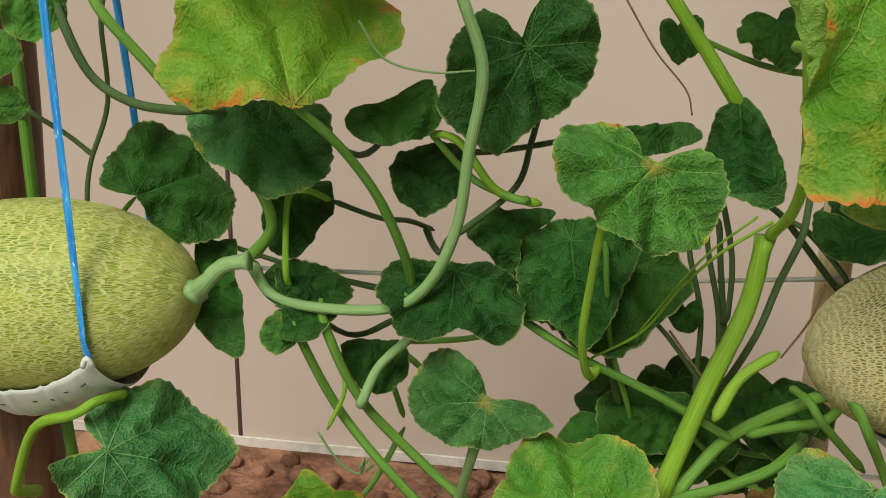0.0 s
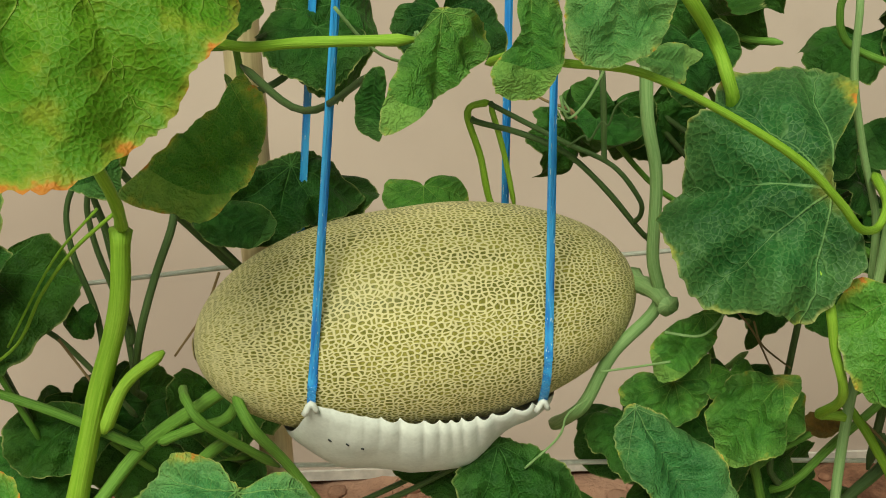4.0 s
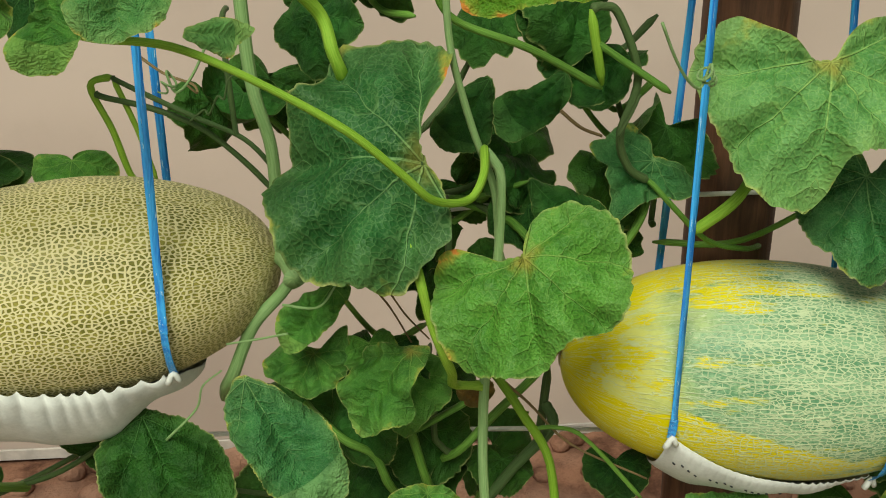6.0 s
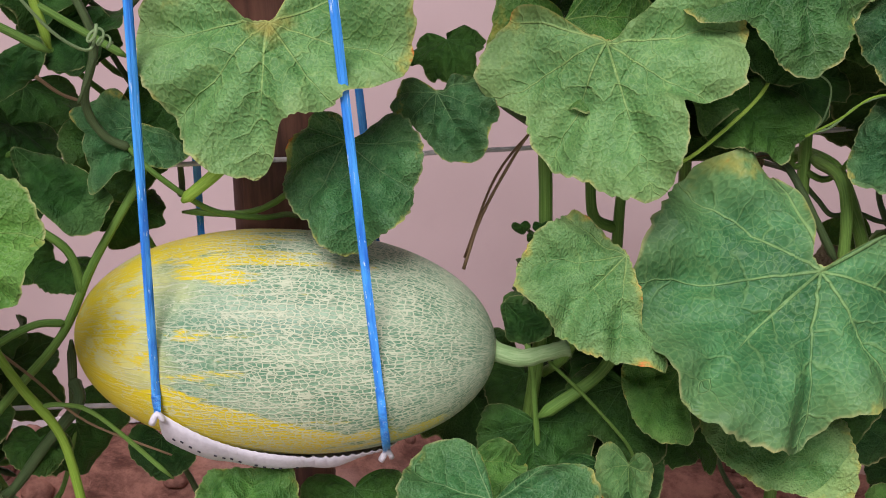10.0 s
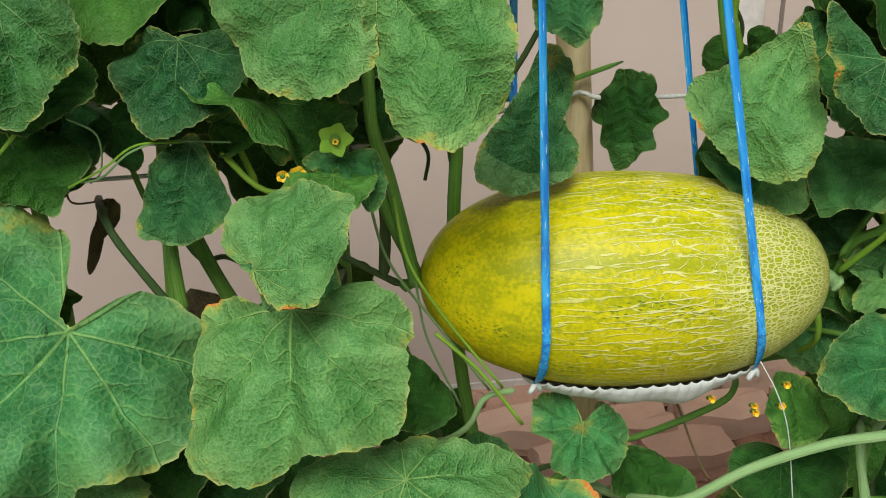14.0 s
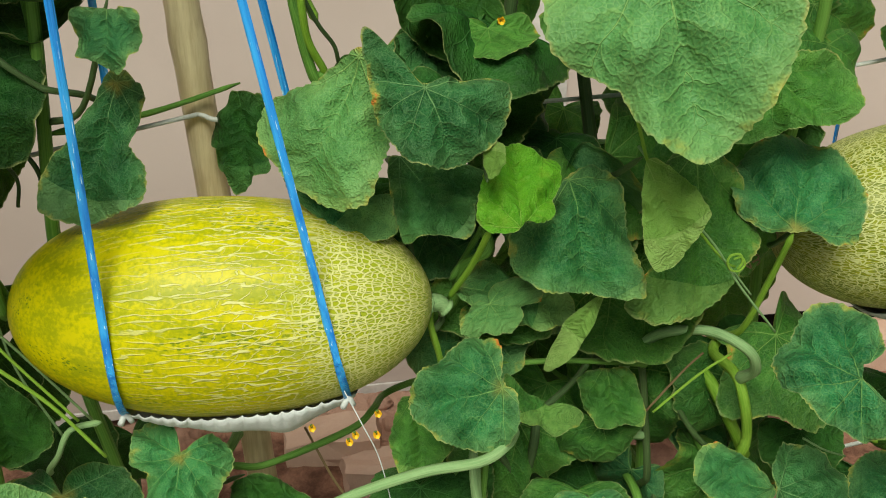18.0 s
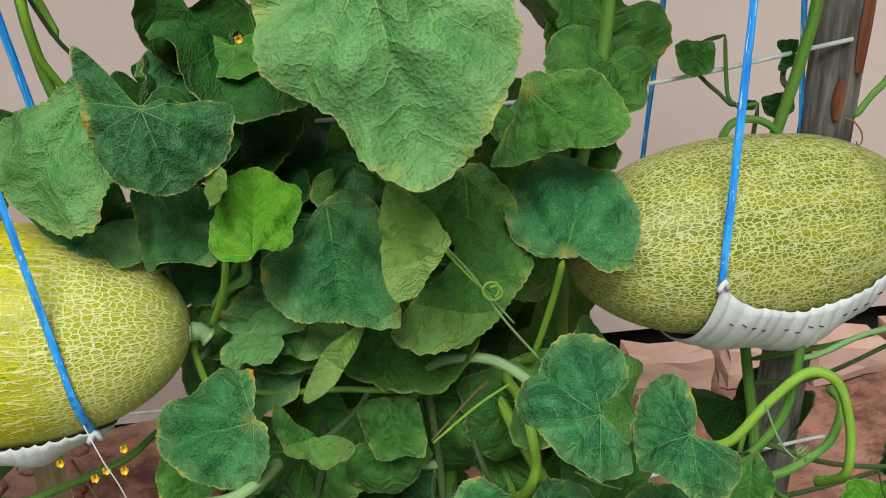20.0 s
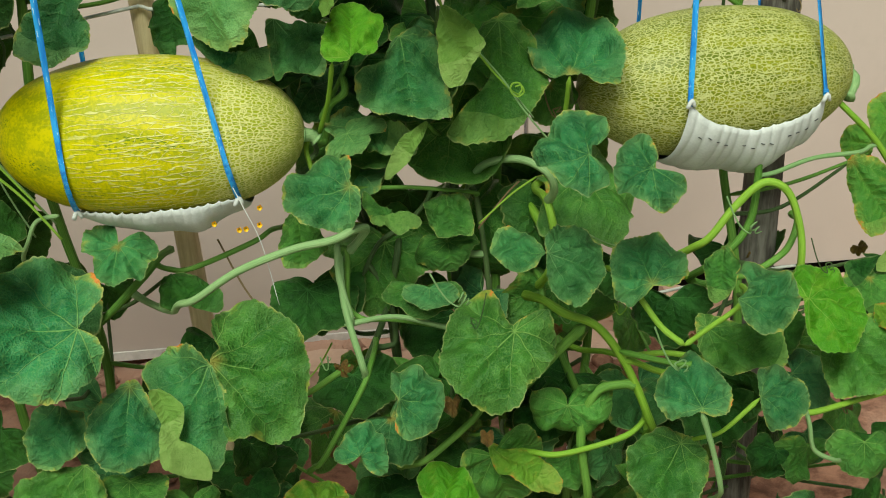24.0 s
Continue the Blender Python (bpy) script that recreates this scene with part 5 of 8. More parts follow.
blade_leaf('e', 2.455, 1.010, 1.219, -47, 6, 178, 0.060, 1.03, (0.81, 0.85, 0.99, 1.05, 1.1, 1.16, 1.15, 0.65, 0.71, 0.84, 0.97, 1.1, 1.16, 1.26, 1.22, 0.98, 0.86, 0.8, 0.83, 1.02, 1.36, 1.02))
blade_leaf('p', 2.495, 0.920, 1.270, -63, 27, 165, 0.036, 1.59, (0.94, 1.22, 1.43, 1.12, 0.82, 0.7, 0.67, 0.68, 0.76, 0.96, 1.18, 1.5, 1.46, 1.28, 1.03, 0.94, 0.9, 0.9, 0.99, 0.9, 0.85, 0.86))
blade_leaf('g', 2.594, 1.040, 1.225, -54, 2, 175, 0.065, 1.34, (1.05, 1.28, 1.54, 1.59, 0.51, 0.34, 0.31, 0.32, 0.38, 1.35, 1.38, 1.44, 1.51, 1.42, 1.21, 0.95, 0.91, 0.96, 0.84, 0.78, 0.8, 0.91))
blade_leaf('d', 2.482, 0.890, 1.461, -67, 16, 166, 0.095, 0.71, (1.19, 1.01, 0.84, 0.7, 0.79, 1.03, 1.1, 1.25, 1.16, 0.99, 0.92, 0.9, 0.87, 0.85, 0.87, 1.0, 1.02, 1.06, 1.04, 1.0, 1.04, 1.06))
blade_leaf('g', 2.648, 1.010, 1.317, -42, 44, -162, 0.050, 0.79, (0.89, 0.72, 0.66, 0.66, 0.74, 1.03, 1.62, 1.11, 0.88, 0.84, 0.88, 0.94, 1.03, 1.0, 0.88, 0.86, 0.92, 1.08, 1.1, 1.18, 1.31, 1.13))
blade_leaf('e', 2.678, 0.970, 1.161, 49, 6, -26, 0.062, 0.78, (0.92, 0.9, 0.94, 0.97, 0.99, 1.05, 1.1, 1.2, 1.09, 0.75, 0.77, 0.81, 0.82, 0.84, 0.94, 1.05, 1.1, 1.07, 1.07, 1.07, 1.02, 0.94))
blade_leaf('e', 2.372, 0.930, 1.039, -8, -42, 94, 0.052, 0.66, (1.08, 1.03, 0.96, 0.89, 0.9, 1.0, 1.2, 1.27, 0.95, 0.7, 0.71, 0.73, 0.9, 0.93, 1.06, 1.14, 1.11, 1.03, 0.94, 0.95, 0.94, 1.02))
blade_leaf('e', 2.653, 0.780, 1.105, 21, -36, 27, 0.052, 0.45, (0.87, 0.97, 1.16, 1.26, 1.23, 1.09, 0.96, 0.81, 0.41, 0.42, 0.44, 0.53, 1.13, 1.48, 1.37, 1.07, 0.92, 0.83, 0.82, 0.96, 1.04, 0.98))
blade_leaf('e', 2.725, 0.760, 1.089, -24, -34, 93, 0.043, 0.22, (0.9, 0.87, 0.92, 1.04, 1.24, 1.42, 1.29, 0.86, 0.53, 0.36, 0.32, 0.32, 0.33, 0.37, 1.2, 1.34, 1.41, 1.22, 0.94, 0.8, 0.83, 0.95))
blade_leaf('e', 2.608, 0.820, 0.968, 7, -37, 54, 0.034, 1.15, (1.04, 1.14, 1.18, 1.13, 1.03, 0.83, 0.77, 0.78, 0.85, 0.96, 1.08, 1.23, 1.22, 1.22, 1.11, 1.06, 0.96, 0.88, 0.89, 0.85, 0.89, 1.03))
blade_leaf('t', 2.613, 0.820, 0.967, -16, 37, -125, 0.047, 0.72, (0.9, 0.91, 0.99, 1.16, 1.27, 1.19, 1.04, 0.83, 0.74, 0.73, 0.75, 0.79, 0.85, 0.96, 1.12, 1.28, 1.15, 1.08, 1.0, 0.93, 0.83, 0.82))
blade_leaf('e', 2.741, 0.790, 0.926, 34, -16, -6, 0.051, 0.59, (1.08, 1.01, 1.05, 0.99, 0.98, 1.01, 1.05, 1.07, 1.05, 0.75, 0.68, 0.65, 0.76, 1.08, 1.25, 1.18, 0.98, 0.87, 0.86, 0.93, 1.01, 1.02))
blade_leaf('e', 2.857, 0.790, 0.895, 12, 34, -94, 0.045, 0.85, (0.88, 0.92, 0.91, 1.01, 1.05, 1.15, 1.21, 1.11, 0.98, 0.88, 0.86, 0.87, 0.71, 0.58, 0.57, 1.17, 1.24, 1.19, 1.05, 0.97, 0.95, 0.93))
blade_leaf('y', 3.011, 0.900, 0.833, -0, 35, -119, 0.058, 0.48, (0.88, 0.94, 1.01, 1.17, 1.3, 1.28, 1.04, 0.78, 0.63, 0.58, 0.58, 0.6, 0.7, 0.91, 1.18, 1.37, 1.32, 1.03, 0.86, 0.83, 0.87, 0.83))
blade_leaf('k', 3.263, 1.040, 0.872, -29, 46, -163, 0.032, 1.38, (1.08, 1.05, 1.13, 1.18, 0.91, 0.81, 0.8, 0.84, 0.88, 1.03, 1.19, 1.41, 1.29, 1.12, 0.96, 0.91, 0.97, 0.99, 0.87, 0.86, 0.93, 1.14))
blade_leaf('g', 2.179, 0.820, 0.858, -13, 46, -105, 0.076, 0.82, (0.81, 0.86, 0.99, 1.24, 1.23, 1.17, 1.31, 0.82, 0.68, 0.72, 0.78, 0.83, 0.76, 0.71, 1.09, 1.29, 1.28, 1.1, 1.01, 0.95, 0.83, 0.81))
blade_leaf('e', 2.177, 0.810, 0.859, -47, -18, 150, 0.062, 0.87, (0.66, 0.52, 0.49, 0.5, 0.7, 1.05, 1.34, 1.37, 1.24, 1.07, 0.96, 0.9, 0.83, 0.79, 0.76, 0.77, 0.8, 0.93, 1.04, 1.41, 1.37, 1.25), wave=0.14)
blade_leaf('e', 2.021, 0.840, 0.907, 22, -44, 80, 0.087, 0.55, (0.89, 0.93, 1.02, 1.03, 1.05, 1.07, 1.09, 1.11, 1.02, 0.64, 0.57, 0.53, 0.8, 1.0, 1.08, 1.09, 1.09, 1.07, 1.04, 1.04, 0.94, 0.93))
blade_leaf('e', 2.059, 0.990, 0.961, -36, -7, 172, 0.046, 0.20, (1.03, 1.05, 1.0, 0.76, 0.65, 1.07, 1.14, 1.33, 1.24, 1.07, 0.49, 0.26, 0.29, 0.35, 0.95, 1.14, 1.17, 1.07, 1.03, 1.05, 1.03, 1.04))
blade_leaf('g', 2.578, 0.870, 0.837, -29, -31, 131, 0.076, 0.50, (0.97, 1.0, 0.94, 0.91, 0.96, 1.02, 1.19, 1.2, 0.8, 0.6, 0.55, 0.96, 1.15, 1.13, 1.12, 1.02, 0.87, 0.86, 1.08, 1.05, 1.05, 1.04), wave=0.12)
blade_leaf('e', 2.805, 0.760, 0.756, 36, -19, -3, 0.048, 0.65, (1.01, 1.21, 0.99, 0.9, 0.91, 0.9, 1.0, 1.08, 1.16, 1.12, 1.04, 0.81, 0.7, 0.75, 0.91, 1.03, 1.05, 1.06, 1.05, 1.02, 0.93, 0.94))
blade_leaf('e', 2.899, 0.790, 0.749, 8, 40, -109, 0.038, 0.70, (0.91, 0.98, 0.97, 0.98, 1.11, 1.18, 1.28, 0.99, 0.83, 0.75, 0.73, 0.74, 0.76, 0.8, 0.97, 1.33, 1.2, 1.14, 0.95, 0.89, 0.92, 0.93))
blade_leaf('e', 2.416, 0.840, 0.768, -4, 40, -94, 0.043, 0.55, (0.88, 0.86, 0.87, 0.97, 1.11, 1.21, 1.26, 1.19, 0.8, 0.64, 0.6, 0.6, 0.67, 0.8, 0.96, 1.2, 1.2, 1.22, 1.04, 0.99, 0.98, 0.88))
blade_leaf('e', 2.359, 0.840, 0.688, 32, 22, -27, 0.035, 0.38, (0.98, 0.89, 0.89, 0.88, 0.91, 1.05, 1.25, 1.29, 0.86, 0.39, 0.31, 0.33, 0.46, 0.92, 1.18, 1.2, 1.0, 0.93, 0.97, 1.04, 1.09, 1.23))
blade_leaf('s', 2.295, 0.840, 0.610, 30, 6, -5, 0.038, 0.51, (0.84, 0.84, 0.92, 1.14, 1.12, 1.17, 1.09, 1.01, 1.01, 0.84, 0.8, 0.79, 0.79, 0.82, 0.95, 1.08, 1.1, 1.26, 1.11, 1.05, 0.89, 0.84))
blade_leaf('y', 2.466, 0.840, 0.589, 30, 9, -21, 0.044, 0.82, (1.01, 0.9, 0.82, 0.83, 0.94, 1.06, 1.11, 1.18, 1.0, 0.95, 0.96, 1.0, 1.06, 1.09, 0.9, 0.83, 0.85, 0.98, 1.1, 1.13, 1.14, 1.02))
blade_leaf('s', 2.553, 0.920, 0.635, -20, 27, -138, 0.038, 1.57, (1.49, 1.11, 0.96, 0.73, 0.64, 0.62, 0.67, 0.8, 1.13, 1.33, 1.55, 1.78, 1.36, 1.07, 0.82, 0.73, 0.64, 0.62, 0.66, 0.8, 1.14, 1.4))
blade_leaf('g', 2.809, 0.840, 0.657, -35, -16, 140, 0.057, 0.72, (1.07, 0.98, 1.0, 0.97, 0.98, 1.09, 0.98, 0.97, 1.06, 0.97, 0.95, 0.96, 0.99, 1.06, 1.01, 1.02, 0.99, 0.95, 1.01, 0.99, 0.95, 1.01))
blade_leaf('e', 2.069, 0.870, 0.808, -43, -8, 179, 0.052, 1.07, (0.98, 1.07, 1.01, 0.95, 0.97, 0.96, 0.98, 0.92, 0.96, 1.08, 1.14, 1.23, 1.23, 1.06, 0.89, 0.85, 0.88, 0.9, 1.03, 1.11, 1.04, 1.0))
blade_leaf('e', 1.977, 0.890, 0.787, -41, -10, 174, 0.041, 1.11, (1.04, 1.06, 1.04, 0.92, 0.91, 0.92, 0.94, 1.06, 1.13, 0.97, 0.93, 0.92, 0.93, 0.96, 1.13, 1.01, 0.93, 0.95, 1.02, 0.94, 0.97, 1.1))
blade_leaf('g', 2.003, 0.840, 0.716, -28, -22, 148, 0.050, 0.95, (0.91, 1.08, 1.08, 1.19, 1.29, 1.0, 0.88, 0.81, 0.79, 0.86, 0.95, 1.0, 0.99, 0.99, 1.08, 1.15, 1.18, 1.23, 0.9, 0.77, 0.73, 0.77))
blade_leaf('g', 2.869, 0.920, 0.794, -15, 41, -145, 0.052, 1.02, (1.28, 0.95, 0.82, 0.79, 0.84, 0.9, 0.91, 1.02, 1.1, 1.15, 1.23, 1.34, 1.4, 1.08, 0.82, 0.71, 0.69, 0.74, 0.89, 1.17, 1.14, 1.22))
blade_leaf('g', 3.076, 0.920, 0.783, -38, 25, 173, 0.058, 0.92, (1.06, 1.02, 1.08, 1.25, 1.04, 0.97, 0.93, 0.84, 0.84, 0.93, 1.03, 1.1, 1.06, 1.04, 1.09, 1.19, 1.0, 0.94, 0.98, 0.91, 0.86, 0.9))
blade_leaf('g', 2.921, 1.000, 0.886, -48, 3, 151, 0.032, 1.32, (1.29, 1.33, 0.94, 0.78, 0.73, 0.76, 0.87, 0.99, 0.98, 1.08, 1.2, 1.34, 1.34, 1.16, 1.0, 0.96, 0.91, 0.8, 0.78, 0.85, 0.95, 1.04))
blade_leaf('d', 2.349, 1.040, 1.102, -13, 34, -112, 0.043, 1.49, (1.58, 1.28, 1.1, 0.9, 0.7, 0.51, 0.43, 0.41, 0.71, 1.43, 1.48, 1.55, 1.42, 1.3, 1.21, 0.85, 0.64, 0.57, 0.55, 0.58, 0.68, 1.44), wave=0.14)
blade_leaf('p', 2.482, 0.970, 1.110, -51, -32, 150, 0.023, 2.13, (1.96, 1.2, 0.79, 0.63, 0.58, 0.58, 0.65, 0.74, 0.87, 1.2, 1.61, 2.27, 1.68, 1.2, 0.75, 0.58, 0.52, 0.51, 0.56, 0.7, 0.89, 1.28))
blade_leaf('g', 2.399, 1.020, 1.013, -30, 15, -158, 0.028, 2.08, (1.16, 0.88, 0.76, 0.74, 0.79, 0.93, 0.93, 1.04, 1.31, 1.64, 1.94, 0.83, 0.6, 0.46, 0.34, 0.29, 0.28, 0.29, 0.35, 1.66, 1.55, 1.26))
blade_leaf('g', 2.514, 1.040, 0.987, -44, 9, 174, 0.035, 1.01, (0.87, 1.01, 1.03, 0.9, 0.87, 0.9, 0.97, 1.18, 1.21, 0.97, 0.91, 0.88, 0.87, 0.89, 0.99, 1.05, 0.91, 0.88, 0.94, 1.12, 1.3, 0.89))
blade_leaf('g', 2.302, 1.040, 0.972, -45, 4, 178, 0.036, 1.18, (1.0, 1.06, 1.25, 1.0, 0.9, 0.9, 0.84, 0.85, 0.96, 1.24, 1.25, 1.15, 1.08, 1.03, 1.03, 0.89, 0.85, 0.9, 1.06, 1.03, 0.97, 1.01))
blade_leaf('k', 2.118, 1.040, 0.896, -25, 25, -151, 0.036, 1.17, (0.95, 0.74, 0.66, 0.66, 0.72, 0.9, 1.26, 1.15, 1.16, 1.28, 1.15, 1.09, 1.05, 1.03, 0.89, 0.75, 0.71, 0.74, 0.85, 1.15, 1.33, 1.52))
blade_leaf('k', 1.882, 1.060, 1.031, -46, 6, -172, 0.042, 1.15, (0.98, 0.94, 1.0, 1.11, 0.9, 0.82, 0.82, 0.92, 1.17, 1.26, 1.22, 1.22, 1.06, 0.92, 0.8, 0.77, 0.82, 0.96, 1.02, 1.2, 1.13, 1.05))
blade_leaf('k', -0.243, 1.100, 1.083, -49, 7, -164, 0.034, 0.74, (0.96, 0.93, 0.99, 0.9, 0.9, 1.01, 1.08, 1.3, 1.08, 0.86, 0.8, 0.77, 0.76, 0.77, 0.86, 1.08, 1.11, 1.03, 1.06, 1.05, 1.0, 1.06))
blade_leaf('k', 0.214, 1.100, 1.257, -37, 46, -149, 0.031, 1.09, (1.08, 0.99, 0.84, 0.76, 0.76, 0.85, 0.93, 1.01, 1.2, 1.27, 1.38, 1.38, 1.14, 0.96, 0.8, 0.7, 0.68, 0.72, 0.86, 1.1, 1.28, 1.33))
blade_leaf('k', 0.078, 1.090, 1.038, -28, -39, 136, 0.045, 0.57, (1.05, 1.13, 1.11, 1.2, 1.04, 0.87, 0.81, 0.8, 0.81, 0.91, 1.03, 1.18, 1.16, 1.16, 1.25, 1.07, 0.94, 0.92, 0.83, 0.82, 0.91, 1.01))
blade_leaf('w', 1.605, 1.150, 1.180, -52, -20, 179, 0.020, 1.90, (2.23, 1.12, 0.72, 0.58, 0.48, 0.44, 0.45, 0.51, 0.66, 1.56, 1.66, 1.74, 1.67, 1.64, 1.1, 0.65, 0.4, 0.31, 0.28, 0.27, 0.3, 0.61), wave=0.05)
blade_leaf('w', 1.705, 1.100, 1.073, 10, -48, 83, 0.020, 0.96, (1.21, 1.04, 1.0, 1.07, 1.03, 0.86, 0.8, 0.83, 0.96, 1.04, 1.11, 1.19, 1.3, 1.15, 1.01, 0.99, 0.92, 0.86, 0.89, 0.96, 0.95, 1.04), wave=0.05)
blade_leaf('k', 1.534, 1.120, 1.093, -43, 26, -152, 0.019, 0.88, (0.99, 1.08, 1.13, 1.33, 1.09, 0.83, 0.73, 0.72, 0.77, 0.94, 1.13, 1.38, 1.41, 1.15, 0.92, 0.85, 0.91, 1.1, 1.3, 0.76, 0.74, 0.8), wave=0.12)
blade_leaf('t', 1.747, 1.060, 1.204, -53, 0, 172, 0.026, 1.60, (1.25, 1.01, 0.86, 0.76, 0.75, 0.78, 0.78, 0.87, 1.11, 1.39, 1.48, 1.6, 1.3, 1.07, 0.75, 0.61, 0.56, 0.56, 0.63, 1.25, 1.27, 1.42))
blade_leaf('t', 1.772, 1.040, 1.151, -50, -9, 175, 0.022, 1.58, (1.05, 1.01, 1.03, 0.87, 0.82, 0.86, 0.98, 0.94, 1.0, 1.2, 1.41, 1.34, 1.17, 1.03, 0.9, 0.77, 0.74, 0.78, 0.93, 1.04, 1.19, 1.23))
blade_leaf('k', 2.147, 1.190, 1.284, -59, 9, 158, 0.043, 1.44, (1.11, 1.31, 0.9, 0.91, 0.62, 0.86, 0.99, 0.99, 0.87, 0.99, 1.18, 1.16, 1.16, 1.17, 1.23, 0.83, 0.84, 1.03, 0.69, 0.69, 1.1, 0.96), wave=0.12)
blade_leaf('g', 3.152, 1.120, 1.325, -75, 7, 148, 0.029, 1.98, (1.68, 1.67, 0.59, 0.4, 0.32, 0.3, 0.32, 0.45, 0.88, 1.66, 1.58, 1.55, 1.55, 1.59, 0.76, 0.47, 0.4, 0.4, 0.44, 0.55, 0.84, 1.64))
blade_leaf('k', 2.974, 1.180, 1.236, 4, 60, -120, 0.017, 1.20, (1.05, 1.05, 0.96, 0.97, 1.09, 0.96, 0.89, 0.91, 1.02, 1.0, 1.04, 1.09, 1.17, 1.2, 0.98, 0.91, 0.93, 0.89, 0.91, 1.02, 1.09, 1.01))
blade_leaf('k', 2.971, 1.180, 1.236, -19, -57, 87, 0.009, 1.36, (1.32, 1.38, 0.95, 0.78, 0.72, 0.74, 0.81, 0.83, 0.94, 1.24, 1.37, 1.29, 1.24, 1.22, 1.18, 0.86, 0.73, 0.69, 0.73, 0.86, 1.0, 1.08))
blade_leaf('k', 3.003, 1.170, 1.311, -58, -23, 146, 0.014, 1.25, (1.45, 0.69, 0.37, 0.39, 0.47, 0.65, 1.29, 1.24, 1.12, 1.13, 1.18, 1.25, 1.37, 1.1, 0.85, 0.75, 0.74, 0.8, 0.99, 1.02, 1.11, 1.36))
blade_leaf('g', 2.875, 1.140, 1.329, -61, -8, 154, 0.021, 1.14, (0.98, 0.94, 1.01, 0.94, 0.92, 1.0, 1.22, 1.12, 0.9, 0.82, 0.81, 0.82, 0.85, 0.92, 1.18, 1.05, 0.95, 0.96, 1.06, 1.08, 0.98, 0.98))
blade_leaf('o', 3.189, 1.090, 0.984, 59, 14, -49, 0.042, 1.54, (1.03, 1.13, 1.36, 0.76, 0.53, 0.59, 0.77, 1.05, 1.23, 1.31, 1.19, 1.13, 1.07, 0.94, 0.82, 0.8, 0.84, 0.98, 1.07, 1.06, 1.05, 1.05))
blade_leaf('o', 3.196, 1.100, 0.995, 12, -58, 46, 0.028, 0.83, (0.91, 0.91, 1.0, 1.05, 1.11, 1.14, 1.03, 0.96, 0.88, 0.9, 0.93, 0.91, 0.91, 0.94, 1.07, 1.05, 1.05, 1.11, 1.04, 1.04, 0.92, 0.9))
blade_leaf('o', 3.142, 1.060, 0.982, -57, 30, 178, 0.047, 1.22, (1.05, 1.33, 1.41, 1.06, 0.87, 0.69, 0.62, 0.63, 0.76, 0.99, 1.22, 1.35, 1.33, 1.29, 1.2, 1.06, 0.99, 0.84, 0.77, 0.76, 0.79, 0.89))
blade_leaf('p', 3.262, 1.050, 0.862, -42, -17, 123, 0.030, 1.47, (0.98, 1.52, 1.3, 0.89, 0.7, 0.62, 0.62, 0.67, 0.82, 1.04, 1.29, 1.45, 1.42, 1.42, 1.09, 0.94, 0.89, 0.82, 0.85, 0.87, 0.82, 0.85))
blade_leaf('k', 3.141, 0.950, 0.870, -37, -33, 116, 0.020, 1.69, (0.96, 0.93, 0.99, 1.19, 1.05, 0.84, 0.76, 0.76, 0.84, 1.06, 1.31, 1.66, 1.4, 1.11, 0.86, 0.76, 0.74, 0.76, 0.85, 1.1, 1.31, 1.06))
blade_leaf('s', 3.124, 0.920, 0.806, -29, 33, -168, 0.020, 1.15, (0.77, 1.76, 1.22, 1.01, 0.91, 0.89, 0.97, 0.88, 0.86, 0.94, 1.03, 1.15, 1.18, 1.1, 1.05, 1.1, 1.3, 1.07, 0.74, 0.61, 0.57, 0.59))
blade_leaf('s', 3.144, 0.860, 0.749, 47, 1, -47, 0.018, 2.16, (1.34, 1.17, 0.9, 0.79, 0.77, 0.79, 0.74, 0.78, 0.9, 1.22, 1.61, 1.64, 1.45, 1.29, 0.85, 0.65, 0.57, 0.56, 0.6, 0.73, 1.06, 1.55))
blade_leaf('s', 3.172, 0.840, 0.750, 28, -21, 5, 0.034, 0.55, (0.46, 0.38, 0.35, 0.9, 1.39, 1.31, 1.13, 0.99, 0.97, 1.03, 0.9, 0.83, 0.79, 0.76, 0.77, 0.87, 1.12, 1.25, 1.36, 1.27, 0.93, 0.65))
blade_leaf('p', 2.106, 0.785, 0.872, -52, 18, -171, 0.034, 2.76, (1.48, 1.22, 1.13, 1.05, 0.77, 0.65, 0.62, 0.61, 0.66, 0.79, 1.96, 2.01, 1.78, 1.5, 1.14, 0.08, 0.08, 0.08, 0.08, 0.08, 1.15, 1.8), wave=0.05)

# smaller leaves between and behind them, each by its stalk joint, turn and half width; 'k' is shade-coloured
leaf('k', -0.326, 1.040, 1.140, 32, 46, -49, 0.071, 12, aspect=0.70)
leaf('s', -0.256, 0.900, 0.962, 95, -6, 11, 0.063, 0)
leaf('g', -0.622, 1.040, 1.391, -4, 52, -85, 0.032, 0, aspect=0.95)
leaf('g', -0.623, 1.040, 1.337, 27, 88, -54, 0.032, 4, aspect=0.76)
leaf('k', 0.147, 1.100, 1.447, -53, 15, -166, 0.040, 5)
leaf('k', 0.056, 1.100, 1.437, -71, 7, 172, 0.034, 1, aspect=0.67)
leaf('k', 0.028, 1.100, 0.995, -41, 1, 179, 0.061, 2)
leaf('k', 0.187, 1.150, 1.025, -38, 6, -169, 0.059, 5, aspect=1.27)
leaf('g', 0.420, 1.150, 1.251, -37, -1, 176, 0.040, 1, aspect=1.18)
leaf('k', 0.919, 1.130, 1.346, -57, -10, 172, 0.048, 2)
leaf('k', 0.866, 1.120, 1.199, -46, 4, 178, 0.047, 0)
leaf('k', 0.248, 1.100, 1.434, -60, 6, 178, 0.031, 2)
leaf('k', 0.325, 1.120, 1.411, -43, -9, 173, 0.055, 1)
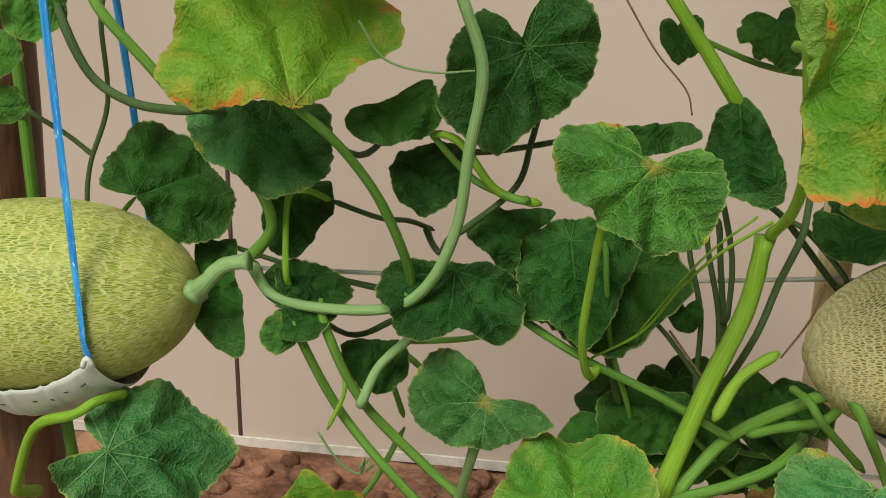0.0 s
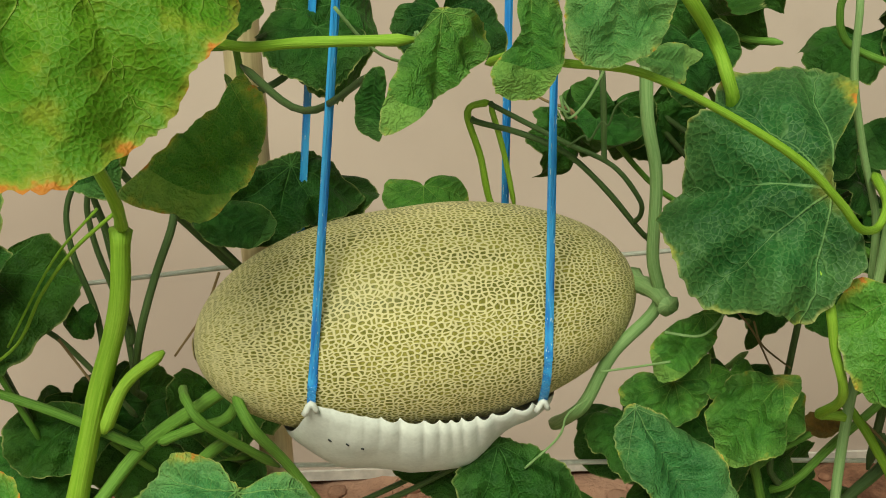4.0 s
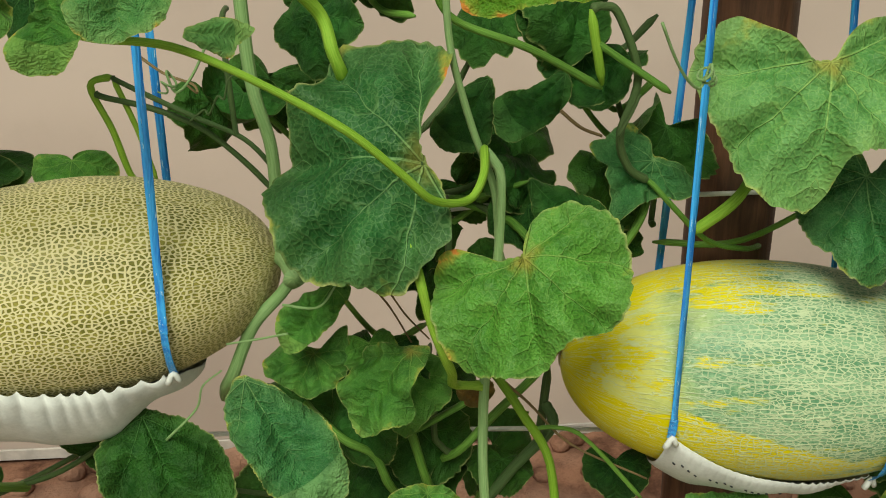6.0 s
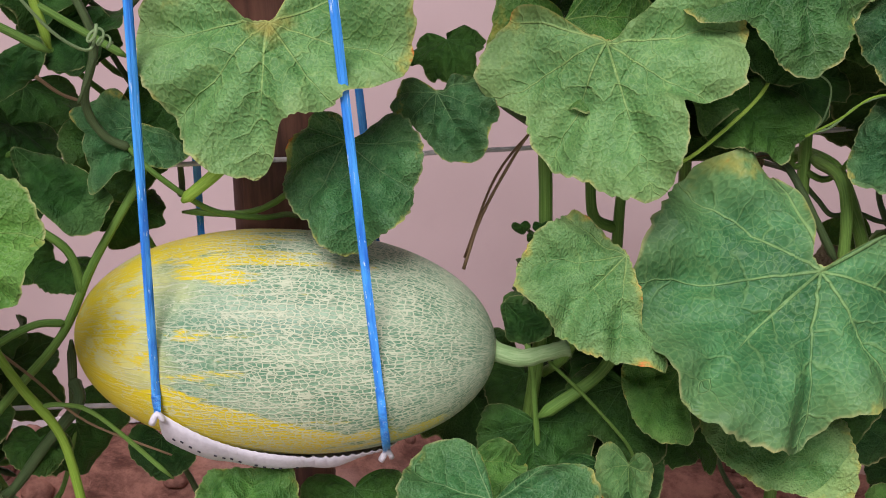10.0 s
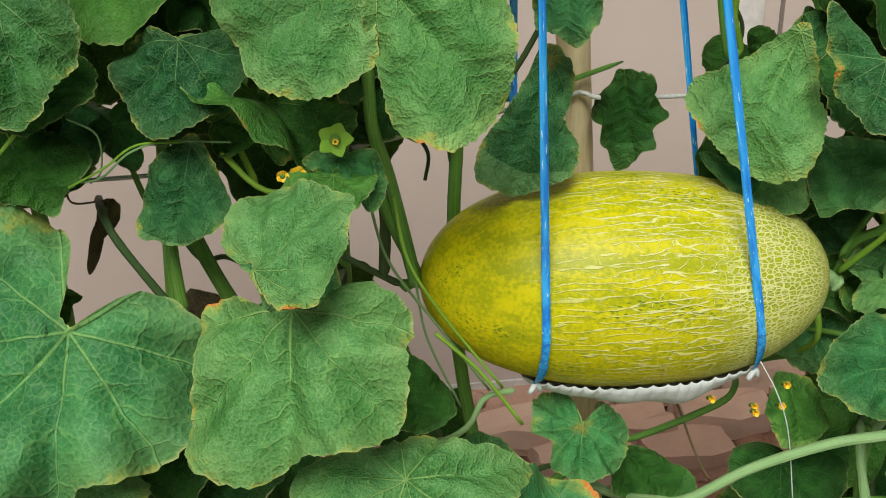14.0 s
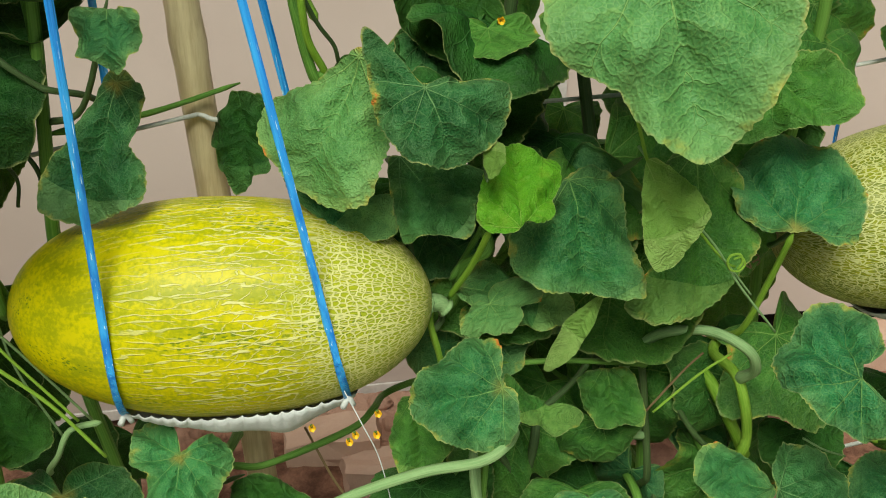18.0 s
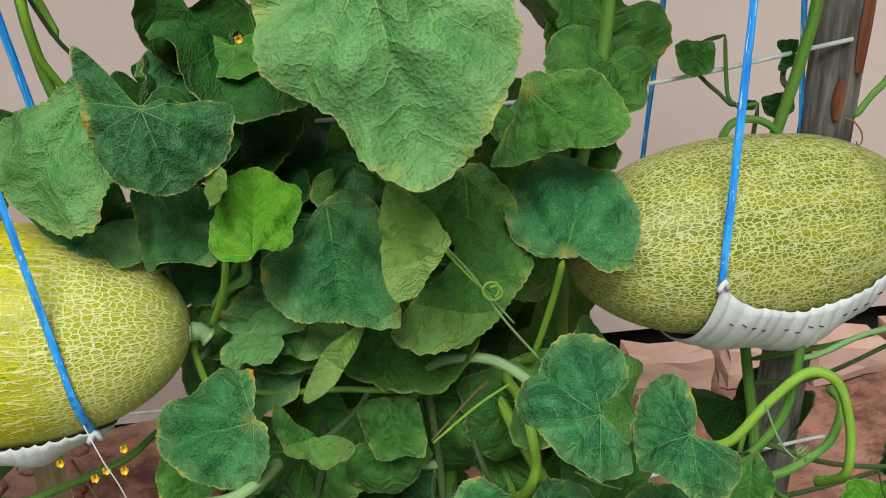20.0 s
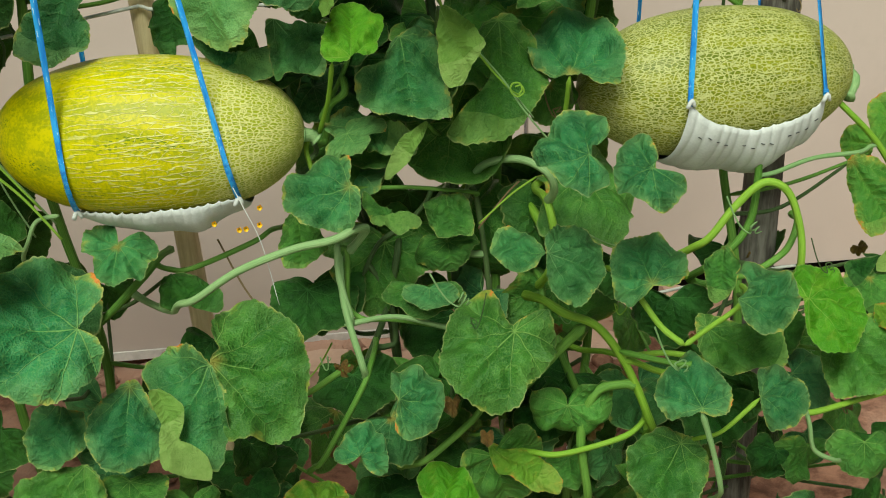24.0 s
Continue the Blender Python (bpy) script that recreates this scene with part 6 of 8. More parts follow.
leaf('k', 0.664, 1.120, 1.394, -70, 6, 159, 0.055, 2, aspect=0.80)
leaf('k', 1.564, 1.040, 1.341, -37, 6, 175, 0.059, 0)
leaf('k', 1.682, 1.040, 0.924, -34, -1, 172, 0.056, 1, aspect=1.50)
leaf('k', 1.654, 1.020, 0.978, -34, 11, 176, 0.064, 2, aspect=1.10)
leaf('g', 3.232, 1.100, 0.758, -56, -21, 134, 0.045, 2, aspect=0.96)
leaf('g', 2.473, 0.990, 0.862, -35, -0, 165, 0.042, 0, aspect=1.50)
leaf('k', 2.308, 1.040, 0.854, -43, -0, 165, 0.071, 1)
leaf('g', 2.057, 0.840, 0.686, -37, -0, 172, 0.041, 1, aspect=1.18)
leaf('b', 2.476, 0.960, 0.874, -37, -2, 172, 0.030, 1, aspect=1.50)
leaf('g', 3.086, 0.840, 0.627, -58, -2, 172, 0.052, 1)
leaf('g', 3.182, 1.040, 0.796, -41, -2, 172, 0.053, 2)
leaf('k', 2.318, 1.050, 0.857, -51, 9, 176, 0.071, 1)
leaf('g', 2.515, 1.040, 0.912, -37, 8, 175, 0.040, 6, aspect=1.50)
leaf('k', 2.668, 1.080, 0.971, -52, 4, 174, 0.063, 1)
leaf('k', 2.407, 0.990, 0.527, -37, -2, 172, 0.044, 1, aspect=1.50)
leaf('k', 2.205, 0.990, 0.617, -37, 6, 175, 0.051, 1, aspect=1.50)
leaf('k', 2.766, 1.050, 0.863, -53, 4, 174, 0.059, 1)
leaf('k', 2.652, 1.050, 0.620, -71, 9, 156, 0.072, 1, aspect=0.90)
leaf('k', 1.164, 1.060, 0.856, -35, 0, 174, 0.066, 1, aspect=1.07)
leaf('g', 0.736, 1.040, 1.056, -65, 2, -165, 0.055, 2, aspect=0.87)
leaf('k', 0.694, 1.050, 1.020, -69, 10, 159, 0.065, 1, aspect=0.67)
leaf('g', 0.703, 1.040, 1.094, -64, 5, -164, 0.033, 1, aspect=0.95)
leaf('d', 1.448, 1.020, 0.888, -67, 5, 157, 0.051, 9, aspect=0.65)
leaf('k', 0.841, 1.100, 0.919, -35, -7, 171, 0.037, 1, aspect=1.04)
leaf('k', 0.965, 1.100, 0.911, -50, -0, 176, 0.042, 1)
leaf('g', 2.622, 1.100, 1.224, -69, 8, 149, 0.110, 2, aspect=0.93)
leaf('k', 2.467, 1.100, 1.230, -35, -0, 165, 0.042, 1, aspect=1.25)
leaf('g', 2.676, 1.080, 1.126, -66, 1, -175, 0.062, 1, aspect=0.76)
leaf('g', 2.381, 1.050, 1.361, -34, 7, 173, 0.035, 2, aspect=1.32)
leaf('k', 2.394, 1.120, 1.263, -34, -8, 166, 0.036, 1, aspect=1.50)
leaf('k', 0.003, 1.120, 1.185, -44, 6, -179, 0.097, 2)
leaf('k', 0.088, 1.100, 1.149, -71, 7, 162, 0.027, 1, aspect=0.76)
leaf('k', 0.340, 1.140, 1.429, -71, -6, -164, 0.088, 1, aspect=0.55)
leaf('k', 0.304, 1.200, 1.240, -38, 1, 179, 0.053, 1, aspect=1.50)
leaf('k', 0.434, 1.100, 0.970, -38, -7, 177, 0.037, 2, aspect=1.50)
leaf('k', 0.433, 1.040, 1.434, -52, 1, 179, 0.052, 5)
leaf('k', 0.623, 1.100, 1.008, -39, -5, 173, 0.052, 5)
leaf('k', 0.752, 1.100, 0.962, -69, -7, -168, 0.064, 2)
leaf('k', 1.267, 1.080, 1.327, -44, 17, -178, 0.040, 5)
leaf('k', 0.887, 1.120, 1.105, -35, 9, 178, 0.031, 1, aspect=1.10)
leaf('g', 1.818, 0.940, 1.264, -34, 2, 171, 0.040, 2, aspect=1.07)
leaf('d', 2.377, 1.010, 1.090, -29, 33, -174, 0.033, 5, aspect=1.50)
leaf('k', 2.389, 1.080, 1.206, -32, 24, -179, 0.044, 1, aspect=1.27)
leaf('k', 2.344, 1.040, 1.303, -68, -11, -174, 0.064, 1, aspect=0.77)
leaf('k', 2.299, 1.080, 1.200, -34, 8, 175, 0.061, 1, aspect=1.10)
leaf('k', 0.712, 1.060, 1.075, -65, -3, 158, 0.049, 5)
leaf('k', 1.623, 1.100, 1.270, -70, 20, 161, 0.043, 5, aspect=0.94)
leaf('t', 1.930, 1.040, 0.895, -37, -2, 172, 0.088, 5)
leaf('k', 2.567, 1.020, 0.702, -37, 5, 174, 0.059, 5, aspect=1.32)
leaf('k', 2.365, 1.020, 0.720, -37, 10, 176, 0.067, 2, aspect=1.09)
leaf('r', 2.490, 0.860, 0.747, -69, -1, -169, 0.023, 10, aspect=0.62)
leaf('r', 2.698, 0.900, 0.674, -68, -0, 153, 0.030, 10, aspect=0.66)
leaf('r', 2.533, 0.840, 0.703, -68, 1, -168, 0.017, 9, aspect=0.65)
leaf('r', 2.345, 0.940, 0.776, -74, 21, 160, 0.018, 10, aspect=0.79)
leaf('k', 1.355, 1.060, 0.923, -67, -2, -171, 0.076, 1)
leaf('k', 1.456, 1.080, 0.949, -48, 6, 177, 0.082, 5)
leaf('g', 1.284, 1.040, 0.893, -44, 7, 178, 0.056, 2)
leaf('k', 1.422, 1.040, 0.879, -35, 5, 177, 0.058, 1, aspect=1.15)

# runners, leaf stalks and tendrils: colour, radii at both ends, a few points along
stem('g', 0.0030, 0.0030, (2.912, 1.16, 1.323), (2.918, 1.16, 1.279), (2.924, 1.16, 1.252), (2.937, 1.16, 1.241), (2.962, 1.16, 1.243))
stem('k', 0.0030, 0.0030, (2.912, 1.16, 1.323), (2.883, 1.154, 1.316), (2.871, 1.15, 1.296), (2.889, 1.15, 1.275), (2.906, 1.15, 1.261), (2.922, 1.15, 1.247), (2.933, 1.16, 1.245))
stem('g', 0.0060, 0.0050, (2.905, 1.13, 1.211), (2.915, 1.13, 1.229), (2.931, 1.13, 1.235), (2.956, 1.13, 1.23), (2.979, 1.13, 1.213))
stem('r', 0.0012, 0.0010, (3.035, 1.1, 1.24), (3.047, 1.1, 1.234), (3.058, 1.1, 1.221), (3.06, 1.1, 1.21), (3.056, 1.1, 1.207), (3.053, 1.1, 1.211), name="tendril", knobs=0)
stem('g', 0.0040, 0.0030, (3.135, 1.12, 1.388), (3.147, 1.12, 1.351), (3.152, 1.12, 1.325))
stem('g', 0.0060, 0.0050, (3.148, 1.12, 1.347), (3.136, 1.131, 1.339), (3.122, 1.14, 1.317), (3.107, 1.14, 1.272), (3.089, 1.14, 1.251), (3.071, 1.14, 1.226))
stem('y', 0.0022, 0.0016, (2.49, 0.93, 1.303), (2.507, 0.93, 1.253), (2.535, 0.93, 1.22), (2.564, 0.93, 1.182), (2.589, 0.93, 1.154), (2.599, 0.93, 1.148), name="tendril", knobs=0)
stem('y', 0.0016, 0.0013, (2.597, 0.92, 1.15), (2.601, 0.92, 1.157), (2.598, 0.92, 1.165), (2.589, 0.92, 1.165), (2.586, 0.92, 1.158), (2.59, 0.92, 1.15), (2.598, 0.92, 1.148), (2.604, 0.92, 1.154), (2.6, 0.92, 1.162), (2.592, 0.92, 1.161), name="tendril", knobs=0)
stem('w', 0.0016, 0.0012, (2.589, 0.93, 1.154), (2.604, 0.93, 1.135), (2.619, 0.93, 1.116), name="tendril", knobs=0)
stem('k', 0.0045, 0.0035, (1.347, 1.097, 1.012), (1.348, 1.099, 1.027), (1.352, 1.1, 1.054), (1.36, 1.1, 1.086), (1.364, 1.1, 1.117), (1.368, 1.1, 1.13))
stem('k', 0.0030, 0.0020, (1.364, 1.1, 1.117), (1.354, 1.1, 1.123), (1.347, 1.1, 1.131))
stem('w', 0.0069, 0.0074, (-0.149, 1.042, 1.498), (-0.143, 0.995, 1.499), (-0.135, 0.980, 1.471), (-0.117, 0.990, 1.408), (-0.129, 1.000, 1.329), (-0.140, 1.010, 1.253), (-0.168, 1.020, 1.188), (-0.210, 1.030, 1.153), (-0.290, 1.040, 1.143), (-0.341, 1.050, 1.150), (-0.367, 1.060, 1.183))
stem('g', 0.0077, 0.0065, (-0.367, 1.06, 1.183), (-0.339, 1.053, 1.224), (-0.35, 1.047, 1.268), (-0.379, 1.04, 1.304), (-0.415, 1.033, 1.349), (-0.45, 1.027, 1.393), (-0.489, 1.02, 1.441), (-0.507, 1.037, 1.465), (-0.52, 1.085, 1.46), (-0.526, 1.108, 1.453), (-0.529, 1.12, 1.447))
stem('g', 0.0054, 0.0069, (-0.278, 0.93, 1.383), (-0.242, 0.958, 1.339), (-0.212, 0.985, 1.284), (-0.192, 1.012, 1.219), (-0.189, 1.04, 1.173), (-0.196, 1.027, 1.165))
stem('k', 0.0061, 0.0055, (-0.529, 1.153, 1.447), (-0.552, 1.146, 1.448), (-0.568, 1.123, 1.451), (-0.557, 1.068, 1.455), (-0.541, 1.04, 1.431), (-0.508, 1.023, 1.38), (-0.461, 1.007, 1.358), (-0.409, 0.99, 1.356), (-0.38, 1.001, 1.355), (-0.361, 1.045, 1.335), (-0.366, 1.049, 1.318), (-0.379, 1.04, 1.304))
stem('k', 0.0035, 0.0035, (-0.529, 1.170, 1.447), (-0.529, 1.120, 1.447), (-0.529, 1.100, 1.417), (-0.529, 1.100, 1.334), (-0.555, 1.100, 1.265), (-0.563, 1.100, 1.219), (-0.568, 1.120, 1.190), (-0.571, 1.170, 1.150))
stem('k', 0.0036, 0.0036, (-0.663, 1.170, 1.326), (-0.646, 1.120, 1.336), (-0.620, 1.100, 1.320), (-0.578, 1.100, 1.295), (-0.551, 1.100, 1.274))
stem('y', 0.0136, 0.0107, (0.075, 1.040, 0.958), (0.112, 1.040, 1.087), (0.141, 1.040, 1.176), (0.151, 1.040, 1.252))
stem('y', 0.0052, 0.0069, (0.139, 0.923, 1.452), (0.142, 0.884, 1.455), (0.146, 0.880, 1.430), (0.161, 0.933, 1.349), (0.163, 0.987, 1.293), (0.153, 1.040, 1.252))
stem('y', 0.0076, 0.0101, (0.013, 1.102, 1.494), (0.025, 1.055, 1.498), (0.043, 1.04, 1.475), (0.08, 1.05, 1.424), (0.111, 1.06, 1.379), (0.128, 1.085, 1.355), (0.139, 1.139, 1.318), (0.135, 1.151, 1.296), (0.127, 1.15, 1.279))
stem('y', 0.0044, 0.0063, (0.001, 0.93, 1.314), (-0.008, 0.967, 1.233), (-0.014, 1.003, 1.148), (-0.006, 1.04, 1.091), (0.004, 1.06, 1.093))
stem('g', 0.0052, 0.0058, (-0.168, 1.173, 1.108), (-0.145, 1.163, 1.124), (-0.117, 1.13, 1.142), (-0.1, 1.08, 1.152), (-0.074, 1.06, 1.137), (-0.008, 1.06, 1.098), (0.064, 1.06, 1.066), (0.136, 1.06, 1.027), (0.143, 1.065, 1.022))
stem('g', 0.0059, 0.0071, (-0.323, 1.099, 1.128), (-0.316, 1.053, 1.130), (-0.306, 1.040, 1.103), (-0.267, 1.065, 1.003), (-0.188, 1.050, 0.921), (-0.168, 1.066, 0.899), (-0.154, 1.113, 0.865))
stem('g', 0.0059, 0.0071, (-0.323, 1.099, 1.128), (-0.309, 1.106, 1.135), (-0.295, 1.101, 1.141), (-0.288, 1.055, 1.142), (-0.278, 1.04, 1.115), (-0.246, 1.057, 1.03), (-0.174, 1.073, 0.944), (-0.126, 1.05, 0.921))
stem('w', 0.0072, 0.0060, (-0.246, 1.057, 1.03), (-0.242, 1.04, 1.038), (-0.228, 1.06, 1.071), (-0.2, 1.08, 1.097), (-0.181, 1.114, 1.116), (-0.168, 1.173, 1.108))
stem('g', 0.0038, 0.0049, (-0.203, 1.109, 1.349), (-0.191, 1.063, 1.354), (-0.172, 1.05, 1.331), (-0.131, 1.065, 1.283), (-0.083, 1.04, 1.273), (-0.078, 1.057, 1.269))
stem('k', 0.0040, 0.0046, (-0.069, 1.196, 1.339), (-0.073, 1.135, 1.342), (-0.079, 1.1, 1.317), (-0.09, 1.075, 1.277), (-0.134, 1.05, 1.24), (-0.155, 1.058, 1.222), (-0.169, 1.1, 1.191), (-0.184, 1.133, 1.188), (-0.195, 1.153, 1.2))
stem('y', 0.0084, 0.0067, (0.120, 1.020, 1.063), (0.142, 1.030, 1.107), (0.178, 1.040, 1.134))
stem('g', 0.0089, 0.0077, (0.089, 1.04, 0.96), (0.143, 1.065, 1.022), (0.208, 1.05, 1.075), (0.229, 1.044, 1.09), (0.24, 1.039, 1.097))
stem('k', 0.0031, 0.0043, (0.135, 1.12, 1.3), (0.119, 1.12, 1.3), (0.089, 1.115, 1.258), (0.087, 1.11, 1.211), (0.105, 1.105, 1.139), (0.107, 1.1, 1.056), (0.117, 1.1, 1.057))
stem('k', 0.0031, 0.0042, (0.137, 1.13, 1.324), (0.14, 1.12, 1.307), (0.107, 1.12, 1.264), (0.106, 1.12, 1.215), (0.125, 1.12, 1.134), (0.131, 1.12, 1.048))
stem('y', 0.0041, 0.0047, (-0.288, 1.1, 1.241), (-0.311, 1.093, 1.252), (-0.328, 1.08, 1.247), (-0.324, 1.05, 1.186), (-0.323, 1.057, 1.159), (-0.322, 1.098, 1.122))
stem('y', 0.0092, 0.0059, (-0.675, 1.125, 0.826), (-0.666, 1.069, 0.863), (-0.653, 1.040, 0.888), (-0.602, 1.005, 0.987), (-0.534, 0.970, 1.030), (-0.511, 0.978, 1.044), (-0.496, 1.020, 1.034))
stem('k', 0.0036, 0.0036, (-0.288, 1.100, 1.241), (-0.236, 1.100, 1.225), (-0.208, 1.120, 1.217), (-0.188, 1.170, 1.191))
stem('r', 0.0012, 0.0010, (0.005, 0.990, 1.475), (0.033, 0.990, 1.432), (0.062, 0.990, 1.399), (0.069, 0.990, 1.377), name="tendril", knobs=0)
stem('y', 0.0016, 0.0013, (0.139, 1.020, 1.278), (0.093, 1.030, 1.228), (0.040, 1.040, 1.143), name="tendril", knobs=0)
stem('w', 0.0015, 0.0012, (-0.226, 0.970, 1.451), (-0.203, 0.970, 1.418), (-0.162, 0.970, 1.408), (-0.122, 0.970, 1.411), name="tendril", knobs=0)
stem('w', 0.0061, 0.0080, (-0.134, 1.054, 0.925), (-0.136, 1.04, 0.93), (-0.114, 0.99, 1.026), (-0.109, 0.996, 1.053), (-0.105, 1.037, 1.05))
stem('y', 0.0036, 0.0030, (-0.269, 1.050, 1.085), (-0.263, 1.050, 1.045), (-0.283, 1.050, 0.995))
stem('k', 0.0035, 0.0035, (0.004, 1.083, 1.148), (0.029, 1.093, 1.146), (0.064, 1.1, 1.125), (0.109, 1.1, 1.068), (0.132, 1.1, 1.035))
stem('g', 0.0038, 0.0038, (0.0, 1.11, 1.217), (0.003, 1.064, 1.217), (0.006, 1.05, 1.188), (0.015, 1.065, 1.115), (0.04, 1.08, 1.031), (0.031, 1.1, 1.024))
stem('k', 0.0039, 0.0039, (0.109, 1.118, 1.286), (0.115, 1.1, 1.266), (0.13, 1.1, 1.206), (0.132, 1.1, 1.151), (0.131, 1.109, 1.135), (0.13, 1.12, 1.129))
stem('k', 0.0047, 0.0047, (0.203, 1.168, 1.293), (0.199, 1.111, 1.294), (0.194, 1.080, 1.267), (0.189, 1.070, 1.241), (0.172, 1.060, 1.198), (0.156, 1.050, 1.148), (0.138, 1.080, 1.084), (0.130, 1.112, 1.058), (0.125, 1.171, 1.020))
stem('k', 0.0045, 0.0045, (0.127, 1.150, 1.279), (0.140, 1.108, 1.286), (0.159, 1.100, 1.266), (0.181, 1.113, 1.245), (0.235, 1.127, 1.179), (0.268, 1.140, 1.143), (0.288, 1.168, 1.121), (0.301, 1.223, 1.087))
stem('g', 0.0076, 0.0076, (0.066, 1.040, 0.948), (0.136, 1.040, 0.975), (0.183, 1.040, 1.002), (0.209, 1.060, 1.017), (0.226, 1.110, 1.007))
stem('g', 0.0054, 0.0054, (0.192, 1.036, 1.099), (0.203, 0.996, 1.105), (0.219, 0.990, 1.084), (0.275, 1.040, 1.010))
stem('y', 0.0050, 0.0050, (0.208, 1.036, 1.420), (0.225, 0.975, 1.438), (0.250, 0.940, 1.434), (0.284, 0.920, 1.430), (0.329, 0.900, 1.436), (0.407, 0.880, 1.440))
stem('y', 0.0037, 0.0049, (0.463, 0.968, 1.405), (0.483, 0.919, 1.422), (0.513, 0.900, 1.418), (0.568, 0.903, 1.410), (0.627, 0.905, 1.382), (0.692, 0.907, 1.342), (0.734, 0.915, 1.303), (0.760, 0.930, 1.275), (0.791, 0.965, 1.262), (0.806, 0.985, 1.277), (0.812, 1.030, 1.290))
stem('w', 0.0071, 0.0080, (0.602, 1.108, 1.472), (0.604, 1.059, 1.472), (0.605, 1.040, 1.442), (0.610, 1.043, 1.349), (0.623, 1.047, 1.287), (0.625, 1.050, 1.210), (0.633, 1.053, 1.160), (0.594, 1.057, 1.110), (0.571, 1.060, 1.058), (0.559, 1.082, 1.030), (0.551, 1.133, 0.992))
stem('y', 0.0085, 0.0071, (0.602, 1.1, 1.472), (0.613, 1.087, 1.456), (0.624, 1.046, 1.462), (0.641, 1.04, 1.441), (0.671, 1.065, 1.403), (0.681, 1.05, 1.373), (0.689, 1.057, 1.348), (0.694, 1.098, 1.31))
stem('w', 0.0037, 0.0051, (0.773, 1.086, 1.471), (0.775, 1.038, 1.471), (0.777, 1.02, 1.441), (0.782, 1.025, 1.378), (0.801, 1.03, 1.307), (0.822, 1.035, 1.246), (0.829, 1.04, 1.178), (0.85, 1.059, 1.161), (0.872, 1.08, 1.166))
stem('w', 0.0054, 0.0064, (0.811, 1.022, 1.288), (0.819, 1.021, 1.279), (0.826, 1.02, 1.261), (0.825, 1.02, 1.203), (0.82, 1.02, 1.137), (0.813, 1.02, 1.068), (0.811, 1.02, 0.982), (0.814, 1.02, 0.91), (0.815, 1.04, 0.88), (0.816, 1.09, 0.84), (0.794, 1.108, 0.846))
stem('y', 0.0036, 0.0031, (0.479, 1.100, 1.345), (0.494, 1.110, 1.293), (0.506, 1.120, 1.237))
stem('k', 0.0031, 0.0031, (0.479, 1.1, 1.345), (0.486, 1.1, 1.339), (0.547, 1.1, 1.306), (0.594, 1.1, 1.282), (0.621, 1.1, 1.249), (0.626, 1.109, 1.23), (0.621, 1.119, 1.218))
stem('k', 0.0036, 0.0036, (0.579, 1.17, 1.393), (0.58, 1.12, 1.393), (0.582, 1.1, 1.363), (0.586, 1.1, 1.296), (0.586, 1.1, 1.286))
stem('g', 0.0039, 0.0049, (0.776, 1.032, 1.461), (0.77, 1.042, 1.431), (0.788, 1.05, 1.398), (0.855, 1.05, 1.371), (0.92, 1.05, 1.334))
stem('y', 0.0054, 0.0054, (0.907, 1.050, 1.405), (0.920, 1.050, 1.337))
stem('k', 0.0050, 0.0050, (0.907, 1.05, 1.405), (0.92, 1.056, 1.406), (0.935, 1.06, 1.397), (0.955, 1.06, 1.341), (0.941, 1.06, 1.288), (0.952, 1.065, 1.254), (0.973, 1.071, 1.238))
stem('y', 0.0052, 0.0057, (0.737, 1.01, 1.23), (0.741, 0.96, 1.231), (0.748, 0.94, 1.202), (0.756, 0.94, 1.165), (0.767, 0.94, 1.131), (0.776, 0.96, 1.102), (0.781, 1.01, 1.063), (0.796, 1.02, 1.055), (0.813, 1.02, 1.054))
stem('k', 0.0038, 0.0044, (0.837, 1.15, 1.181), (0.81, 1.161, 1.191), (0.787, 1.15, 1.199), (0.785, 1.1, 1.199), (0.783, 1.08, 1.169), (0.776, 1.08, 1.084), (0.767, 1.08, 0.975), (0.775, 1.085, 0.948), (0.786, 1.09, 0.935))
stem('g', 0.0050, 0.0045, (0.891, 1.08, 1.06), (0.863, 1.069, 1.065), (0.825, 1.06, 1.048), (0.803, 1.06, 1.018), (0.77, 1.06, 0.997), (0.752, 1.06, 0.987), (0.742, 1.06, 0.982))
stem('k', 0.0037, 0.0037, (0.177, 1.111, 1.249), (0.2, 1.1, 1.24), (0.24, 1.1, 1.197), (0.245, 1.113, 1.181), (0.24, 1.129, 1.173))
stem('r', 0.0016, 0.0010, (0.691, 1.040, 1.172), (0.721, 1.040, 1.136), (0.744, 1.040, 1.093), name="tendril", knobs=0)
stem('w', 0.0016, 0.0011, (0.507, 1.020, 1.010), (0.538, 1.020, 1.042), (0.546, 1.020, 1.066), (0.565, 1.020, 1.082), name="tendril", knobs=0)
stem('g', 0.0070, 0.0060, (0.208, 1.05, 1.075), (0.224, 1.052, 1.086), (0.24, 1.039, 1.097), (0.248, 0.997, 1.101), (0.261, 0.99, 1.077), (0.285, 1.015, 1.028), (0.316, 1.04, 0.96), (0.328, 1.07, 0.934), (0.336, 1.126, 0.897))
stem('g', 0.0065, 0.0065, (0.159, 1.06, 1.029), (0.196, 1.05, 1.048), (0.227, 1.04, 1.062), (0.24, 1.034, 1.081), (0.241, 1.032, 1.098))
stem('g', 0.0056, 0.0056, (0.633, 1.11, 0.994), (0.65, 1.06, 1.004), (0.676, 1.04, 0.988), (0.704, 1.04, 0.97), (0.717, 1.04, 0.937), (0.727, 1.06, 0.909), (0.734, 1.11, 0.87), (0.75, 1.125, 0.86), (0.768, 1.13, 0.859))
